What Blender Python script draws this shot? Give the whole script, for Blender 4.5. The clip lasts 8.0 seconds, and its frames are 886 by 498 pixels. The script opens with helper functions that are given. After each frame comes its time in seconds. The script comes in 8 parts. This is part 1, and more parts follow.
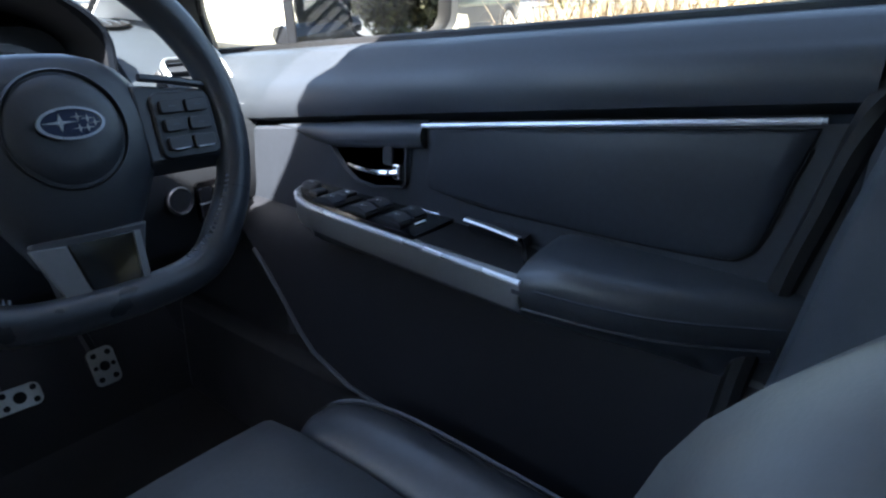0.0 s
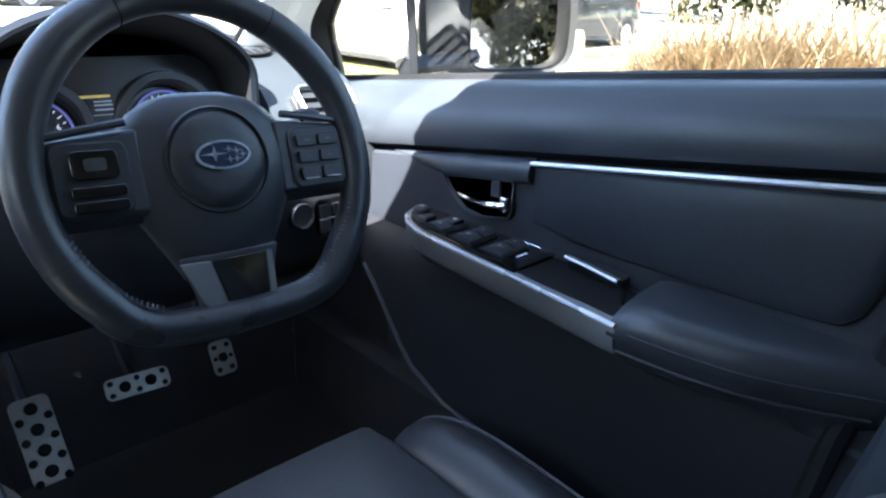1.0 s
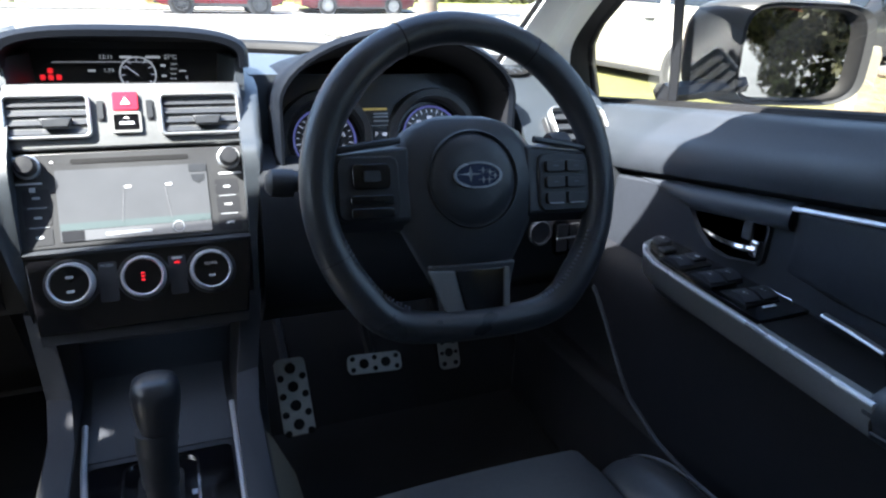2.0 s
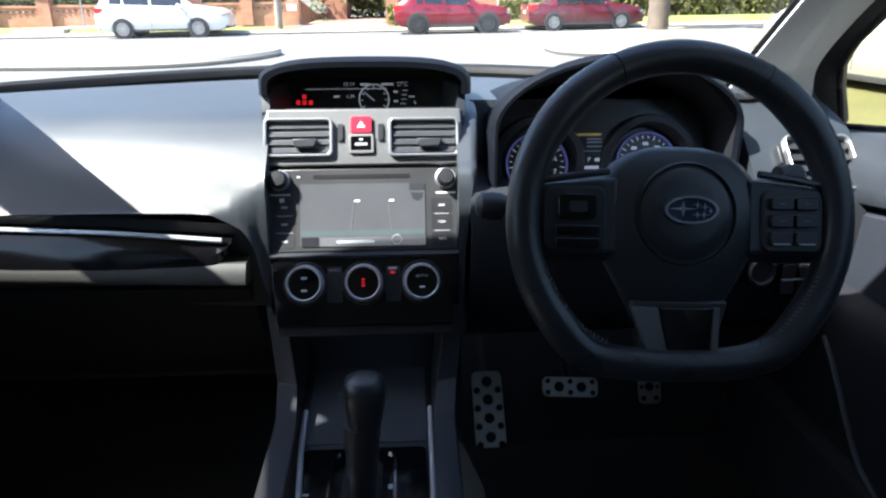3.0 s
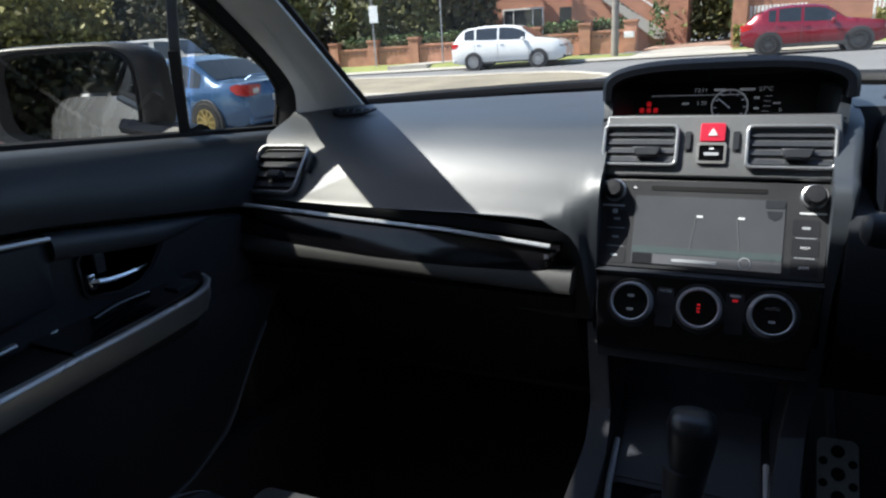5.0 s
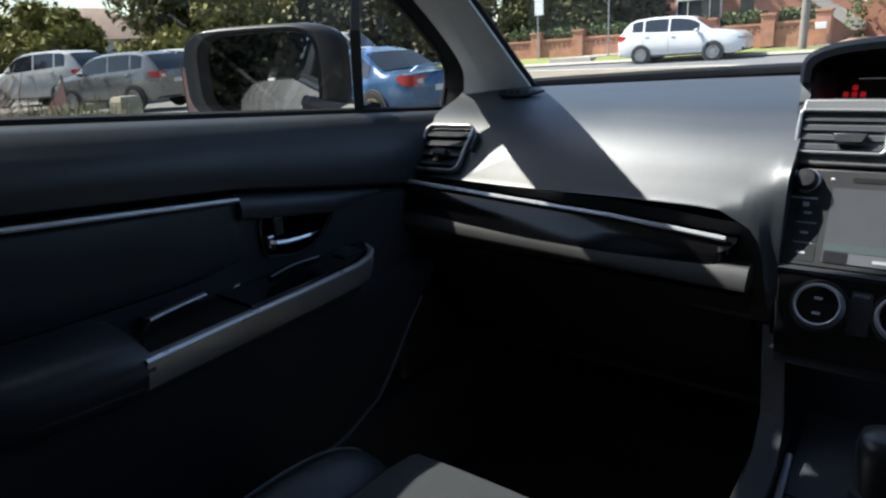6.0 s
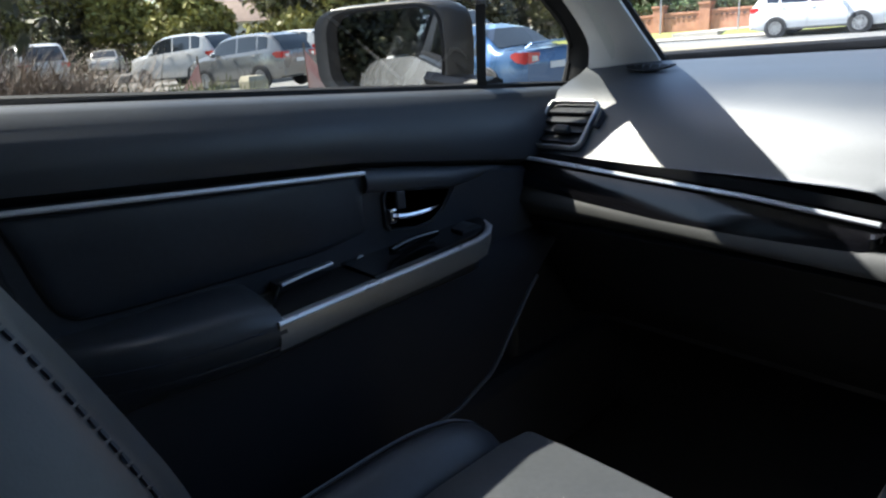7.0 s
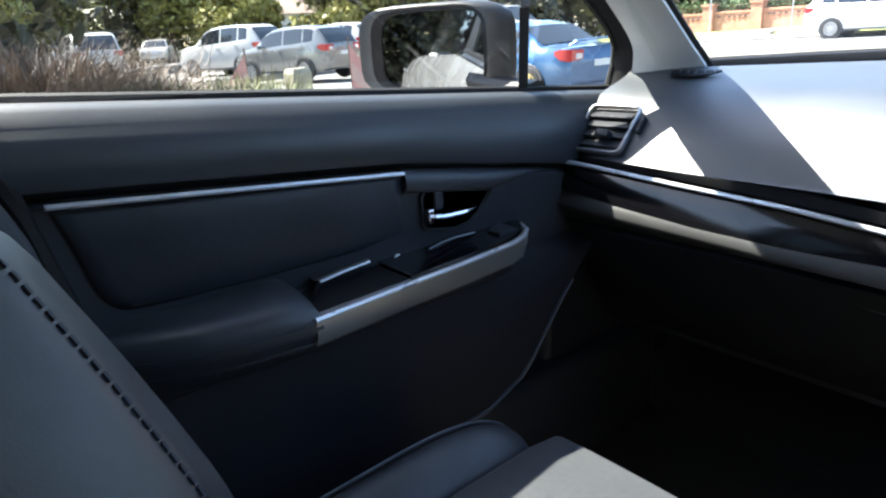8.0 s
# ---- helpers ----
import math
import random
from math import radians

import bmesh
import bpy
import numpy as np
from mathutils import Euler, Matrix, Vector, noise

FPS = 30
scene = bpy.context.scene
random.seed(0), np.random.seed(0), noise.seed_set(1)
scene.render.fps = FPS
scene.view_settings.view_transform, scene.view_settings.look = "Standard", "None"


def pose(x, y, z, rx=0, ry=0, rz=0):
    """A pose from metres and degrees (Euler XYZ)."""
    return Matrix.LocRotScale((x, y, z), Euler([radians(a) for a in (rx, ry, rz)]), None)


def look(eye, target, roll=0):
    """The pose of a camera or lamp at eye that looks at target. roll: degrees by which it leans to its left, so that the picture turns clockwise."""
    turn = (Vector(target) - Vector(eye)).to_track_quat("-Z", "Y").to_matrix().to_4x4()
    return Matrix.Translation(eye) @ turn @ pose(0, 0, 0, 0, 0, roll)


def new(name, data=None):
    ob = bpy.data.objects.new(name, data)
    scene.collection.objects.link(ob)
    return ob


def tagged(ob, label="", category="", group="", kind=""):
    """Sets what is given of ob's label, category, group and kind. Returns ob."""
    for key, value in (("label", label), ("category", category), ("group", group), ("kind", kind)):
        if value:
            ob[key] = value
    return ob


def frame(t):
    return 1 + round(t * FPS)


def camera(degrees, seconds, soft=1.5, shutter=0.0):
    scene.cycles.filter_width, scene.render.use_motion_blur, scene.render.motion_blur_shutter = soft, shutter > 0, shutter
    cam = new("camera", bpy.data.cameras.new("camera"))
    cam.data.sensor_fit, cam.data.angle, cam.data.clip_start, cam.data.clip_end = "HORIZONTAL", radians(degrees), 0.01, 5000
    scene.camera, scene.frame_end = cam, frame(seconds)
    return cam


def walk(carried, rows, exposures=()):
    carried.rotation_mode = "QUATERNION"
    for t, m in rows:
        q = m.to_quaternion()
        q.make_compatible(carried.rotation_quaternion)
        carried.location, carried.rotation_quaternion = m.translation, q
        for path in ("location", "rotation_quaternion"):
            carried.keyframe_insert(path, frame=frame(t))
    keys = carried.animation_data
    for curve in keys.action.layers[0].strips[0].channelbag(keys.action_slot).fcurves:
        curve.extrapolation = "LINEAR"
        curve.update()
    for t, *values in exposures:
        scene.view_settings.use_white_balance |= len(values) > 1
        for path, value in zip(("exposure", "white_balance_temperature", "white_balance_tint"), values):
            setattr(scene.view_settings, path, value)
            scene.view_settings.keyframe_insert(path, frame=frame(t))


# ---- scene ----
cam = camera(68.0, 8.0, soft=2.3)
PATH = [
    (0, (0.1, -0.861, 1.039), (1.581, 0.265, 0.306), 1.5),
    (0.5, (0.093, -0.866, 1.056), (1.562, 0.271, 0.316), 1.5),
    (1, (0.075, -0.875, 1.08), (1.361, 0.477, 0.36), 2.5),
    (1.5, (0.064, -0.877, 1.094), (1.035, 0.719, 0.379), 2.6),
    (1.7, (0.059, -0.88, 1.099), (0.922, 0.775, 0.379), 2.5),
    (2.8, (0.068, -0.88, 1.118), (0.318, 0.972, 0.405), 0.7),
    (3, (0.065, -0.887, 1.121), (0.169, 0.985, 0.423), -0.1),
    (3.5, (0.063, -0.879, 1.115), (-0.135, 0.987, 0.424), -2.4),
    (4, (0.059, -0.864, 1.105), (-0.318, 0.979, 0.424), -3.9),
    (4.5, (0.049, -0.86, 1.102), (-0.487, 0.96, 0.47), -3.1),
    (5, (0.035, -0.849, 1.087), (-0.773, 0.88, 0.491), -3.4),
    (5.2, (0.029, -0.849, 1.082), (-0.866, 0.84, 0.494), -3.6),
    (6.3, (0.016, -0.856, 1.065), (-1.259, 0.564, 0.466), -3.5),
    (6.5, (0.013, -0.858, 1.065), (-1.307, 0.517, 0.458), -3.7),
    (7, (0.005, -0.864, 1.063), (-1.417, 0.396, 0.436), -4.5),
    (7.5, (-0.001, -0.867, 1.063), (-1.492, 0.301, 0.421), -4.5),
    (8, (0.01, -0.867, 1.074), (-1.481, 0.306, 0.441), -3.6),
]
EXPOSURES = [(0, 3.7), (0.5, 4.15), (1, 4.12), (1.5, 3.75), (3, 2.5), (3.5, 2.0), (4, 1.7), (4.5, 1.48), (5.2, 1.35), (6.3, 1.6), (6.5, 1.8), (7, 2.2), (7.5, 2.75), (8, 3.15)]
walk(cam, [(t, look(eye, target, roll)) for t, eye, target, roll in PATH], EXPOSURES)
# ---- end of camera ----


# ---- world and sun ----
SUN_FROM = Vector((-1.0, -0.35, 1.35)).normalized()
world = bpy.data.worlds.new("world")
scene.world = world
world.use_nodes = True
wn, wl = world.node_tree.nodes, world.node_tree.links
sky = wn.new("ShaderNodeTexSky")
sky.sky_type = "NISHITA"
sky.sun_disc = False
sky.sun_elevation = math.asin(SUN_FROM.z)
sky.sun_rotation = math.atan2(SUN_FROM.x, SUN_FROM.y) % (2 * math.pi)
sky.air_density, sky.dust_density, sky.ozone_density = 1.0, 0.8, 1.5
wn["Background"].inputs["Strength"].default_value = 0.104
wl.new(sky.outputs["Color"], wn["Background"].inputs["Color"])
sun = new("sun", bpy.data.lights.new("sun", "SUN"))
sun.data.energy, sun.data.angle, sun.data.color = 4.3, radians(0.55), (1.0, 0.978, 0.94)
sun.matrix_world = look(SUN_FROM * 30, (0, 0, 0))


# ---- mesh helpers ----
def thing(name, label, category, at=(0, 0, 0), group="", kind=""):
    ob = new(name)
    ob.empty_display_size = 0.05
    ob.matrix_world = Matrix.Translation(at)
    return tagged(ob, label, category, group, kind)


def part(name, bm, material, parent=None, label="", smooth=38, bevel=0.0, segs=2):
    """Links a bmesh as one mesh object, under a thing or a part when one is given."""
    bmesh.ops.recalc_face_normals(bm, faces=bm.faces)
    me = bpy.data.meshes.new(name)
    bm.to_mesh(me)
    bm.free()
    me.materials.append(material)
    if smooth:
        me.polygons.foreach_set("use_smooth", [True] * len(me.polygons))
        me.set_sharp_from_angle(angle=radians(smooth))
    ob = new(name, me)
    if parent is not None:
        ob.parent = parent
        if parent.data is None:
            ob.matrix_parent_inverse = parent.matrix_basis.inverted()
    if bevel:
        mod = ob.modifiers.new("Bevel", "BEVEL")
        mod.width, mod.segments, mod.limit_method, mod.angle_limit = bevel, segs, "ANGLE", radians(35)
    if label:
        ob["label"] = label
    return ob


def box(size, at, turn=None, bm=None):
    bm = bm or bmesh.new()
    m = Matrix.Translation(at) @ (turn.to_4x4() if turn is not None else Matrix()) @ Matrix.Diagonal((*size, 1))
    bmesh.ops.create_cube(bm, size=1.0, matrix=m)
    return bm


def loft(rings, closed=True, caps=True, bm=None):
    """A skin over rings of points; closed: each ring closes on itself."""
    bm = bm or bmesh.new()
    rows = [[bm.verts.new(p) for p in r] for r in rings]
    n = len(rows[0])
    for a, b in zip(rows, rows[1:]):
        for i in range(n if closed else n - 1):
            j = (i + 1) % n
            bm.faces.new((a[i], a[j], b[j], b[i]))
    if caps and closed:
        bm.faces.new(rows[0])
        bm.faces.new(rows[-1])
    return bm


def smooth_path(points, steps=6, closed=False):
    """Catmull-Rom through the points."""
    pts = [Vector(p) for p in points]
    n, out = len(pts), []
    for i in range(n if closed else n - 1):
        if closed:
            p0, p1, p2, p3 = pts[i - 1], pts[i], pts[(i + 1) % n], pts[(i + 2) % n]
        else:
            p0, p1, p2, p3 = pts[max(i - 1, 0)], pts[i], pts[i + 1], pts[min(i + 2, n - 1)]
        for k in range(steps):
            t = k / steps
            out.append(0.5 * ((2 * p1) + (p2 - p0) * t + (2 * p0 - 5 * p1 + 4 * p2 - p3) * t * t + (3 * p1 - p0 - 3 * p2 + p3) * t ** 3))
    if not closed:
        out.append(pts[-1])
    return out


def sweep(path, radius, sides=8, closed=False, flat=1.0, up=(0, 0, 1), bm=None, taper=None):
    """A round or flattened rod along a path."""
    path = [Vector(p) for p in path]
    rings, n = [], len(path)
    for i, p in enumerate(path):
        d = (path[(i + 1) % n] - path[i - 1]) if closed else (path[min(i + 1, n - 1)] - path[max(i - 1, 0)])
        d.normalize()
        side = d.cross(Vector(up))
        if side.length < 1e-4:
            side = d.cross(Vector((1, 0, 0)))
        side.normalize()
        top = side.cross(d)
        r = radius * (taper[i] if taper else 1)
        rings.append([p + side * math.cos(a) * r + top * math.sin(a) * r * flat for a in (2 * math.pi * k / sides for k in range(sides))])
    if closed:
        rings.append(rings[0])
        b = loft(rings, caps=False, bm=bm)
        bmesh.ops.remove_doubles(b, verts=b.verts, dist=1e-6)
        return b
    return loft(rings, bm=bm)


def prism(outline, depth, m=None, bm=None):
    """A flat outline in x, y, pushed along z by depth, then laid by m."""
    bm = bm or bmesh.new()
    m = m or Matrix()
    lo = [bm.verts.new(m @ Vector((x, y, 0))) for x, y in outline]
    hi = [bm.verts.new(m @ Vector((x, y, depth))) for x, y in outline]
    n = len(outline)
    bm.faces.new(lo)
    bm.faces.new(hi)
    for i in range(n):
        j = (i + 1) % n
        bm.faces.new((lo[i], lo[j], hi[j], hi[i]))
    return bm


def lathe(profile, m=None, sides=32, bm=None, hollow=False):
    """Spins (radius, height) points about z, then lays them by m; hollow: the profile closes on itself, as a ring."""
    bm = bm or bmesh.new()
    m = m or Matrix()
    rings = [[m @ Vector((r * math.cos(a), r * math.sin(a), h)) for a in (2 * math.pi * k / sides for k in range(sides))] for r, h in profile]
    if not hollow:
        return loft(rings, bm=bm)
    rings.append(rings[0])
    bm = loft(rings, caps=False, bm=bm)
    bmesh.ops.remove_doubles(bm, verts=bm.verts, dist=1e-7)
    return bm


def rounded(w, h, r, n=5, at=(0, 0)):
    """The outline of a rounded rectangle."""
    out = []
    for cx, cy, a0 in ((w / 2 - r, h / 2 - r, 0), (-w / 2 + r, h / 2 - r, 90), (-w / 2 + r, -h / 2 + r, 180), (w / 2 - r, -h / 2 + r, 270)):
        for k in range(n + 1):
            a = radians(a0 + 90 * k / n)
            out.append((at[0] + cx + r * math.cos(a), at[1] + cy + r * math.sin(a)))
    return out


def ring_plate(outer, inner, depth, m=None, bm=None):
    """A flat frame between two outlines of as many points, with thickness."""
    bm = bm or bmesh.new()
    m = m or Matrix()
    loops = [[bm.verts.new(m @ Vector((x, y, z))) for x, y in o] for o, z in ((outer, 0), (outer, depth), (inner, depth), (inner, 0))]
    n = len(outer)
    for a, b in zip(loops, loops[1:] + loops[:1]):
        for i in range(n):
            j = (i + 1) % n
            bm.faces.new((a[i], a[j], b[j], b[i]))
    return bm


def frame_on(origin, right, up):
    """A pose whose x runs along right, y along up and z out of the surface."""
    r = Vector(right).normalized()
    u = Vector(up)
    u = (u - r * u.dot(r)).normalized()
    n = r.cross(u)
    return Matrix(((r.x, u.x, n.x, origin[0]), (r.y, u.y, n.y, origin[1]), (r.z, u.z, n.z, origin[2]), (0, 0, 0, 1)))


def frame_skew(origin, right, up):
    """As frame_on, but up stays slanted against right."""
    r, u = Vector(right).normalized(), Vector(up).normalized()
    n = r.cross(u).normalized()
    return Matrix(((r.x, u.x, n.x, origin[0]), (r.y, u.y, n.y, origin[1]), (r.z, u.z, n.z, origin[2]), (0, 0, 0, 1)))


def lettering(name, text, size, m, material, parent, align="CENTER"):
    """Raised letters in the built-in font as a mesh."""
    cu = bpy.data.curves.new(name, "FONT")
    cu.body, cu.size, cu.extrude, cu.align_x, cu.align_y, cu.resolution_u = text, size, 0.0002, align, "CENTER", 2
    tmp = bpy.data.objects.new(name, cu)
    me = bpy.data.meshes.new_from_object(tmp)
    bpy.data.objects.remove(tmp)
    bpy.data.curves.remove(cu)
    me.transform(m)
    me.materials.clear()
    me.materials.append(material)
    ob = new(name, me)
    ob.parent = parent
    if parent.data is None:
        ob.matrix_parent_inverse = parent.matrix_basis.inverted()
    return ob


def lerp(table, x):
    return float(np.interp(x, [a for a, _ in table], [b for _, b in table]))


# ---- materials ----
def mat(name, colour, rough=0.5, metal=0.0, vary=0.12, scale=(6, 90), bump=0.0, bump_scale=300, spec=0.5, coat=0.0, tint=None, island=0.0, rough_vary=0.08, emit=0.0, coat_rough=0.05):
    m = bpy.data.materials.new(name)
    m.use_nodes = True
    n, l = m.node_tree.nodes, m.node_tree.links
    b = n["Principled BSDF"]
    tc = n.new("ShaderNodeTexCoord")
    b.inputs["Metallic"].default_value = metal
    b.inputs["Specular IOR Level"].default_value = spec
    b.inputs["Coat Weight"].default_value = coat
    b.inputs["Coat Roughness"].default_value = coat_rough
    big, fine = n.new("ShaderNodeTexNoise"), n.new("ShaderNodeTexNoise")
    big.inputs["Scale"].default_value, fine.inputs["Scale"].default_value = scale
    big.inputs["Detail"].default_value, fine.inputs["Detail"].default_value = 4, 3
    for t in (big, fine):
        l.new(tc.outputs["Object"], t.inputs["Vector"])
    add = n.new("ShaderNodeMath")
    add.operation = "ADD"
    l.new(big.outputs["Fac"], add.inputs[0])
    l.new(fine.outputs["Fac"], add.inputs[1])
    mix = n.new("ShaderNodeMix")
    mix.data_type = "RGBA"
    c2 = tint or colour
    mix.inputs[6].default_value = (*[v * (1 - vary) for v in colour], 1)
    mix.inputs[7].default_value = (*[min(1, v * (1 + vary)) for v in c2], 1)
    rng = n.new("ShaderNodeMapRange")
    rng.inputs["From Min"].default_value, rng.inputs["From Max"].default_value = 0.7, 1.3
    l.new(add.outputs[0], rng.inputs["Value"])
    l.new(rng.outputs[0], mix.inputs[0])
    colour_out = mix.outputs[2]
    if island:
        geo = n.new("ShaderNodeNewGeometry")
        hsv = n.new("ShaderNodeHueSaturation")
        r2 = n.new("ShaderNodeMapRange")
        r2.inputs["To Min"].default_value, r2.inputs["To Max"].default_value = 1 - island, 1 + island
        l.new(geo.outputs["Random Per Island"], r2.inputs["Value"])
        l.new(r2.outputs[0], hsv.inputs["Value"])
        l.new(colour_out, hsv.inputs["Color"])
        colour_out = hsv.outputs[0]
    l.new(colour_out, b.inputs["Base Color"])
    rr = n.new("ShaderNodeMapRange")
    rr.inputs["From Min"].default_value, rr.inputs["From Max"].default_value = 0.3, 0.7
    rr.inputs["To Min"].default_value, rr.inputs["To Max"].default_value = max(0.0, rough - rough_vary), min(1, rough + rough_vary)
    l.new(big.outputs["Fac"], rr.inputs["Value"])
    l.new(rr.outputs[0], b.inputs["Roughness"])
    if bump:
        bn, bt = n.new("ShaderNodeBump"), n.new("ShaderNodeTexNoise")
        bt.inputs["Scale"].default_value, bt.inputs["Detail"].default_value = bump_scale, 3
        bn.inputs["Strength"].default_value, bn.inputs["Distance"].default_value = bump, 0.4 / bump_scale
        l.new(tc.outputs["Object"], bt.inputs["Vector"])
        l.new(bt.outputs["Fac"], bn.inputs["Height"])
        l.new(bn.outputs[0], b.inputs["Normal"])
    if emit:
        l.new(colour_out, b.inputs["Emission Color"])
        b.inputs["Emission Strength"].default_value = emit
    return m


def glass(name, tint=(0.93, 0.95, 0.935), gloss=1.0, rough=0.0):
    """A thin pane: see-through, with a mirror sheen that grows at grazing angles."""
    m = bpy.data.materials.new(name)
    m.use_nodes = True
    n, l = m.node_tree.nodes, m.node_tree.links
    n.remove(n["Principled BSDF"])
    tr, gl, mx, lw = n.new("ShaderNodeBsdfTransparent"), n.new("ShaderNodeBsdfGlossy"), n.new("ShaderNodeMixShader"), n.new("ShaderNodeLayerWeight")
    tr.inputs["Color"].default_value = (*tint, 1)
    gl.inputs["Roughness"].default_value = rough
    gl.inputs["Color"].default_value = (gloss, gloss, gloss, 1)
    lw.inputs["Blend"].default_value = 0.5
    pw, sc = n.new("ShaderNodeMath"), n.new("ShaderNodeMapRange")
    pw.operation, pw.inputs[1].default_value = "POWER", 5.0
    sc.inputs["To Min"].default_value, sc.inputs["To Max"].default_value = 0.075, 0.95
    l.new(lw.outputs["Facing"], pw.inputs[0])
    l.new(pw.outputs[0], sc.inputs["Value"])
    l.new(sc.outputs[0], mx.inputs[0])
    l.new(tr.outputs[0], mx.inputs[1])
    l.new(gl.outputs[0], mx.inputs[2])
    l.new(mx.outputs[0], n["Material Output"].inputs["Surface"])
    return m


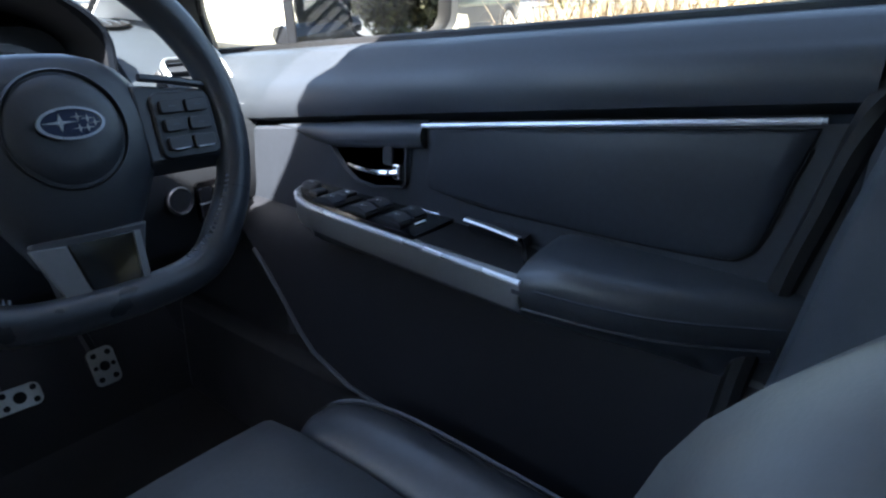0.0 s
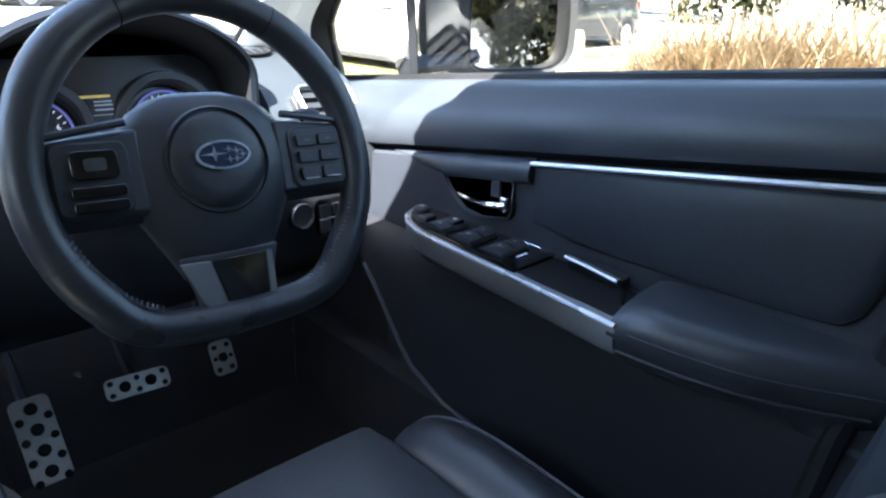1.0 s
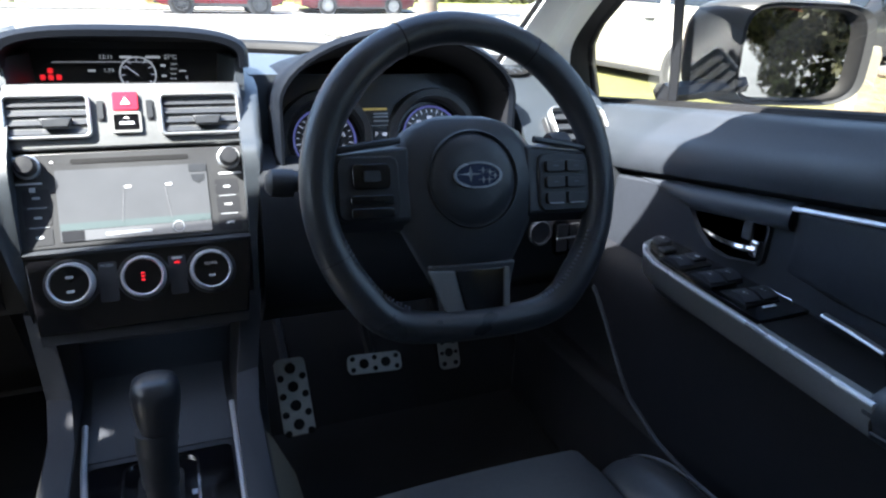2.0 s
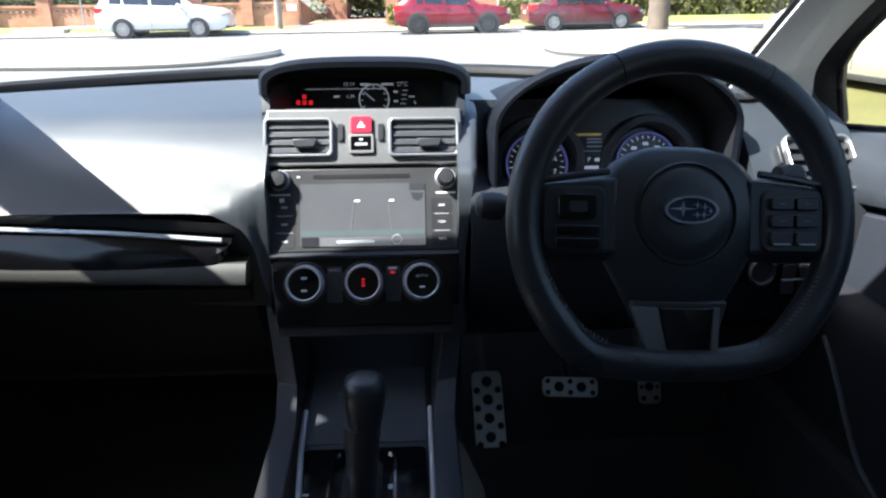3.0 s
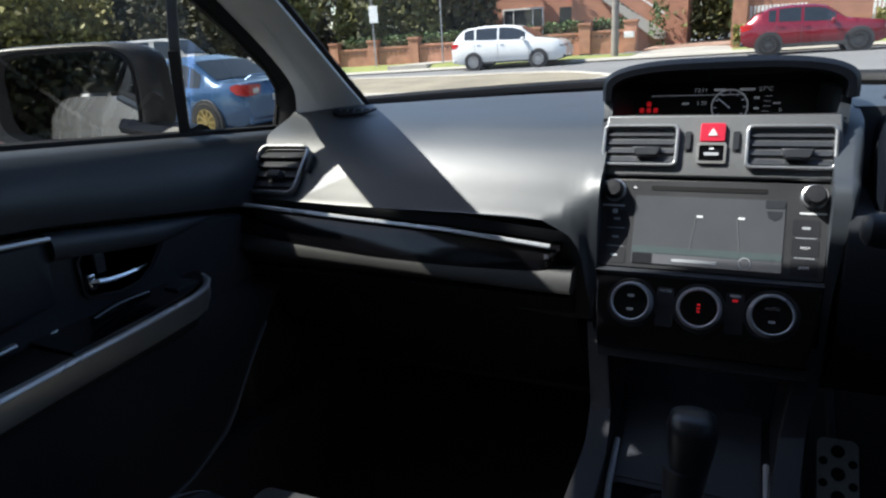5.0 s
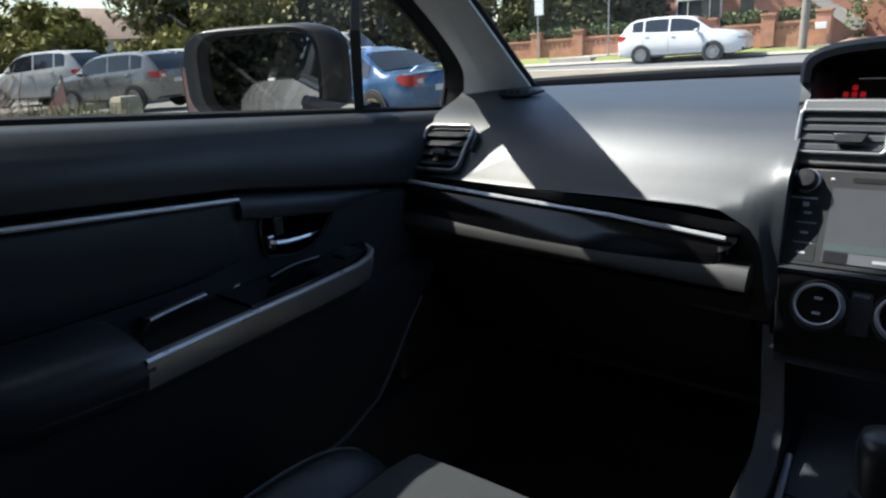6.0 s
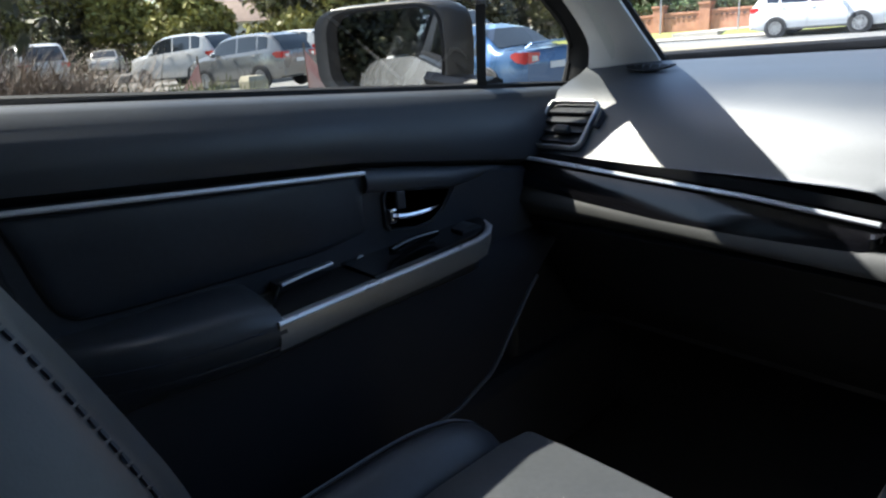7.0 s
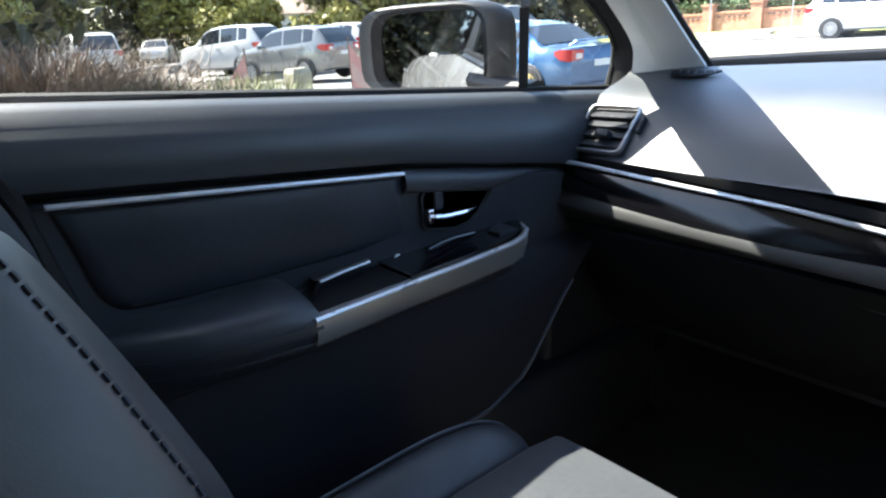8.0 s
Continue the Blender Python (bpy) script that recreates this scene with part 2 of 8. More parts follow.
M = {
    "dash": mat("soft_grey_plastic", (0.027, 0.034, 0.043), 0.47, vary=0.05, scale=(8, 300), bump=0.25, bump_scale=1500, spec=0.95, rough_vary=0.03),
    "door_soft": mat("dark_soft_plastic", (0.034, 0.040, 0.050), 0.47, vary=0.08, scale=(7, 240), bump=0.25, bump_scale=1400),
    "leather": mat("dark_leather", (0.034, 0.038, 0.045), 0.40, vary=0.12, scale=(9, 140), bump=0.14, bump_scale=900),
    # the seat leather again, lightened to brighten the sunlit cushion patch
    "seat_panel_lit": mat("seat_panel_lit_leather", (0.052, 0.056, 0.062), 0.42, vary=0.12, scale=(9, 140), bump=0.2, bump_scale=700),
    "leather_wheel": mat("wheel_leather", (0.025, 0.0275, 0.033), 0.34, vary=0.10, scale=(14, 200), bump=0.25, bump_scale=1200),
    "visor": mat("dark_visor_plastic", (0.0055, 0.0075, 0.012), 0.55, vary=0.08, scale=(8, 260), bump=0.3, bump_scale=1200, spec=0.14),
    "black": mat("black_plastic", (0.017, 0.018, 0.022), 0.48, vary=0.12, scale=(9, 260), bump=0.2, bump_scale=1300),
    "hard": mat("charcoal_plastic", (0.025, 0.028, 0.034), 0.45, vary=0.10, scale=(9, 260), bump=0.2, bump_scale=1300),
    "face": mat("dark_grey_faceplate", (0.034, 0.035, 0.038), 0.42, vary=0.06, scale=(9, 260), bump=0.1, bump_scale=1300),
    "gloss": mat("gloss_black", (0.0035, 0.0035, 0.0045), 0.12, vary=0.1, scale=(5, 60), spec=0.6, rough_vary=0.03),
    "carpet": mat("black_carpet", (0.011, 0.011, 0.012), 0.95, vary=0.3, scale=(12, 420), bump=0.8, bump_scale=700),
    "silver": mat("satin_silver", (0.42, 0.42, 0.42), 0.34, metal=0.75, vary=0.04, scale=(6, 200)),
    "silver_dull": mat("dull_silver", (0.175, 0.18, 0.185), 0.42, metal=0.45, vary=0.04, scale=(6, 200)),
    "chrome": mat("chrome", (0.82, 0.82, 0.84), 0.10, metal=1.0, vary=0.02, rough_vary=0.03),
    "bright": mat("bright_satin_trim", (0.52, 0.53, 0.545), 0.33, metal=0.85, vary=0.03, rough_vary=0.05),
    "alu": mat("brushed_aluminium", (0.44, 0.42, 0.38), 0.45, metal=0.8, vary=0.1, scale=(14, 300)),
    "grey_trim": mat("grey_pillar_cloth", (0.70, 0.705, 0.70), 0.85, vary=0.06, scale=(10, 500), bump=0.3, bump_scale=900),
    "rubber": mat("black_rubber", (0.009, 0.009, 0.010), 0.65, vary=0.15, spec=0.25),
    "stitch": mat("grey_thread", (0.10, 0.11, 0.13), 0.8),
    "insert": mat("door_insert_leather", (0.021, 0.025, 0.033), 0.48, vary=0.14, scale=(9, 140), bump=0.25, bump_scale=900, spec=0.35),
    "door_mid": mat("middle_door_leather", (0.024, 0.028, 0.036), 0.46, vary=0.12, scale=(9, 140), bump=0.25, bump_scale=900, spec=0.4),
    "frame_dark": mat("dark_frame_plastic", (0.014, 0.014, 0.015), 0.55, vary=0.12, scale=(9, 260), bump=0.15, bump_scale=1300, spec=0.35),
    # console lining paled so that it looks sunlit
    "console_sunlit": mat("console_sunlit_lining", (0.20, 0.185, 0.145), 0.7, vary=0.1, scale=(9, 260), bump=0.3, bump_scale=900),
    # low plastics with the shade under armrest and ledge put into the colour
    "low_shade": mat("low_shade_plastic", (0.010, 0.011, 0.015), 0.65, vary=0.1, scale=(9, 260), bump=0.2, bump_scale=1300, spec=0.25),
    "ledge": mat("dark_ledge_plastic", (0.030, 0.031, 0.031), 0.5, vary=0.06, scale=(9, 260), bump=0.2, bump_scale=1300),
    "badge": mat("badge_silver", (0.26, 0.28, 0.31), 0.28, metal=0.45, vary=0.05),
    "strip": mat("pale_satin_strip", (0.62, 0.64, 0.68), 0.30, metal=0.5, vary=0.03),
    "lcd_ink": mat("display_marks", (0.40, 0.44, 0.50), 0.4, vary=0.02, emit=0.075),
    "thread_dark": mat("navy_thread", (0.022, 0.028, 0.043), 0.7),
    "edge_silver": mat("armrest_silver", (0.34, 0.34, 0.335), 0.36, metal=0.7, vary=0.04, scale=(6, 200)),
    "red_btn": mat("red_button", (0.55, 0.02, 0.05), 0.3, vary=0.05),
    "white_ink": mat("white_marking", (0.70, 0.72, 0.75), 0.5, vary=0.02),
    "grey_ink": mat("grey_marking", (0.40, 0.42, 0.45), 0.5, vary=0.02),
    "red_glow": mat("red_indicator", (0.8, 0.02, 0.03), 0.4, emit=0.10),
    "blue_glow": mat("blue_ring_light", (0.09, 0.10, 0.32), 0.4, emit=0.055),
    "dial_white": mat("dial_marks", (0.25, 0.28, 0.36), 0.4, emit=0.15),
    "yellow_glow": mat("amber_bar", (0.40, 0.31, 0.08), 0.4, emit=0.05),
    "lcd_dark": mat("dark_display", (0.023, 0.024, 0.028), 0.22, vary=0.1, spec=0.5),
    "lcd_map": mat("map_display", (0.055, 0.058, 0.064), 0.35, vary=0.05, scale=(9, 40), emit=0.26, spec=0.25),
    "lcd_light": mat("map_display_bar", (0.085, 0.088, 0.096), 0.33, vary=0.04, emit=0.28, spec=0.25),
    "lcd_teal": mat("map_display_teal", (0.055, 0.072, 0.075), 0.33, vary=0.04, emit=0.26, spec=0.25),
    "emblem": mat("emblem_blue", (0.022, 0.030, 0.060), 0.15, vary=0.1, coat=0.6),
    "glass": glass("clear_window_glass"),
    "side_glass": glass("green_tinted_side_glass", (0.70, 0.695, 0.635)),
    "mirror": mat("mirror_silver", (0.50, 0.515, 0.53), 0.015, metal=1.0, vary=0.0, rough_vary=0.01),
}

# ---- cabin shell ----
# rear edge of the windscreen pillar by height, and the front edge of the quarter window by height
PILLAR_X = [(0.935, 0.752), (0.985, 0.750), (1.03, 0.744), (1.10, 0.738), (1.18, 0.727), (1.255, 0.705), (1.32, 0.672), (1.385, 0.635)]
PILLAR_Y = [(0.935, 0.200), (0.985, 0.206), (1.015, 0.203), (1.05, 0.176), (1.10, 0.112), (1.13, 0.074), (1.18, -0.006), (1.255, -0.118), (1.32, -0.22), (1.385, -0.33)]
QUARTER_Y = [(0.925, 0.194), (0.985, 0.206), (1.02, 0.197), (1.04, 0.178), (1.06, 0.155), (1.117, 0.062), (1.178, -0.048), (1.225, -0.130), (1.34, -0.31)]


def cabin_shell():
    # floor pan and firewall
    f = loft([[(x, -2.3, 0.22), (x, -0.1, 0.22), (x, 0.28, 0.24), (x, 0.55, 0.48), (x, 0.62, 0.80), (x, 0.66, 0.80), (x, 0.60, 0.40), (x, 0.3, 0.17), (x, -2.3, 0.17)] for x in (-0.78, -0.4, 0, 0.4, 0.78)])
    tagged(part("floor", f, M["carpet"], smooth=0), "black carpeted car floor and footwells", "car floor", kind="structure")
    for s in (-1, 1):
        nm = "wall_left" if s < 0 else "wall_right"
        sill = box((0.12, 2.6, 0.26), (s * 0.79, -1.0, 0.32))
        box((0.06, 0.76, 0.50), (s * 0.80, 0.36, 0.56), bm=sill)
        box((0.05, 1.05, 0.55), (s * 0.82, -1.42, 0.70), bm=sill)
        tagged(part(nm, sill, M["black"], bevel=0.02), "dark plastic door sill and kick panel", "car side", kind="structure")
        # pillar between the front and the rear door
        b = loft([[(s * 0.80, -0.84, 0.5), (s * 0.80, -1.0, 0.5), (s * 0.73, -1.0, 0.5), (s * 0.72, -0.84, 0.5)], [(s * 0.80, -0.84, 1.0), (s * 0.80, -0.98, 1.0), (s * 0.735, -0.98, 1.0), (s * 0.73, -0.84, 1.0)], [(s * 0.64, -0.80, 1.40), (s * 0.64, -0.93, 1.40), (s * 0.585, -0.93, 1.39), (s * 0.585, -0.80, 1.39)]])
        tagged(part("centre_pillar", b, M["hard"], bevel=0.012), "dark plastic pillar behind the front door", "pillar", kind="structure")
        # sloping pillar at the windscreen
        levels = [(z, (rx, ry), (lerp(PILLAR_X, z), lerp(PILLAR_Y, z))) for z, rx, ry in ((0.935, 0.633, 0.30), (0.985, 0.630, 0.25), (1.03, 0.628, 0.19), (1.10, 0.625, 0.098), (1.18, 0.622, -0.008), (1.255, 0.619, -0.108), (1.32, 0.612, -0.194), (1.385, 0.600, -0.28))]
        rings, edge = [], []
        for z, (rx, ry), (lx, ly) in levels:
            r, q = Vector((s * rx, ry, z)), Vector((s * lx, ly, z))
            k = Vector((-s * 0.55, -0.8, 0.05)) * 0.020
            o = Vector((s * 0.25, 0.95, 0.05)) * 0.045
            rings.append([q + k * 0.3, q.lerp(r, 0.25) + k, q.lerp(r, 0.55) + k * 1.25, q.lerp(r, 0.85) + k * 0.9, r + k * 0.35, r + o * 0.5, q.lerp(r, 0.7) + o, q + o])
            edge.append(r + o * 0.45)
        fine = list(zip(*[smooth_path(line, 4) for line in zip(*rings)]))
        tagged(part("windscreen_pillar", loft(fine), M["grey_trim"], smooth=60), "light grey fabric-covered windscreen pillar", "pillar", kind="structure")
        # black seal along the windscreen side of the pillar
        tagged(part("window_seal", sweep(smooth_path(edge, 4), 0.008, 6), M["rubber"]), "black rubber seal at the windscreen edge", "seal", kind="structure")
    # roof lining with the header over the windscreen
    rings = []
    for x in np.linspace(-0.60, 0.60, 37):
        # unseen front edge of the header, bent lopsided to shape the sun inside
        y0 = lerp([(-0.62, -0.16), (-0.45, -0.138), (0, -0.130), (0.12, -0.165), (0.204, -0.207), (0.253, -0.229), (0.278, -0.247), (0.326, -0.256), (0.358, -0.266), (0.409, -0.32), (0.45, -0.36), (0.62, -0.45)], x)
        z = 1.425 - 0.10 * x * x
        rings.append([(x, y0, z - 0.02), (x, y0 - 0.05, z - 0.035), (x, -0.6, z - 0.02), (x, -1.4, z - 0.03), (x, -2.1, z - 0.10), (x, -2.1, z - 0.05), (x, -1.4, z + 0.02), (x, -0.6, z + 0.03), (x, y0, z)])
    tagged(part("ceiling", loft(rings), M["grey_trim"]), "light grey fabric roof lining", "ceiling", kind="structure")
    for s in (-1, 1):
        rail = sweep(smooth_path([(s * 0.60, -0.20, 1.385), (s * 0.63, -0.8, 1.405), (s * 0.62, -1.5, 1.38), (s * 0.60, -2.1, 1.28)], 4), 0.045, 8)
        tagged(part("roof_rail", rail, M["grey_trim"]), "light grey trim along the roof edge", "trim", kind="structure")
        c = loft([[(s * 0.80, -1.95, 0.95), (s * 0.80, -2.35, 0.95), (s * 0.72, -2.35, 0.95), (s * 0.72, -1.95, 0.95)], [(s * 0.63, -1.85, 1.37), (s * 0.60, -2.12, 1.33), (s * 0.56, -2.12, 1.33), (s * 0.57, -1.85, 1.37)]])
        tagged(part("rear_pillar", c, M["grey_trim"], bevel=0.01), "light grey rear roof pillar", "pillar", kind="structure")
    rear = box((1.55, 0.10, 0.75), (0, -2.35, 0.58))
    tagged(part("wall_rear", rear, M["hard"], bevel=0.02), "dark panel behind the rear bench", "car rear", kind="structure")
    bench = box((1.3, 0.5, 0.2), (0, -1.75, 0.42))
    box((1.3, 0.16, 0.55), (0, -2.1, 0.72), Euler((radians(-14), 0, 0)).to_matrix(), bm=bench)
    tagged(part("rear_bench", bench, M["leather"], bevel=0.05, segs=3), "dark leather rear bench seat", "seat", kind="structure")


def windscreen():
    def at(x, t, off=0.0):
        b = Vector((x * 0.70, 0.66 - 0.88 * (x * 0.70) ** 2, 0.965))
        h = Vector((x * 0.62, -0.09 - 0.75 * (x * 0.62) ** 2, 1.405))
        return b.lerp(h, t) + Vector((0, 0.35, 0.5)) * (off + 0.05 * math.sin(math.pi * t))
    bm = loft([[at(x, t) for t in np.linspace(0, 1, 9)] for x in np.linspace(-1, 1, 17)], closed=False)
    w = part("windscreen", bm, M["glass"])
    tagged(w, "clear curved windscreen glass", "windscreen", kind="structure")
    # black border and cowl at the foot of the glass
    pts = [at(x, 0.0) + Vector((0, -0.010, 0.016)) for x in np.linspace(-0.92, 0.92, 25)]
    tagged(part("window_seal", sweep(pts, 0.017, 8), M["rubber"]), "black seal at the foot of the windscreen", "seal", kind="structure")
    cowl = loft([[(x, 0.68 - 0.75 * (x * 0.8) ** 2, 0.934), (x, 0.80 - 0.7 * (x * 0.8) ** 2, 0.915), (x, 0.80 - 0.7 * (x * 0.8) ** 2, 0.86), (x, 0.66 - 0.75 * (x * 0.8) ** 2, 0.86)] for x in np.linspace(-0.80, 0.80, 17)])
    tagged(part("cowl", cowl, M["rubber"]), "black plastic cowl below the windscreen", "cowl", kind="structure")
    for x0, x1 in ((-0.62, -0.02), (-0.05, 0.55)):
        wiper = thing("wiper", "black windscreen wiper resting on the cowl", "wiper", (x0, 0.6, 0.97), "wipers")
        arm = [(x0, 0.70 - 0.75 * (x0 * 0.8) ** 2, 0.968), ((x0 + x1) / 2, 0.705, 0.972), (x1, 0.70, 0.962)]
        part("arm", sweep(smooth_path(arm, 5), 0.008, 6), M["black"], wiper)
        part("blade", sweep(smooth_path([(x, y + 0.03, z + 0.006) for x, y, z in arm], 5), 0.006, 5), M["rubber"], wiper)


cabin_shell()
windscreen()


# ---- dashboard ----
STACK = frame_on((0, 0, 0.74), (1, 0, 0), (0, 0.42, 0.9075))


def on_stack(u, v, off=0.0):
    return STACK @ Matrix.Translation((u, v, off))


def pad_profile(x, zlow, back=0.0):
    """Front to back line of the dash pad at x: the windscreen edge, the crown, the face and the underside."""
    yb = max(0.24, 0.635 - 0.90 * x * x)
    sh = 0.10 * max(0.0, abs(x) - 0.52)
    top = [(yb, 0.972), (0.5 * yb + 0.10, 0.985), (0.165 + sh, 0.970), (0.095 + sh, 0.946), (0.048 + sh, 0.910), (0.018 + sh, 0.872), (0.004 + sh, min(0.853, zlow + 0.02)), (0.0 + sh, zlow)]
    crown = [(p.x, p.y) for p in smooth_path([(a, b, 0) for a, b in top], 4)]
    return [(x, a, b) for a, b in crown] + [(x, 0.05 + sh, zlow - 0.004), (x, 0.30, 0.78), (x, yb, 0.90)]


LOW = [(-0.80, 0.853), (-0.33, 0.852), (-0.24, 0.850), (-0.209, 0.848), (-0.187, 0.836), (-0.17, 0.826), (-0.16, 0.811), (-0.153, 0.79), (-0.148, 0.756), (-0.14, 0.72), (-0.136, 0.69)]


def dashboard():
    d = thing("dashboard", "grey soft-touch dashboard with a dark strip and round-edged vents", "dashboard", (0, 0.2, 0.7))
    xs = list(np.linspace(-0.755, -0.25, 15)) + list(np.linspace(-0.235, -0.136, 34))
    pad = part("dash_pad", loft([pad_profile(x, lerp(LOW, x)) for x in xs]), M["dash"], d, "matt grey grained dash pad", smooth=50)
    # grey column at the driver's side of the stack, the shelf behind the instruments and the outer end
    flank = [(0.66, 0.006), (0.78, 0.012), (0.85, 0.022), (0.96, 0.036), (0.99, 0.040)]
    part("stack_flank", loft([[(0.138 + u * lerp(flank, z), y + 0.05 * max(0.0, u - 0.8), z) for _, y, z in pad_profile(0.15, 0.66)] for u in (0.0, 0.3, 0.6, 0.8, 0.93, 1.0)]), M["dash"], d, smooth=60)
    rings = []
    for x in np.linspace(0.17, 0.60, 12):
        yb = 0.635 - 0.90 * x * x
        rings.append([(x, yb, 0.972), (x, 0.5 * yb + 0.12, 0.985), (x, 0.20, 0.975), (x, 0.19, 0.85), (x, yb, 0.88)])
    part("dash_shelf", loft(rings), M["dash"], d, smooth=50)
    part("dash_end", loft([pad_profile(x, lerp([(0.55, 0.80), (0.62, 0.83), (0.79, 0.845)], x)) for x in np.linspace(0.575, 0.755, 10)]), M["dash"], d, smooth=50)

    # dark crease, chrome strip, gloss panel and ledge before the passenger
    def strip_z(x):
        return lerp([(-0.72, 0.843), (-0.53, 0.832), (-0.357, 0.823), (-0.20, 0.808)], x)
    xs = np.concatenate([np.linspace(-0.75, -0.215, 24), np.linspace(-0.208, -0.186, 6)])
    part("shadow_gap", loft([[(x, 0.022, strip_z(x) + 0.020), (x, 0.022, strip_z(x) - 0.11), (x, 0.06, strip_z(x) - 0.11), (x, 0.06, strip_z(x) + 0.020)] for x in np.linspace(-0.75, -0.140, 24)]), M["black"], d)
    gl = []
    for x in xs:
        h = lerp([(-0.75, 0.044), (-0.45, 0.053), (-0.30, 0.050), (-0.215, 0.036), (-0.200, 0.026), (-0.190, 0.014), (-0.186, 0.004)], x)
        z = strip_z(x)
        gl.append([(x, 0.012, z + 0.004), (x, 0.002, z - 0.006), (x, -0.008, z - h * 0.5), (x, 0.002 - 0.33 * h, z - h), (x, 0.02, z - h), (x, 0.02, z + 0.004)])
    part("gloss_panel", loft(gl), M["gloss"], d, "glossy black trim panel", smooth=45)
    part("chrome_strip", sweep([(x, 0.000, strip_z(x) + 0.002) for x in np.linspace(-0.735, -0.198, 24)], 0.0042, 8, flat=0.9), M["strip"], d, "bright chrome strip")
    def rise(x):
        return lerp([(-0.74, 0.021), (-0.20, 0.0)], x)
    ledge = [[(x, -0.006, 0.778 + rise(x)), (x, -0.009, 0.776 + rise(x)), (x, -0.022, 0.756 + rise(x)), (x, -0.021, 0.750 + rise(x)), (x, 0.000, 0.745), (x, 0.03, 0.744), (x, 0.04, 0.778 + rise(x))] for x in np.linspace(-0.74, -0.166, 14)]
    part("ledge", loft(ledge), M["ledge"], d, "dark ledge over the glovebox", smooth=50)
    glove = [[(x, 0.004, 0.742), (x, -0.004, 0.737), (x, 0.002, 0.728), (x, 0.026, 0.70), (x, 0.085, 0.60), (x, 0.14, 0.52), (x, 0.30, 0.50), (x, 0.30, 0.74)] for x in np.linspace(-0.73, -0.168, 10)]
    # unseen panel under the dash, added to keep sun off the floor
    under = [[(x, 0.15, 0.53), (x, 0.55, 0.50), (x, 0.55, 0.47), (x, 0.15, 0.505)] for x in (-0.74, -0.17)]
    part("under_panel", loft(under), M["black"], d)
    # lid coloured darker for the shade under the ledge
    lid = part("glovebox_lid", loft(glove), M["low_shade"], d, "glovebox lid, darkened for the shade under the ledge", smooth=50)
    part("latch", box((0.075, 0.008, 0.022), (-0.46, 0.031, 0.70), Euler((radians(28), 0, 0)).to_matrix()), M["black"], lid, bevel=0.004)

    # lower panel before the driver
    low = [[(x, 0.02, 0.868), (x, 0.0, 0.83), (x, 0.005, 0.74), (x, 0.03, 0.66), (x, 0.10, 0.60), (x, 0.40, 0.60), (x, 0.30, 0.868)] for x in np.linspace(0.155, 0.745, 14)]
    lower = part("knee_panel", loft(low), M["hard"], d, "dark plastic knee panel", smooth=50)
    m = frame_on((0.592, -0.002, 0.744), (1, 0.06, 0), (0, 0.12, 1))
    start = part("start_button", lathe([(0.019, -0.004), (0.021, 0.003), (0.018, 0.006), (0.016, 0.004), (0.0005, 0.004)], m, 28), M["black"], d, "round black start button")
    part("ring", lathe([(0.0192, 0.003), (0.0208, 0.002), (0.0212, 0.005), (0.0196, 0.0070)], m, 28, hollow=True), M["silver_dull"], start, "thin silver ring")
    sw = part("switch_panel", prism(rounded(0.078, 0.062, 0.008), 0.006, frame_on((0.655, -0.004, 0.735), (1, 0.05, 0), (0, 0.1, 1))), M["gloss"], d)
    for i in range(3):
        for j in range(2):
            part("button", prism(rounded(0.020, 0.020, 0.003, 3), 0.005, frame_on((0.630 + i * 0.025, -0.010, 0.722 + j * 0.026), (1, 0.05, 0), (0, 0.1, 1))), M["black"], sw)
    part("divider", prism(rounded(0.072, 0.002, 0.001, 2), 0.003, frame_on((0.655, -0.011, 0.735), (1, 0.05, 0), (0, 0.1, 1))), M["grey_ink"], sw)

    # outer vents
    for s in (-1, 1):
        c = Vector((s * 0.685, 0.051, 0.899))
        m = frame_skew(c, (1, s * 0.07, -s * 0.02), (-s * 0.06, 0.62, 0.75))
        vent = part("side_vent", prism(rounded(0.102, 0.084, 0.010), 0.01, m @ Matrix.Translation((0, -0.004, -0.012))), M["black"], d, "dark slatted air vent in a chrome frame")
        part("vent_frame", ring_plate(rounded(0.110, 0.092, 0.014), rounded(0.101, 0.083, 0.010), 0.012, m @ Matrix.Translation((0, -0.004, -0.002))), M["bright"], vent, "chrome frame", bevel=0.002)
        for k in range(4):
            turn = m @ Matrix.Translation((0, 0.024 - 0.0185 * k, 0.001)) @ Matrix.Rotation(radians(-28), 4, "X")
            part("slat", prism(rounded(0.096, 0.017, 0.002, 2), 0.0025, turn), M["hard"], vent)
        part("thumb_tab", box((0.030, 0.014, 0.014), (0, 0, 0), bm=None), M["hard"], vent, bevel=0.003).matrix_basis = m @ Matrix.Translation((0.006, -0.017, 0.010))
        part("side_wheel", box((0.006, 0.03, 0.012), (0, 0, 0)), M["black"], vent, bevel=0.002).matrix_basis = m @ Matrix.Translation((-s * 0.066, 0.008, 0.003))
        # demister slot at the foot of the pillar
        sm = frame_on((s * 0.614, 0.186, 0.9775), (1, 0, -s * 0.01), (0, 1, 0.27))
        lens = [(0.046 * math.cos(a), 0.011 + 0.027 * math.sin(a)) for a in np.linspace(math.pi, 2 * math.pi, 15)]
        slot = part("demister_slot", prism(lens, 0.0025, sm), M["rubber"], d, "dark crescent demister slot")
        for k in range(5):
            u = -0.030 + 0.0155 * k
            part("fin", prism([(u, 0.010), (u + 0.0035, 0.010), (u + 0.0085, -0.010 + 0.25 * abs(u)), (u + 0.0070, -0.010 + 0.25 * abs(u))], 0.0045, sm), M["dash"], slot)


dashboard()


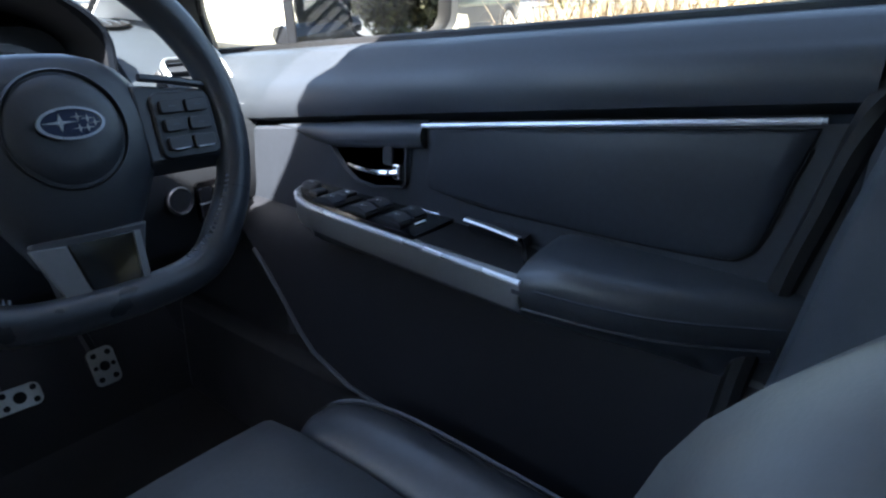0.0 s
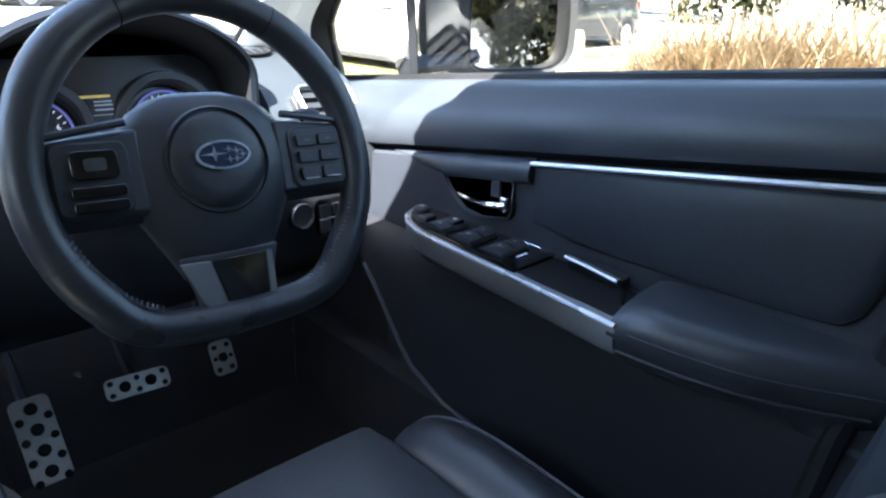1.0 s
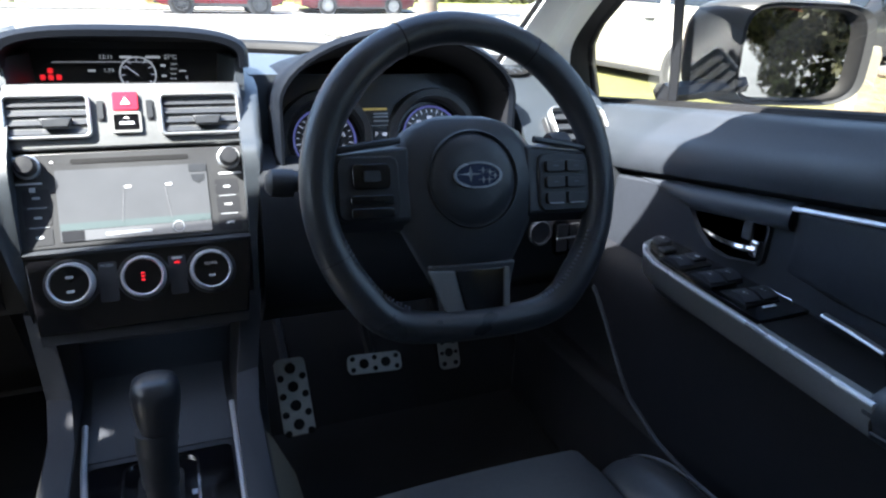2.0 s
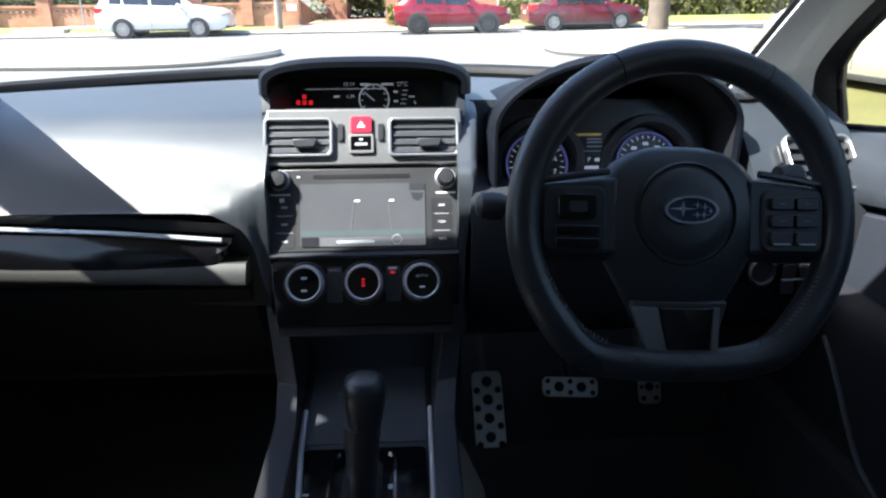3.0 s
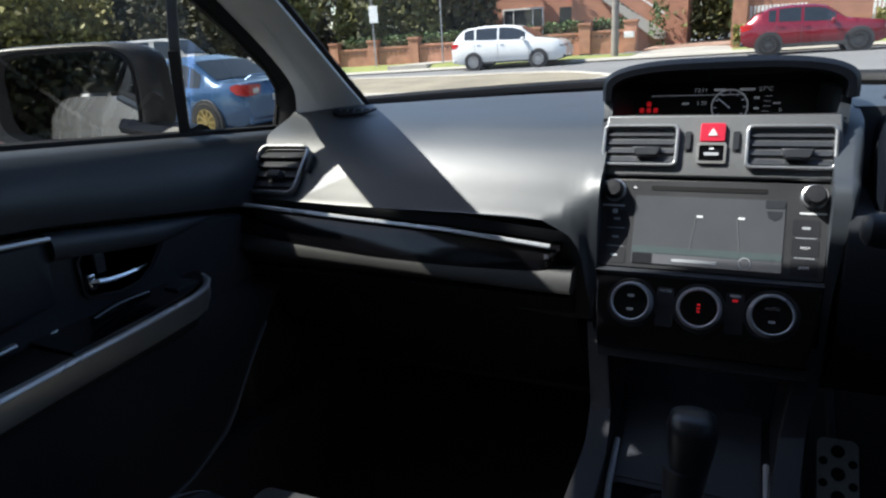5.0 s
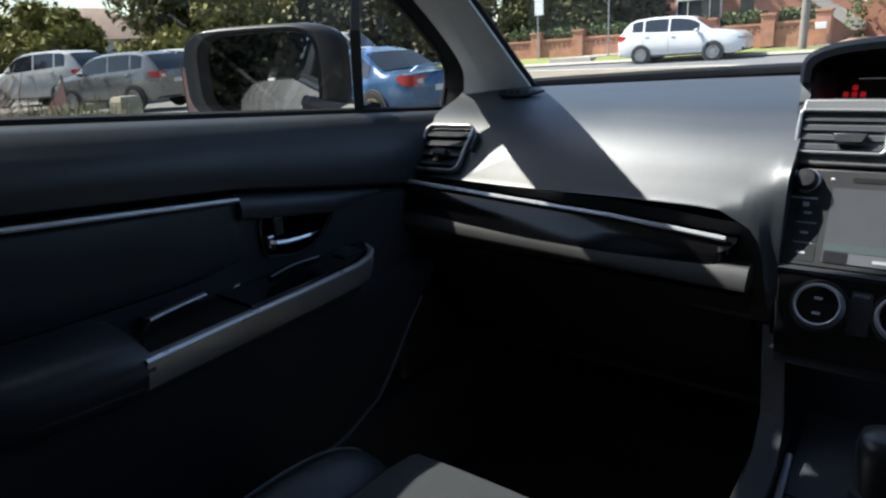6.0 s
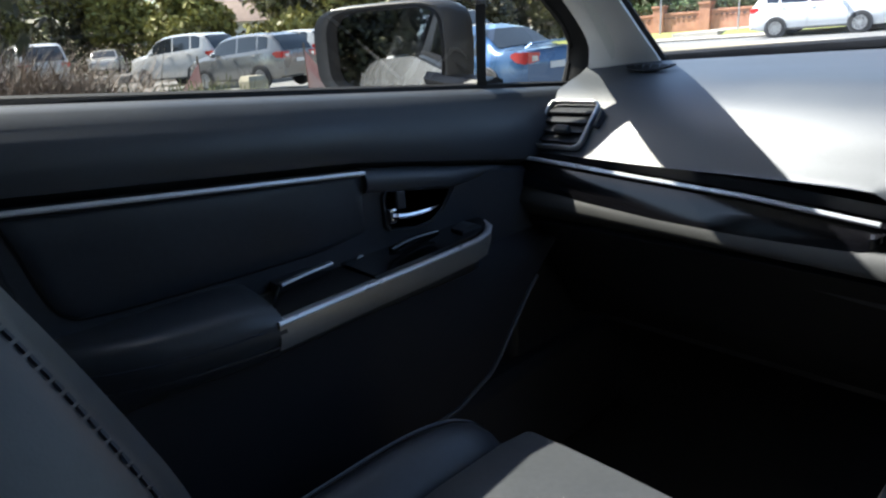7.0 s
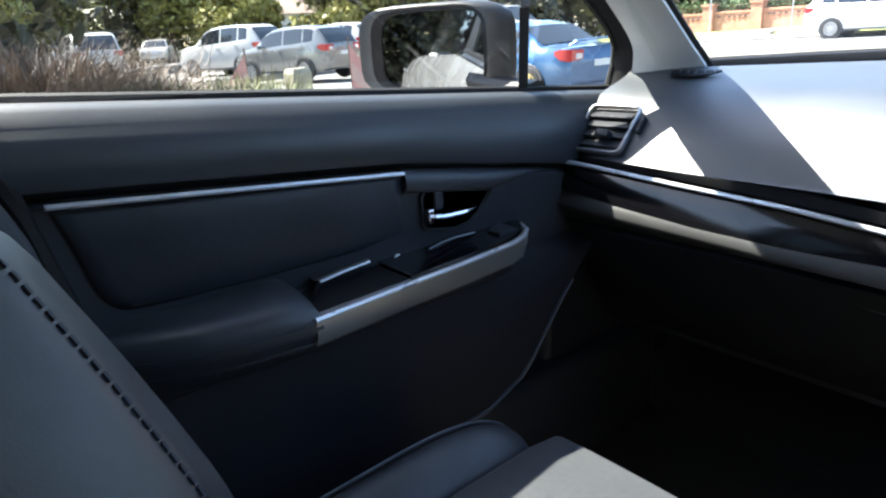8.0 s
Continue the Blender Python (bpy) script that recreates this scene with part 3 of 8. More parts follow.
# ---- centre stack ----
def slatted_vent(parent, u, v, w, h, tab_u):
    m = on_stack(u, v, 0.010)
    vent = part("air_vent", prism(rounded(w, h, 0.005), 0.003, m @ Matrix.Translation((0, 0, -0.004))), M["black"], parent, "dark slatted air vent")
    part("vent_frame", ring_plate(rounded(w + 0.008, h + 0.008, 0.008), rounded(w - 0.001, h - 0.001, 0.005), 0.007, m), M["bright"], vent, "bright silver frame", bevel=0.0015)
    for k in range(4):
        turn = m @ Matrix.Translation((0, h * (0.36 - 0.24 * k), -0.001)) @ Matrix.Rotation(radians(-25), 4, "X")
        part("slat", prism(rounded(w - 0.003, 0.0115, 0.002, 2), 0.002, turn), M["hard"], vent)
    tab = prism([(-0.019, 0.007), (0.019, 0.007), (0.014, -0.006), (-0.014, -0.006)], 0.010, m @ Matrix.Translation((tab_u, -0.010, 0.001)))
    part("thumb_tab", tab, M["hard"], vent, bevel=0.002)


def centre_stack():
    st = thing("centre_stack", "silver centre bezel with two vents and a red hazard button", "dashboard panel", (0, 0, 0.6))
    core = loft([[on_stack(x, v, o) @ Vector() for x, v, o in ((-w, v, -0.004), (w, v, -0.004), (w, v, -0.08), (-w, v, -0.08))] for v, w in ((-0.075, 0.125), (0.04, 0.139), (0.17, 0.147), (0.262, 0.142))])
    part("body", core, M["black"], st)
    out = [(-0.1395, 0.257), (-0.151, 0.172), (0.151, 0.172), (0.1455, 0.257)]
    part("bezel", prism(out, 0.012, on_stack(0, 0, -0.002)), M["silver_dull"], st, "satin silver bezel", bevel=0.003)
    slatted_vent(st, -0.0925, 0.2135, 0.092, 0.050, 0.010)
    slatted_vent(st, 0.0905, 0.2125, 0.096, 0.050, 0.008)
    hz = part("hazard_button", prism(rounded(0.031, 0.025, 0.003, 3), 0.006, on_stack(-0.001, 0.2315, 0.009)), M["red_btn"], st, "red hazard button", bevel=0.001)
    part("triangle", prism([(-0.006, -0.004), (0.006, -0.004), (0, 0.006)], 0.001, on_stack(-0.001, 0.231, 0.0152)), M["white_ink"], hz)
    lk = part("lock_switch", ring_plate(rounded(0.036, 0.028, 0.003, 3), rounded(0.030, 0.021, 0.002, 3), 0.005, on_stack(-0.0015, 0.204, 0.009)), M["silver"], st, "dark rocker in a silver frame")
    part("rocker", prism(rounded(0.030, 0.021, 0.002, 3), 0.003, on_stack(-0.0015, 0.204, 0.009)), M["gloss"], lk)
    part("marking", prism(rounded(0.018, 0.004, 0.001, 2), 0.0006, on_stack(-0.0015, 0.203, 0.0123)), M["grey_ink"], lk)
    part("marking", prism([(-0.004, 0), (0.004, 0), (0, 0.003)], 0.0006, on_stack(-0.0015, 0.209, 0.0123)), M["white_ink"], lk)
    for u in (-0.031, 0.028):
        slot = part("thumb_wheel_slot", prism(rounded(0.009, 0.027, 0.002, 3), 0.002, on_stack(u, 0.220, 0.0095)), M["black"], st)
        part("thumb_wheel", prism(rounded(0.006, 0.022, 0.002, 3), 0.004, on_stack(u, 0.220, 0.0095)), M["hard"], slot)

    hu = thing("head_unit", "black navigation radio with a grey map on its screen", "car radio", (0, 0, 0.8))
    face = part("faceplate", prism([(-0.140, 0.1685), (-0.1375, 0.046), (0.1375, 0.046), (0.1425, 0.1685)], 0.012, on_stack(0, 0, -0.006)), M["face"], hu, bevel=0.002)
    part("disc_slot", prism(rounded(0.142, 0.006, 0.0025, 3), 0.0012, on_stack(-0.002, 0.1565, 0.0055)), M["rubber"], hu)
    scr = part("screen", prism(rounded(0.182, 0.092, 0.002, 2), 0.0008, on_stack(-0.0008, 0.0995, 0.0062)), M["lcd_map"], hu, "grey lit map screen")
    part("status_bar", prism(rounded(0.154, 0.013, 0.001, 2), 0.0004, on_stack(0.0130, 0.0605, 0.0072)), M["lcd_light"], scr)
    part("teal_band", prism(rounded(0.181, 0.009, 0.001, 2), 0.0004, on_stack(-0.0008, 0.0725, 0.0071)), M["lcd_teal"], scr)
    part("corner_key", prism(rounded(0.025, 0.013, 0.001, 2), 0.0005, on_stack(-0.0775, 0.0605, 0.0072)), M["lcd_dark"], scr)
    part("corner_key", prism(rounded(0.022, 0.010, 0.001, 2), 0.0005, on_stack(0.0785, 0.1400, 0.0072)), M["hard"], scr)
    part("shield_mark", prism([(-0.009, 0.005), (0.009, 0.005), (0.007, -0.003), (0, -0.007), (-0.007, -0.003)], 0.0005, on_stack(0.0785, 0.126, 0.0072)), M["hard"], scr)
    part("limit_sign", ring_plate(rounded(0.015, 0.015, 0.0074, 6), rounded(0.0125, 0.0125, 0.0062, 6), 0.0005, on_stack(0.048, 0.0625, 0.0078)), M["grey_ink"], scr)
    for u in (-0.009, 0.041):
        part("road_mark", prism(rounded(0.008, 0.003, 0.001, 2), 0.0005, on_stack(u, 0.120, 0.0072)), M["white_ink"], scr)
    for u, k in ((-0.014, -0.12), (0.036, 0.12)):
        part("road_line", prism([(-0.0006, 0), (0.0006, 0), (0.0006 + k * 0.04, -0.042), (-0.0006 + k * 0.04, -0.042)], 0.0004, on_stack(u, 0.117, 0.0072)), M["lcd_light"], scr)
    part("text_bar", prism(rounded(0.055, 0.004, 0.001, 2), 0.0004, on_stack(-0.012, 0.0600, 0.0077)), M["grey_ink"], scr)
    for s, u in ((-1, -0.121), (1, 0.121)):
        m = on_stack(u, 0.1515, 0.006)
        k = part("knob", lathe([(0.0135, 0), (0.0135, 0.004), (0.0120, 0.018), (0.0100, 0.021), (0.0005, 0.0215)], m, 28), M["black"], hu, "black radio knob")
        part("ring", lathe([(0.0130, 0.0), (0.0155, 0.0), (0.0150, 0.006), (0.0130, 0.007)], m, 28, hollow=True), M["bright"], k, "chrome ring")
        part("name_bar", prism(rounded(0.030, 0.0024, 0.001, 2), 0.0005, on_stack(u, 0.1305, 0.0062)), M["white_ink"], hu)
        part("power_mark", prism(rounded(0.013, 0.006, 0.001, 2), 0.0005, on_stack(-0.134, 0.162, 0.0062)), M["white_ink"], hu) if s < 0 else None
        for i, v in enumerate((0.112, 0.087, 0.062)):
            kb = part("key", prism(rounded(0.030, 0.021, 0.002, 2), 0.0015, on_stack(s * 0.1145, v, 0.005)), M["black"], hu)
            word = (("", "", ""), ("", "MAP", "APPS"))[s > 0][i]
            if word:
                lettering("lettering", word, 0.0055, on_stack(s * 0.1145, v, 0.0067), M["white_ink"], kb)
            else:
                part("marking", prism(rounded(0.009, 0.0032, 0.001, 2), 0.0004, on_stack(s * 0.1145, v, 0.0066)), M["grey_ink"], kb)
            if i < 2:
                part("divider", prism(rounded(0.022, 0.001, 0.0004, 2), 0.0004, on_stack(s * 0.1145, v - 0.0125, 0.0062)), M["grey_ink"], hu)
    part("pause_mark", prism(rounded(0.007, 0.006, 0.001, 2), 0.0005, on_stack(-0.118, 0.1225, 0.0064)), M["white_ink"], hu)
    part("eject_mark", prism([(-0.003, 0), (0.003, 0), (0, 0.003)], 0.0005, on_stack(-0.094, 0.1555, 0.0064)), M["white_ink"], hu)

    cp = thing("climate_panel", "gloss black climate panel with three chrome-ringed knobs", "climate control", (0, 0, 0.72))
    part("panel", prism([(-0.137, 0.040), (-0.126, -0.062), (0.126, -0.062), (0.139, 0.040)], 0.010, on_stack(0, 0, -0.006)), M["gloss"], cp, bevel=0.002)
    part("lip", loft([[on_stack(x, v, o) @ Vector() for x, v, o in ((-w, 0.046, 0.004), (-w, 0.040, 0.010), (-w, 0.036, 0.004))] for w in (0.137, -0.139)]), M["hard"], cp)
    for i, u in enumerate((-0.085, -0.001, 0.083)):
        m = on_stack(u, 0.0, 0.003)
        k = part("knob", lathe([(0.0245, 0.0), (0.0240, 0.016), (0.0215, 0.0185), (0.0005, 0.0165)], m, 40), M["gloss"], cp, "black climate knob")
        part("ring", lathe([(0.0225, 0.014), (0.0250, 0.010), (0.0275, 0.0), (0.0280, 0.004), (0.0262, 0.018), (0.0240, 0.0215), (0.0222, 0.0195)], m, 44, hollow=True), M["strip"], k, "chrome ring")
        part("collar", lathe([(0.029, 0.0), (0.033, 0.0), (0.032, 0.002), (0.029, 0.002)], m, 36, hollow=True), M["black"], k)
        if i == 1:
            for v in (0.0045, 0.0, -0.0045):
                part("indicator", prism(rounded(0.0045, 0.0025, 0.001, 2), 0.0004, on_stack(u, v, 0.0198)), M["red_glow"], k)
            part("marking", prism([(-0.002, 0), (0.002, 0), (0, 0.003)], 0.0004, on_stack(u, 0.013, 0.0202)), M["grey_ink"], k)
        elif i == 0:
            for v in (0.008, -0.010):
                part("marking", prism(rounded(0.009, 0.0035, 0.001, 2), 0.0004, on_stack(u, v, 0.0202)), M["grey_ink"], k)
        else:
            lettering("lettering", "AUTO", 0.0062, on_stack(u, 0.008, 0.0204), M["grey_ink"], k)
            part("marking", prism(rounded(0.008, 0.003, 0.001, 2), 0.0004, on_stack(u, -0.008, 0.0202)), M["grey_ink"], k)
    for u, word in ((-0.043, "MODE"), (0.041, "")):
        b = part("button", prism(rounded(0.022, 0.052, 0.003, 3), 0.003, on_stack(u, -0.002, 0.003)), M["black"], cp)
        if word:
            lettering("lettering", word, 0.0055, on_stack(u, 0.019, 0.0064), M["grey_ink"], b)
        else:
            part("marking", prism(rounded(0.013, 0.003, 0.001, 2), 0.0004, on_stack(u, 0.0205, 0.0061)), M["grey_ink"], b)
            part("indicator", prism(rounded(0.007, 0.003, 0.001, 2), 0.0004, on_stack(u, 0.0145, 0.0061)), M["red_glow"], b)


centre_stack()


def arch(cx, w, zt, zs, z0, y, n=25, power=2.6):
    """An arched outline across x at depth y: from the left foot over the top to the right foot."""
    pts = [(cx - w, y, z0)]
    for k in range(n):
        g = math.pi * (1 - k / (n - 1))
        c, s = math.cos(g), math.sin(g)
        pts.append((cx + w * (abs(c) ** (2 / power)) * (1 if c > 0 else -1), y, zs + (zt - zs) * max(0, s) ** (2 / power)))
    return pts + [(cx + w, y, z0)]


def hood(parent, cx, w, zt, zs, z0, ys, wall, material, power, drop=0.0):
    """A visor: a thick arched shell from the lip back to ys[-1], closed by a tapering cover."""
    o = [arch(cx, w - 0.006, zt - 0.006, zs, z0, ys[0], power=power), arch(cx, w, zt, zs, z0, ys[0] + 0.012, power=power), arch(cx, w - drop * 0.3, zt - 0.002 - drop, zs - drop * 0.5, z0, ys[1], power=power)]
    i = [arch(cx, w - wall, zt - wall, zs - 0.004, z0, ys[0], power=power), arch(cx, w - wall - 0.004 - drop * 0.3, zt - wall - 0.004 - drop, zs - 0.004 - drop * 0.5, z0, ys[1], power=power)]
    cover = o + [arch(cx, w * 0.98, lerp([(0, zt - drop), (1, 0.978)], 0.35), min(zs, 0.972), z0, ys[1] + (ys[2] - ys[1]) * 0.4, power=power), arch(cx, w * 0.95, 0.975, 0.955, min(z0, 0.95), ys[2], power=power)]
    bm = loft([i[1], i[0]] + cover, closed=False)
    return part("visor", bm, material, parent, "grained dark visor", smooth=55)


def display_hood():
    d = thing("multi_display", "dark trip display under a curved visor on the dash top", "display", (0, 0.2, 0.97))
    hood(d, 0.006, 0.157, 1.050, 1.010, 0.996, (0.105, 0.235, 0.43), 0.014, M["visor"], 3.0, 0.006)
    for q in (-1, 1):
        cheek = [[(0.003 + q * a, y, z) for a, y in ((w, y0), (w - 0.012, y0 - 0.002), (w - 0.03, 0.20), (w, 0.24))] for w, y0, z in ((0.153, 0.125, 1.006), (0.152, 0.118, 0.990), (0.150, 0.106, 0.962), (0.148, 0.103, 0.945))]
        part("cheek", loft(cheek), M["dash"], d, "grey side cheek under the visor", smooth=50)
    m = frame_on((0, 0.205, 0.983), (1, 0, 0), (0, 0.25, 1))
    part("back_panel", prism(rounded(0.305, 0.080, 0.01), 0.004, m @ Matrix.Translation((0, 0, -0.006))), M["black"], d)
    floor_rings = [[(x, 0.108, 0.972), (x, 0.21, 0.950), (x, 0.21, 0.94), (x, 0.108, 0.955)] for x in (-0.148, 0, 0.150)]
    part("lower_panel", loft(floor_rings), M["black"], d)
    scr = part("screen", prism(rounded(0.275, 0.058, 0.003, 3), 0.002, m @ Matrix.Translation((0.004, 0.0, 0.0))), M["lcd_dark"], d, "dark lit trip screen")
    def at(u, v):
        return m @ Matrix.Translation((u, v - 0.005, 0.0026))
    lettering("lettering", "12:11", 0.0085, at(-0.026, 0.022), M["lcd_ink"], scr)
    lettering("lettering", "27\u00b0C", 0.0085, at(0.060, 0.022), M["lcd_ink"], scr)
    part("text_bar", prism(rounded(0.016, 0.0035, 0.001, 2), 0.0004, at(0.000, 0.022)), M["lcd_ink"], scr)
    part("text_bar", prism(rounded(0.020, 0.0035, 0.001, 2), 0.0004, at(0.036, 0.022)), M["lcd_ink"], scr)
    part("divider", prism(rounded(0.13, 0.001, 0.0004, 2), 0.0003, at(-0.03, 0.015)), M["lcd_ink"], scr)
    part("dial_ring", ring_plate(rounded(0.050, 0.050, 0.0248, 8), rounded(0.046, 0.046, 0.0228, 8), 0.0004, at(0.014, -0.002)), M["lcd_ink"], scr)
    for k in range(9):
        a = radians(215 - k * 31)
        part("tick", box((0.005, 0.0013, 0.0005), (0, 0, 0)), M["dial_white"], scr).matrix_basis = at(0.014 + 0.020 * math.cos(a), -0.002 + 0.020 * math.sin(a)) @ Matrix.Rotation(a, 4, "Z")
    part("needle", box((0.022, 0.0014, 0.0005), (0, 0, 0)), M["dial_white"], scr).matrix_basis = at(0.006, 0.003) @ Matrix.Rotation(radians(140), 4, "Z")
    lettering("lettering", "1.39", 0.008, at(-0.024, 0.003), M["lcd_ink"], scr)
    part("text_bar", prism(rounded(0.010, 0.003, 0.001, 2), 0.0004, at(-0.046, 0.003)), M["lcd_ink"], scr)
    part("text_bar", prism(rounded(0.030, 0.0035, 0.001, 2), 0.0004, at(-0.012, -0.018)), M["lcd_ink"], scr)
    for v in (0.010, -0.005):
        part("text_bar", prism(rounded(0.007, 0.003, 0.001, 2), 0.0004, at(0.049, v)), M["lcd_ink"], scr)
    for k in range(6):
        part("scale_tick", prism(rounded(0.009, 0.001, 0.0004, 2), 0.0004, at(0.064 - 0.001 * k, 0.012 - 0.007 * k)), M["lcd_ink"], scr)
    lettering("lettering", "0", 0.008, at(0.080, -0.008), M["lcd_ink"], scr)
    part("text_bar", prism(rounded(0.010, 0.002, 0.0008, 2), 0.0004, at(0.075, 0.002)), M["lcd_ink"], scr)
    # red seat belt lamps
    for u, v in ((-0.108, -0.006), (-0.098, -0.006), (-0.088, -0.006), (-0.098, 0.003)):
        part("belt_lamp", prism(rounded(0.0068, 0.0075, 0.002, 3), 0.0005, at(u, v)), M["red_glow"], scr)


def instrument_cluster():
    c = thing("instrument_cluster", "round blue-lit gauges under a dark arched visor", "instrument cluster", (0.365, 0.1, 0.86))
    hood(c, 0.374, 0.188, 1.058, 0.955, 0.83, (0.045, 0.20, 0.40), 0.010, M["visor"], 1.85, 0.030)
    liner = [arch(0.374, 0.178, 1.045, 0.950, 0.83, 0.052, power=1.9), arch(0.372, 0.164, 1.012, 0.940, 0.84, 0.150, power=2.1)]
    part("liner", loft(liner, closed=False), M["black"], c, smooth=50)
    m = frame_on((0.361, 0.108, 0.887), (1, 0, 0), (0, 0.35, 1))
    face = part("face", prism(rounded(0.345, 0.18, 0.05), 0.004, m @ Matrix.Translation((0, 0.01, -0.006))), M["lcd_dark"], c)
    def at(u, v, o=0.001):
        return m @ Matrix.Translation((u, v, o))
    for u, nums in ((-0.095, ("1", "2", "3", "4", "5", "6", "7")), (0.078, ("", "", "", "", "", ""))):
        g = part("gauge", lathe([(0.049, 0), (0.050, 0.003), (0.047, 0.004), (0.046, 0.002), (0.0005, 0.002)], at(u, 0, 0), 40), M["lcd_dark"], c, "round gauge with white marks")
        part("gauge_rim", lathe([(0.056, 0.0), (0.062, 0.0), (0.061, 0.006), (0.058, 0.007)], at(u, 0, 0), 40, hollow=True), M["hard"], g)
        part("light_ring", lathe([(0.0455, 0.003), (0.0485, 0.005), (0.0485, 0.0055), (0.0455, 0.004)], at(u, 0, 0.001), 40, hollow=True), M["blue_glow"], g, "blue light ring")
        for k in range(22):
            a = radians(225 - k * 270 / 21)
            w = 0.007 if k % 3 == 0 else 0.004
            part("tick", box((w, 0.0014, 0.0006), (0, 0, 0)), M["dial_white"], g).matrix_basis = at(u + 0.0405 * math.cos(a), 0.0405 * math.sin(a), 0.003) @ Matrix.Rotation(a, 4, "Z")
        for k, s in enumerate(nums):
            a = radians(205 - k * 38)
            if s:
                lettering("lettering", s, 0.011, at(u + 0.031 * math.cos(a), 0.031 * math.sin(a), 0.003), M["dial_white"], g)
            else:
                part("marking", prism(rounded(0.009, 0.005, 0.001, 2), 0.0004, at(u + 0.030 * math.cos(a), 0.030 * math.sin(a), 0.003)), M["dial_white"], g)
        cup = []
        for a in np.linspace(radians(-35), radians(200), 22):
            e = 0.030 * min(1.0, 0.25 + 1.1 * max(0.0, math.sin(a + 0.3)))
            cup.append([at(u, 0, 0) @ Vector((r * math.cos(a), r * math.sin(a), o)) for r, o in ((0.059, 0.0), (0.060, e), (0.070, e), (0.074, e * 0.6), (0.075, 0.0))])
        part("gauge_cup", loft(cup), M["hard"], g, "dark cup round the gauge", smooth=50)
        part("needle", box((0.034, 0.002, 0.001), (0, 0, 0)), M["red_glow"], g).matrix_basis = at(u - 0.012, -0.012, 0.005) @ Matrix.Rotation(radians(225), 4, "Z")
    def low_at(u, v, o=0.001):
        return at(u * 0.9, v * 0.8 + 0.014, o)
    info = part("centre_screen", prism(rounded(0.056, 0.066, 0.003, 3), 0.002, low_at(-0.012, 0.006)), M["lcd_dark"], c, "small dark information screen")
    part("amber_bar", prism(rounded(0.044, 0.0034, 0.001, 2), 0.0006, low_at(-0.016, 0.039, 0.0032)), M["yellow_glow"], info)
    part("belt_lamp", prism(rounded(0.008, 0.009, 0.002, 2), 0.0006, low_at(-0.033, 0.021, 0.0032)), M["red_glow"], info)
    for v in (0.030, 0.024, 0.016):
        part("text_bar", prism(rounded(0.024, 0.0022, 0.0008, 2), 0.0005, low_at(-0.004, v, 0.0032)), M["grey_ink"], info)
    part("divider", prism(rounded(0.055, 0.001, 0.0004, 2), 0.0005, low_at(-0.012, 0.007, 0.0032)), M["grey_ink"], info)
    lettering("lettering", "P", 0.010, low_at(-0.014, -0.010, 0.0034), M["dial_white"], info)
    part("text_bar", prism(rounded(0.018, 0.005, 0.001, 2), 0.0005, low_at(0.006, -0.010, 0.0032)), M["dial_white"], info)
    part("text_bar", prism(rounded(0.034, 0.005, 0.001, 2), 0.0005, low_at(-0.016, -0.025, 0.0032)), M["dial_white"], info)
    part("warning_lamp", prism(rounded(0.006, 0.006, 0.002, 2), 0.0006, at(0.037, 0.046, 0.001)), M["red_glow"], face)


display_hood()
instrument_cluster()

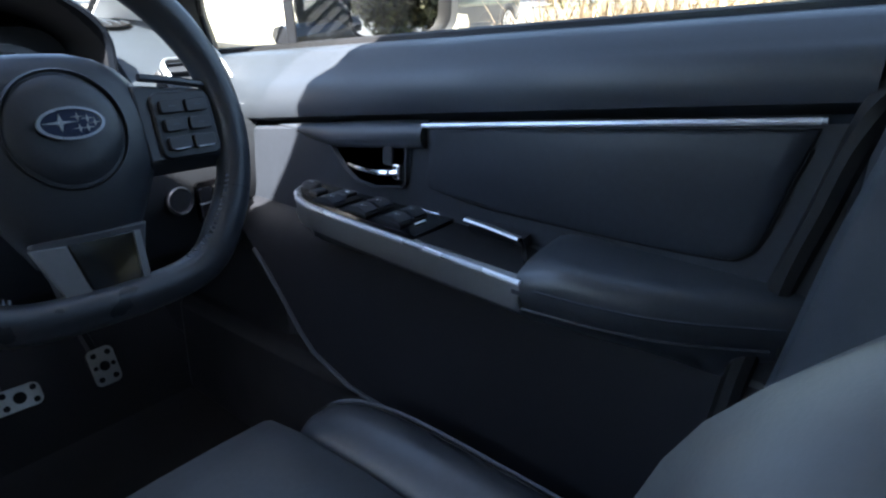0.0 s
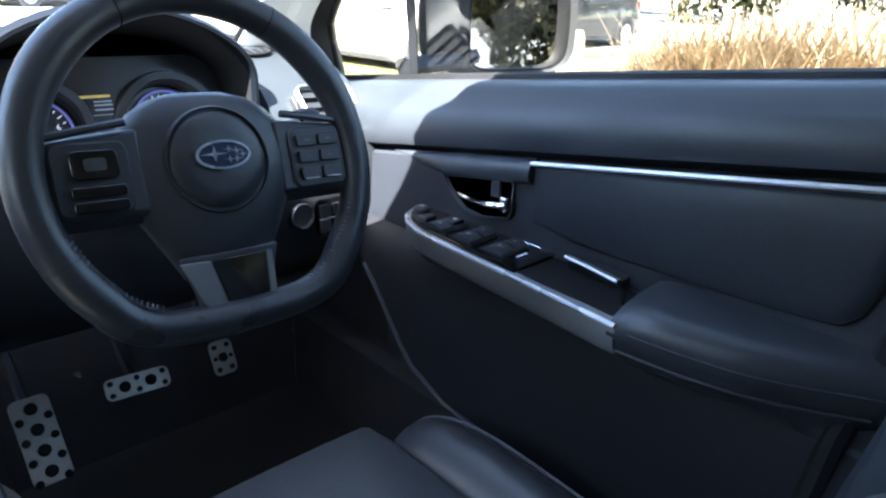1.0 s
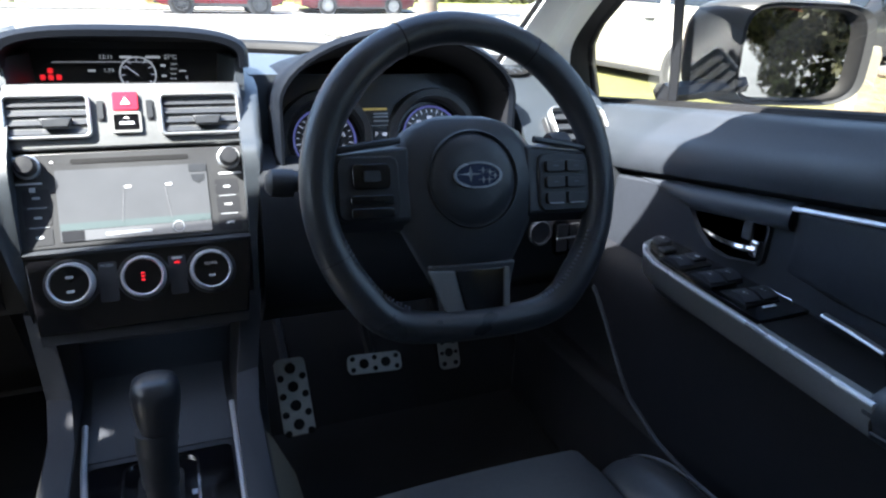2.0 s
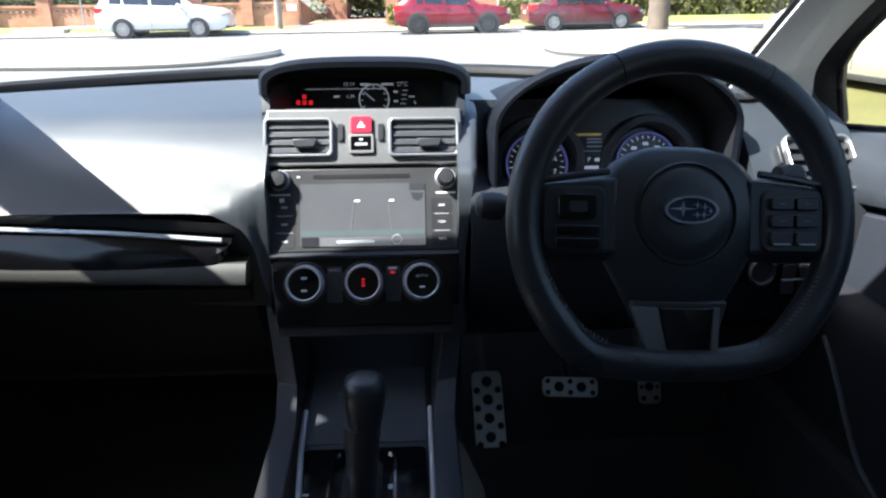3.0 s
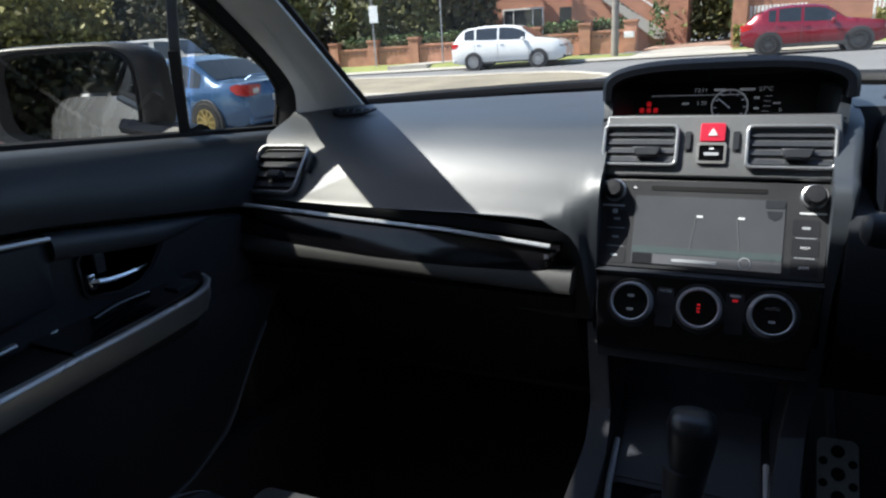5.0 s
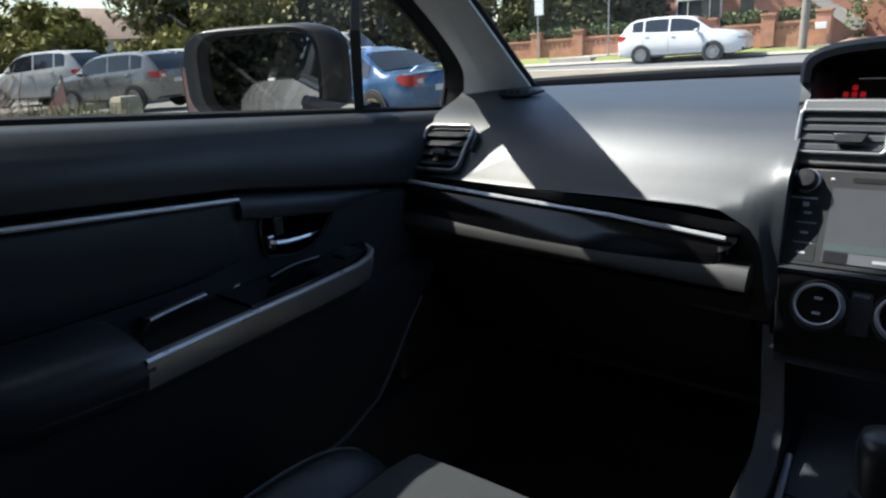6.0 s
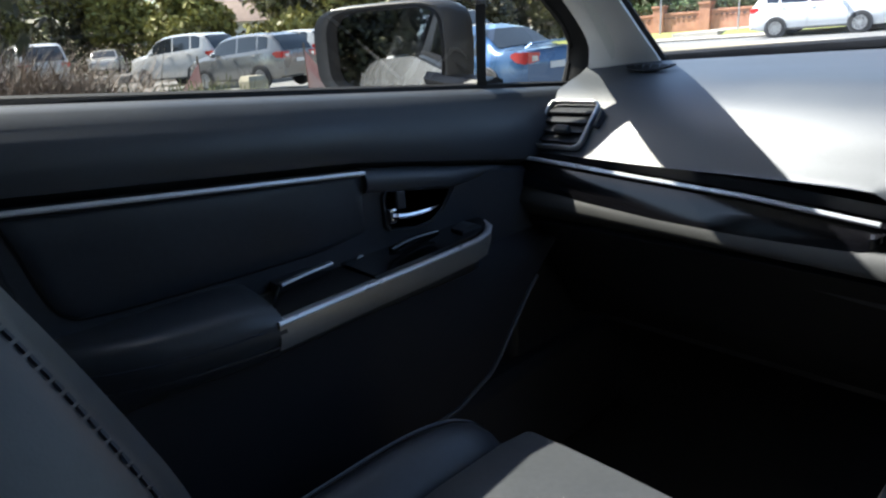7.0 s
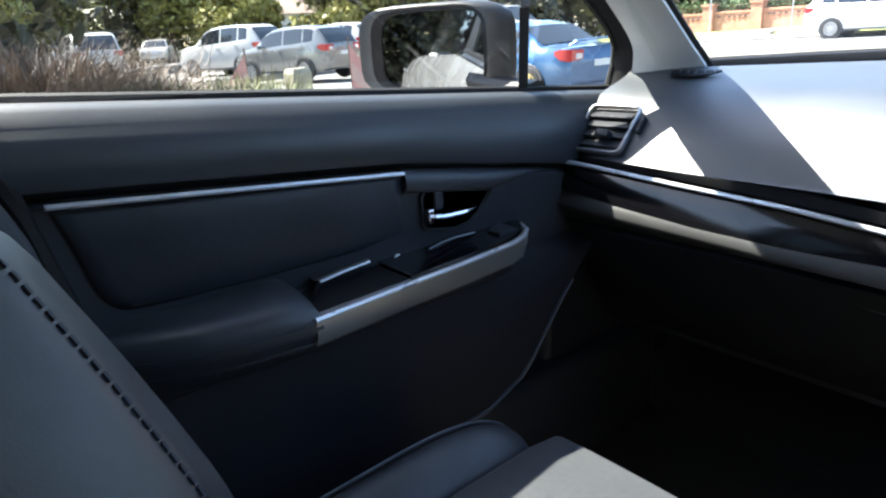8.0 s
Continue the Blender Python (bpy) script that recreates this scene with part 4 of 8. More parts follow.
# ---- steering wheel ----
def steering_wheel():
    w = thing("steering_wheel", "black leather flat-bottomed steering wheel with a round airbag cover", "steering wheel", (0.351, -0.235, 0.905))
    m = frame_on((0.351, -0.235, 0.905), (1, 0, -0.035), (0.03, 0.33, 0.944))
    path = []
    for k in range(72):
        a = 2 * math.pi * k / 72
        u, v = 0.1685 * math.cos(a), 0.1705 * math.sin(a)
        if v < -0.110:
            v = -0.110 - 0.046 * math.tanh((-v - 0.110) / 0.036)
        path.append(m @ Vector((u, v, 0.012)))
    taper = [1.0 + 0.10 * math.exp(-((abs(((k * 5 + 180) % 360) - 180) - 40) / 16) ** 2) + 0.10 * math.exp(-((abs(((k * 5) % 360) - 180) - 40) / 16) ** 2) for k in range(72)]
    rim = part("rim", sweep(path, 0.0176, 16, closed=True, up=tuple(m.col[2].xyz), taper=taper), M["leather_wheel"], w, "black leather rim")
    # seams across the rim and the stitching along its inside
    for a in (62, 118, 205, 335):
        k = int(a / 5)
        c, d = path[k], (path[(k + 1) % 72] - path[k - 1]).normalized()
        mm = Matrix.Translation(c) @ d.to_track_quat("Z", "Y").to_matrix().to_4x4()
        part("seam", lathe([(0.0178, -0.001), (0.0186, 0), (0.0178, 0.001)], mm, 16, hollow=True), M["rubber"], rim)
    st = bmesh.new()
    for a in list(range(-60, -20, 2)) + list(range(200, 240, 2)):
        r = 0.1685 - 0.0145
        u, v = r * math.cos(radians(a)), r * math.sin(radians(a))
        if v < -0.110:
            v = -0.110 - 0.032 * math.tanh((-v - 0.110) / 0.036)
        box((0.005, 0.0018, 0.0018), m @ Vector((u, v, 0.024)), (m.to_3x3() @ Matrix.Rotation(radians(a + 25), 3, "Z")), bm=st)
    part("stitching", st, M["stitch"], rim, "grey stitches")["kind"] = "stuff"
    # hub and airbag cover, wider at the shoulders
    rows = []
    for v, hw, dep in ((0.079, 0.012, 0.004), (0.077, 0.032, 0.014), (0.071, 0.052, 0.022), (0.060, 0.070, 0.027), (0.044, 0.083, 0.031), (0.010, 0.090, 0.034), (-0.030, 0.084, 0.034), (-0.065, 0.066, 0.030), (-0.095, 0.050, 0.022), (-0.108, 0.044, 0.010)):
        rows.append([m @ Vector((hw * s, v, dep * q - 0.012)) for s, q in ((-1, 0), (-0.97, 0.55), (-0.78, 0.88), (-0.4, 1.0), (0, 1.03), (0.4, 1.0), (0.78, 0.88), (0.97, 0.55), (1, 0), (0.6, -0.6), (-0.6, -0.6))])
    hub = part("airbag_cover", loft(rows), M["hard"], w, "dark plastic airbag cover", smooth=60)
    part("cover_ring", lathe([(0.0505, 0.0195), (0.0525, 0.0235), (0.0545, 0.0195)], m @ Matrix.Translation((0.001, 0.006, 0.0)), 48, hollow=True), M["black"], hub)
    part("cover_disc", lathe([(0.0505, 0.019), (0.046, 0.0245), (0.030, 0.0262), (0.0005, 0.0270)], m @ Matrix.Translation((0.001, 0.006, 0.0)), 48), M["hard"], hub, smooth=60)
    em = m @ Matrix.Translation((0.003, 0.010, 0.0268))
    oval = [(0.0285 * math.cos(2 * math.pi * k / 36), 0.0145 * math.sin(2 * math.pi * k / 36)) for k in range(36)]
    inner = [(x * 0.90, y * 0.84) for x, y in oval]
    badge = part("emblem", prism(inner, 0.002, em), M["emblem"], hub, "blue oval emblem in a chrome ring")
    part("ring", ring_plate(oval, inner, 0.0035, em), M["badge"], badge, "chrome ring")
    for u, v, r in ((-0.009, 0.001, 0.015), (0.006, 0.005, 0.007), (0.014, 0.003, 0.007), (0.006, -0.005, 0.007), (0.013, -0.005, 0.007), (0.020, -0.001, 0.006)):
        star = [(u + r * q * math.cos(a) * 1.0, v + r * 0.55 * q * math.sin(a)) for a, q in ((radians(45 * k), 1.0 if k % 2 == 0 else 0.20) for k in range(8))]
        part("mark", prism(star, 0.0008, em @ Matrix.Translation((0, 0, 0.002))), M["badge"], badge)
    # side spokes with their switch pods
    for s, tilt in ((-1, 0), (1, 0)):
        rows = [[m @ Vector((s * u, v, z)) for v, z in ((0.047 - 0.1 * (u - 0.07), -0.004), (0.042 - 0.1 * (u - 0.07), 0.016), (-0.034, 0.016), (-0.046, -0.004))] for u in (0.070, 0.10, 0.13, 0.158)]
        sp = part("spoke", loft(rows), M["hard"], w, smooth=40, bevel=0.003)
        pod = part("switch_pod", prism(rounded(0.066, 0.066, 0.010), 0.006, m @ Matrix.Translation((s * 0.116, 0.0, 0.014))), M["black"], sp, bevel=0.002)
        if s < 0:
            part("button", prism(rounded(0.040, 0.026, 0.006), 0.005, m @ Matrix.Translation((-0.114, 0.012, 0.020))), M["gloss"], pod, bevel=0.001)
            part("button", prism(rounded(0.018, 0.011, 0.003), 0.003, m @ Matrix.Translation((-0.114, 0.012, 0.025))), M["hard"], pod)
            for v in (-0.012, -0.025):
                part("button", prism(rounded(0.046, 0.010, 0.003), 0.005, m @ Matrix.Translation((-0.114, v, 0.020))), M["gloss"], pod, bevel=0.001)
        else:
            for i in range(2):
                for j, v in enumerate((0.018, 0.000, -0.018)):
                    b = part("button", prism(rounded(0.024, 0.013, 0.003), 0.005, m @ Matrix.Translation((0.102 + 0.027 * i, v, 0.020))), M["black"], pod, bevel=0.001)
                    part("marking", prism(rounded(0.018 if j == 2 else 0.007, 0.0013, 0.0005, 2), 0.0004, m @ Matrix.Translation((0.102 + 0.027 * i, v - (0.006 if j == 2 else 0), 0.0252))), M["grey_ink"] if j == 2 else M["stitch"], b)
        part("spoke_edge", sweep([m @ Vector((s * 0.080, 0.049, 0.016)), m @ Vector((s * 0.115, 0.044, 0.018)), m @ Vector((s * 0.155, 0.038, 0.014))], 0.004, 8), M["leather_wheel"], sp)
    # lower spoke with its satin inlay
    rows = [[m @ Vector((u, v, z)) for u, z in ((-hw, -0.004), (-hw, 0.014), (hw, 0.014), (hw, -0.004))] for v, hw in ((-0.085, 0.052), (-0.120, 0.041), (-0.160, 0.036))]
    lo = part("lower_spoke", loft(rows), M["black"], w, bevel=0.003)
    part("inlay", prism([(-0.056, -0.090), (-0.026, -0.092), (-0.012, -0.152), (-0.030, -0.154), (-0.040, -0.130)], 0.005, m @ Matrix.Translation((0, 0, 0.013))), M["silver_dull"], lo, "satin silver inlay", bevel=0.001)
    part("gloss_inlay", prism([(-0.024, -0.092), (0.034, -0.092), (0.030, -0.150), (-0.010, -0.152)], 0.004, m @ Matrix.Translation((0, 0, 0.013))), M["gloss"], lo, bevel=0.001)
    part("inlay_edge", prism([(0.034, -0.092), (0.040, -0.092), (0.038, -0.146), (0.030, -0.154), (-0.008, -0.156), (-0.009, -0.150), (0.026, -0.148), (0.031, -0.142)], 0.006, m @ Matrix.Translation((0, 0, 0.013))), M["silver_dull"], lo, "satin silver edge")
    # column and stalks
    c = thing("steering_column", "black plastic column shroud with two stalks", "steering column", (0.361, -0.1, 0.85))
    rows = []
    for y, zc, hw, hh in ((-0.20, 0.890, 0.050, 0.050), (-0.16, 0.880, 0.062, 0.062), (-0.05, 0.855, 0.072, 0.068), (0.06, 0.83, 0.080, 0.06)):
        rows.append([(0.361 + hw * x, y, zc + hh * z) for x, z in ((-1, 0), (-0.85, 0.6), (-0.4, 0.85), (0.4, 0.85), (0.85, 0.6), (1, 0), (0.85, -0.7), (0.4, -1), (-0.4, -1), (-0.85, -0.7))])
    part("shroud", loft(rows), M["black"], c, bevel=0.004)
    for s, tip in ((-1, (0.160, -0.105, 0.886)), (1, (0.553, -0.105, 0.916))):
        root = (0.361 + s * 0.05, -0.10, 0.885)
        pts = smooth_path([root, (0.361 + s * 0.12, -0.10, 0.885 + (0.008 if s > 0 else 0)), tip], 6)
        stalk = part("stalk", sweep(pts, 0.0115, 10, taper=[0.75 + 0.55 * (i / 12) ** 2 for i in range(13)]), M["hard"], c, "dark control stalk")
        mm = Matrix.Translation(tip) @ Vector((s, 0, 0.08)).to_track_quat("Z", "Y").to_matrix().to_4x4()
        part("stalk_tip", lathe([(0.0165, -0.022), (0.0175, -0.010), (0.0165, 0.004), (0.010, 0.010), (0.0005, 0.011)], mm, 16), M["black"], stalk)


steering_wheel()


# ---- front doors ----
def belt_z(y, s=1):
    """Height of the window sill along the door; the passenger's runs flatter."""
    return 0.955 - 0.115 * (y + 0.03) if s > 0 else 0.987 - 0.086 * (y + 0.214)


def pad_z(y, s=1):
    """Height of the crease and chrome strip along the door."""
    return 0.840 - 0.1455 * (y + 0.007) if s > 0 else lerp([(-0.85, 0.945), (-0.344, 0.894), (0.0, 0.836), (0.25, 0.795)], y)


ARM_IN = [(-0.81, 0.728), (-0.79, 0.716), (-0.76, 0.698), (-0.72, 0.674), (-0.68, 0.656), (-0.62, 0.643), (-0.556, 0.636), (-0.40, 0.648), (-0.30, 0.654), (-0.20, 0.664), (-0.165, 0.676), (-0.135, 0.700), (-0.118, 0.735), (-0.112, 0.75)]
DOOR_LOW = [(-0.80, 0.44), (-0.436, 0.46), (-0.244, 0.473), (-0.152, 0.509), (-0.06, 0.618), (0.02, 0.69), (0.10, 0.76), (0.22, 0.80)]


def front_door(s):
    side = "driver" if s > 0 else "passenger"
    d = thing("front_door", "dark padded car door with a chrome strip and silver-edged armrest, " + ("four window switches" if s > 0 else "one window switch"), "car door", (s * 0.74, -0.35, 0.45), "front doors")

    def V(x, y, z):
        return (s * x, y, z)

    def bz(y):
        return belt_z(y, s)

    def pz(y):
        return pad_z(y, s)
    ys = list(np.linspace(0.21, -0.81, 35))
    rings = []
    for y in ys:
        b, p, lo = bz(y), pz(y), lerp(DOOR_LOW, y)
        mid = lambda a: max(a, lo + 0.01 * (a > lo) + 0.002)  # noqa: E731
        rings.append([V(0.805, y, b - 0.006), V(0.790, y, b - 0.005), V(0.768, y, b - 0.008), V(0.754, y, b - 0.014), V(0.744, y, b - 0.028), V(0.735, y, b * 0.62 + p * 0.38), V(0.726, y, (b + p) / 2), V(0.723, y, p + 0.022), V(0.729, y, p + 0.008), V(0.743, y, p + 0.003), V(0.744, y, p - 0.003), V(0.734, y, p - 0.010), V(0.734, y, mid(0.80)), V(0.734, y, mid(0.715)), V(0.82, y, mid(0.70)), V(0.82, y, b - 0.01)])
    part("inner_panel", loft([r[:10] + [V(0.82, r[0][1], r[9][2] - 0.025)] + r[15:] for r in rings]), M["door_soft"], d, "dark grained upper door lining", smooth=45)
    part("middle_panel", loft([r[10:15] + [V(0.82, r[0][1], r[10][2] - 0.012)] for r in rings]), M["door_mid"], d, "dark leather-look middle door lining", smooth=45)
    # rubber seal down the shut face of the door, and the end of the lining
    part("door_seal", sweep(smooth_path([V(0.770, -0.822, bz(-0.82) - 0.012), V(0.742, -0.818, 0.985), V(0.732, -0.810, 0.95), V(0.732, -0.793, 0.87), V(0.732, -0.770, 0.77), V(0.720, -0.757, 0.70), V(0.706, -0.748, 0.60), V(0.698, -0.742, 0.47)], 5), 0.0125, 8), M["rubber"], d, "black rubber door seal")
    # lower lining, darkened in colour because little light reaches it
    rings = []
    for y in np.linspace(0.03, -0.81, 28):
        lo = lerp(DOOR_LOW, y)
        a = max(0.72, lo + 0.02)
        rings.append([V(0.736, y, a), V(0.730, y, a - 0.004), V(0.710, y, lo + (a - lo) * 0.78), V(0.699, y, lo + (a - lo) * 0.45), V(0.694, y, lo + 0.004), V(0.70, y, lo), V(0.82, y, lo), V(0.82, y, a)])
    low = part("lower_panel", loft(rings), M["low_shade"], d, "lower door lining, darkened for the shade below the armrest", smooth=50)
    part("edge_bead", sweep([V(0.693, y, lerp(DOOR_LOW, y) + 0.002) for y in np.linspace(-0.03, -0.79, 30)], 0.0042, 6), M["door_soft"], low)
    # window seal along the belt
    part("belt_seal", sweep([V(0.796, y, bz(y) - 0.006) for y in ys[:-1] + [-0.85]], 0.011, 8, flat=0.85), M["rubber"], d)
    # padded insert, its seam and the chrome strip above it
    outline = [(-0.350, pz(-0.350) - 0.014), (-0.56, pz(-0.56) - 0.013), (-0.778, pz(-0.778) - 0.014), (-0.764, 0.885), (-0.751, 0.832), (-0.738, 0.812), (-0.715, 0.804), (-0.62, 0.799), (-0.50, 0.797), (-0.43, 0.797), (-0.392, 0.799)]
    sm = [(p.x, p.y) for p in smooth_path([(a, b, 0) for a, b in outline[3:]], 4)]
    full = outline[:3] + sm + [(-0.353, 0.803)]
    ctr = (-0.56, 0.86)
    def proud(a):  # the relief fades out towards the handle
        return max(0.06, min(1.0, (-0.352 - a) / 0.10))
    rings = [[V(0.734 - o * proud(ctr[0] + (a - ctr[0]) * k), ctr[0] + (a - ctr[0]) * k, ctr[1] + (b - ctr[1]) * k) for a, b in full] for k, o in ((1.0, 0.0), (1.0, 0.0025), (0.985, 0.0055), (0.90, 0.0075), (0.5, 0.010))]
    ins = part("insert", loft(rings), M["insert"], d, "dark leather insert", smooth=50)
    part("seam", sweep([V(0.7335, -0.774, 0.92)] + [V(0.7332, a, b) for a, b in sm], 0.0026, 6, taper=[1.0] * (len(sm) - 3) + [0.8, 0.55, 0.3, 0.1]), M["rubber"], ins)
    part("chrome_strip", sweep([V(0.722, y, pz(y) - 0.006) for y in np.linspace(-0.352, -0.782, 12)], 0.0036, 8, flat=0.9), M["strip"], d, "bright chrome strip")
    cap = []
    for y in np.linspace(-0.05, -0.349, 16):
        k = min(1.0, 0.02 + (-0.05 - y) / 0.14)
        p = pz(y)
        cap.append([V(0.745, y, p - 0.001)] + [V(0.740 - 0.019 * k * math.sin(a) ** 0.7, y, p - 0.003 - 0.017 * k * (1 - math.cos(a))) for a in np.linspace(0.25, math.pi - 0.15, 9)] + [V(0.742, y, p - 0.004 - 0.036 * k)])
    part("grip_cap", loft(cap), M["door_soft"], d, smooth=60)
    # handle recess and lever
    rec = [(-0.176, 0.838), (-0.24, 0.846), (-0.312, 0.853), (-0.318, 0.846), (-0.317, 0.804), (-0.310, 0.796), (-0.262, 0.786), (-0.228, 0.789), (-0.205, 0.803), (-0.188, 0.822)]
    c0 = (-0.255, 0.822)
    shell = [[V(0.734 - o, c0[0] + (a - c0[0]) * k, c0[1] + (b - c0[1]) * k) for a, b in rec] for k, o in ((1.06, 0.0), (1.04, 0.006), (0.99, 0.006), (0.93, -0.002), (0.86, -0.004))]
    bowl = part("handle_bowl", loft(shell), M["hard"], d, "dark recess behind the release handle", smooth=50)
    lev = [V(0.724, -0.222, 0.8135), V(0.717, -0.25, 0.8135), V(0.715, -0.29, 0.8155), V(0.722, -0.312, 0.818)]
    part("release_handle", sweep(smooth_path(lev, 5), 0.0052, 8, flat=0.8, taper=[0.75 + 0.5 * i / 15 for i in range(16)]), M["chrome"], bowl, "chrome release handle")
    part("pivot", box((0.012, 0.012, 0.022), V(0.724, -0.310, 0.818)), M["chrome"], bowl, bevel=0.003)
    part("lock_tab", box((0.006, 0.016, 0.028), V(0.730, -0.288, 0.836)), M["hard"], bowl, bevel=0.002)
    # armrest: carrier, silver edge, chrome line, gloss switch plate, leather pad
    yy = [y for y in np.linspace(-0.113, -0.785, 40)]
    rings = []
    for y in yy:
        x = lerp(ARM_IN, y)
        u = lerp([(-0.79, 0.005), (-0.6, 0.0), (-0.113, 0.0)], y)
        rings.append([V(0.742, y, 0.765), V(x + 0.004, y, 0.762), V(x, y, 0.756), V(x + 0.006, y, 0.730), V(x + 0.028, y, 0.710 - u), V(0.718, y, 0.688), V(0.742, y, 0.682)])
    arm = part("armrest", loft(rings), M["door_soft"], d, smooth=40)
    yt = list(np.linspace(-0.122, -0.215, 14)) + list(np.linspace(-0.23, -0.554, 16))
    trim = [[V(lerp(ARM_IN, y) + 0.012, y, 0.7645), V(lerp(ARM_IN, y) - 0.003, y, 0.7615), V(lerp(ARM_IN, y) - 0.002, y, 0.742), V(lerp(ARM_IN, y) + 0.004, y, 0.727), V(lerp(ARM_IN, y) + 0.014, y, 0.733)] for y in yt]
    part("silver_edge", loft(trim), M["edge_silver"], arm, "satin silver armrest edge", smooth=40)
    part("chrome_line", sweep([V(lerp(ARM_IN, y) - 0.001, y, 0.7620) for y in yt], 0.0035, 8), M["strip"], arm, "bright chrome line")
    part("lower_seam", sweep([V(lerp(ARM_IN, y) + 0.004, y, 0.732) for y in np.linspace(-0.13, -0.78, 30)], 0.0016, 5), M["hard"], arm)
    y1 = -0.395 if s > 0 else -0.40
    plate = [[V(lerp(ARM_IN, y) + 0.006, y, 0.764), V(lerp(ARM_IN, y) + 0.008, y, 0.7685), V(0.737, y, 0.7705), V(0.739, y, 0.764)] for y in np.linspace(-0.128, y1, 18)]
    pl = part("switch_plate", loft(plate), M["gloss"], arm, "gloss black switch plate", smooth=40)
    part("plate_line", sweep([V(0.736, -0.20, 0.7712), V(0.735, -0.37, 0.7715), V(0.728, -0.375, 0.7712)], 0.0013, 5), M["chrome"], pl)
    if s > 0:
        kn = part("mirror_knob", lathe([(0.014, 0), (0.013, 0.005), (0.010, 0.007), (0.0005, 0.0075)], Matrix.Translation(V(0.716, -0.150, 0.769)), 20), M["hard"], pl, "small round mirror knob")
        part("marking", box((0.002, 0.008, 0.0008), V(0.716, -0.150, 0.7768)), M["grey_ink"], kn)
        part("mirror_switch", box((0.022, 0.016, 0.006), V(0.700, -0.182, 0.771)), M["hard"], pl, bevel=0.002)
        for i, y in enumerate((-0.226, -0.284, -0.342)):
            well = part("switch_well", box((0.054, 0.044, 0.003), V(0.694, y, 0.7695)), M["rubber"], pl)
            for j, x in enumerate((0.681, 0.710)):
                if i == 0 and j == 1:
                    b = part("window_switch", box((0.022, 0.024, 0.006), V(x + 0.004, y + 0.004, 0.773)), M["hard"], pl, bevel=0.002)
                else:
                    b = part("window_switch", loft([[V(x - 0.012, y + q, 0.769), V(x - 0.012, y + q, 0.769 + h), V(x + 0.012, y + q, 0.769 + h), V(x + 0.012, y + q, 0.769)] for q, h in ((0.018, 0.003), (0.008, 0.009), (-0.006, 0.010), (-0.018, 0.005))]), M["hard"], pl, smooth=30)
                part("marking", box((0.004, 0.006, 0.0006), V(x, y - 0.004, 0.7785)), M["white_ink"], b)
        part("marking", box((0.02, 0.004, 0.0006), V(0.695, -0.372, 0.7708)), M["white_ink"], pl)
    else:
        part("window_switch", loft([[V(0.690, -0.185 + q, 0.768), V(0.690, -0.185 + q, 0.768 + h), V(0.716, -0.185 + q, 0.768 + h), V(0.716, -0.185 + q, 0.768)] for q, h in ((0.020, 0.004), (0.008, 0.010), (-0.006, 0.010), (-0.02, 0.005))]), M["hard"], pl, smooth=30)
        part("plate_ridge", sweep(smooth_path([V(0.728, -0.225, 0.772), V(0.722, -0.28, 0.776), V(0.716, -0.325, 0.773)], 5), 0.005, 8, flat=0.6), M["gloss"], pl)
    # pull pocket with its bright bar; a flat black plate paints the hollow's shade
    pk = part("pull_pocket", loft([[V(a, y, 0.7635), V(a, y, 0.7655), V(b, y, 0.7655), V(b, y, 0.7635)] for y, a, b in ((y1 - 0.002, 0.658, 0.735), (-0.50, 0.652, 0.728), (-0.548, 0.650, 0.715))]), M["rubber"], arm, "flat black plate for the shaded pull pocket")
    part("pocket_wall", loft([[V(x, y, 0.764), V(x - 0.006, y, z), V(x + 0.012, y, z + 0.002), V(x + 0.016, y, 0.764)] for y, x, z in ((y1 - 0.03, 0.726, 0.772), (-0.46, 0.722, 0.779), (-0.51, 0.716, 0.778))]), M["black"], arm)
    part("pull_bar", sweep([V(0.718, -0.425, 0.781), V(0.715, -0.465, 0.7795), V(0.711, -0.506, 0.777)], 0.0055, 8, flat=0.55), M["silver"], arm, "bright bar on the pull pocket")
    part("pull_bar_end", sweep([V(0.711, -0.507, 0.776), V(0.692, -0.525, 0.770), V(0.668, -0.542, 0.767)], 0.003, 6), M["gloss"], arm)
    rings = []
    for y, k in zip(np.linspace(-0.545, -0.800, 23), [0.72, 0.90, 0.97] + [1.0] * 17 + [0.96, 0.90, 0.8]):
        x = lerp(ARM_IN, y) - 0.002
        zt = 0.764 + 0.024 * k
        lean = 0.042 * max(0, min(1, (-0.545 - y) / -0.045 + 1)) if y > -0.59 else 0.0
        w = 0.740 - x
        rings.append([V(0.742, y, 0.76), V(0.740, y, zt + 0.004), V(x + w * 0.72, y, zt + 0.002), V(x + min(0.03 + lean, w * 0.5), y, zt), V(x + min(0.010 + lean * 0.6, w * 0.3), y, zt - 0.004), V(x + min(lean * 0.2, w * 0.1), y, zt - 0.013), V(x - 0.002, y, 0.752), V(x + min(0.006, w * 0.2), y, 0.738), V(0.742, y, 0.738)])
    pad = part("arm_pad", loft(rings), M["leather"], arm, "dark leather arm pad", smooth=60)
    part("stitching", sweep([V(lerp(ARM_IN, y) - 0.0035, y, 0.7585) for y in np.linspace(-0.57, -0.79, 14)], 0.0012, 5), M["thread_dark"], pad)
    # window: fixed quarter glass, divider, frame and drop glass
    def edge(y):  # inner top line of the window, along the roof
        return lerp([(-0.85, 1.375), (-0.45, 1.37)] + sorted((b, a) for a, b in QUARTER_Y[2:]), y)

    def lean_x(z):
        return 0.808 - 0.30 * max(0, z - 0.95)
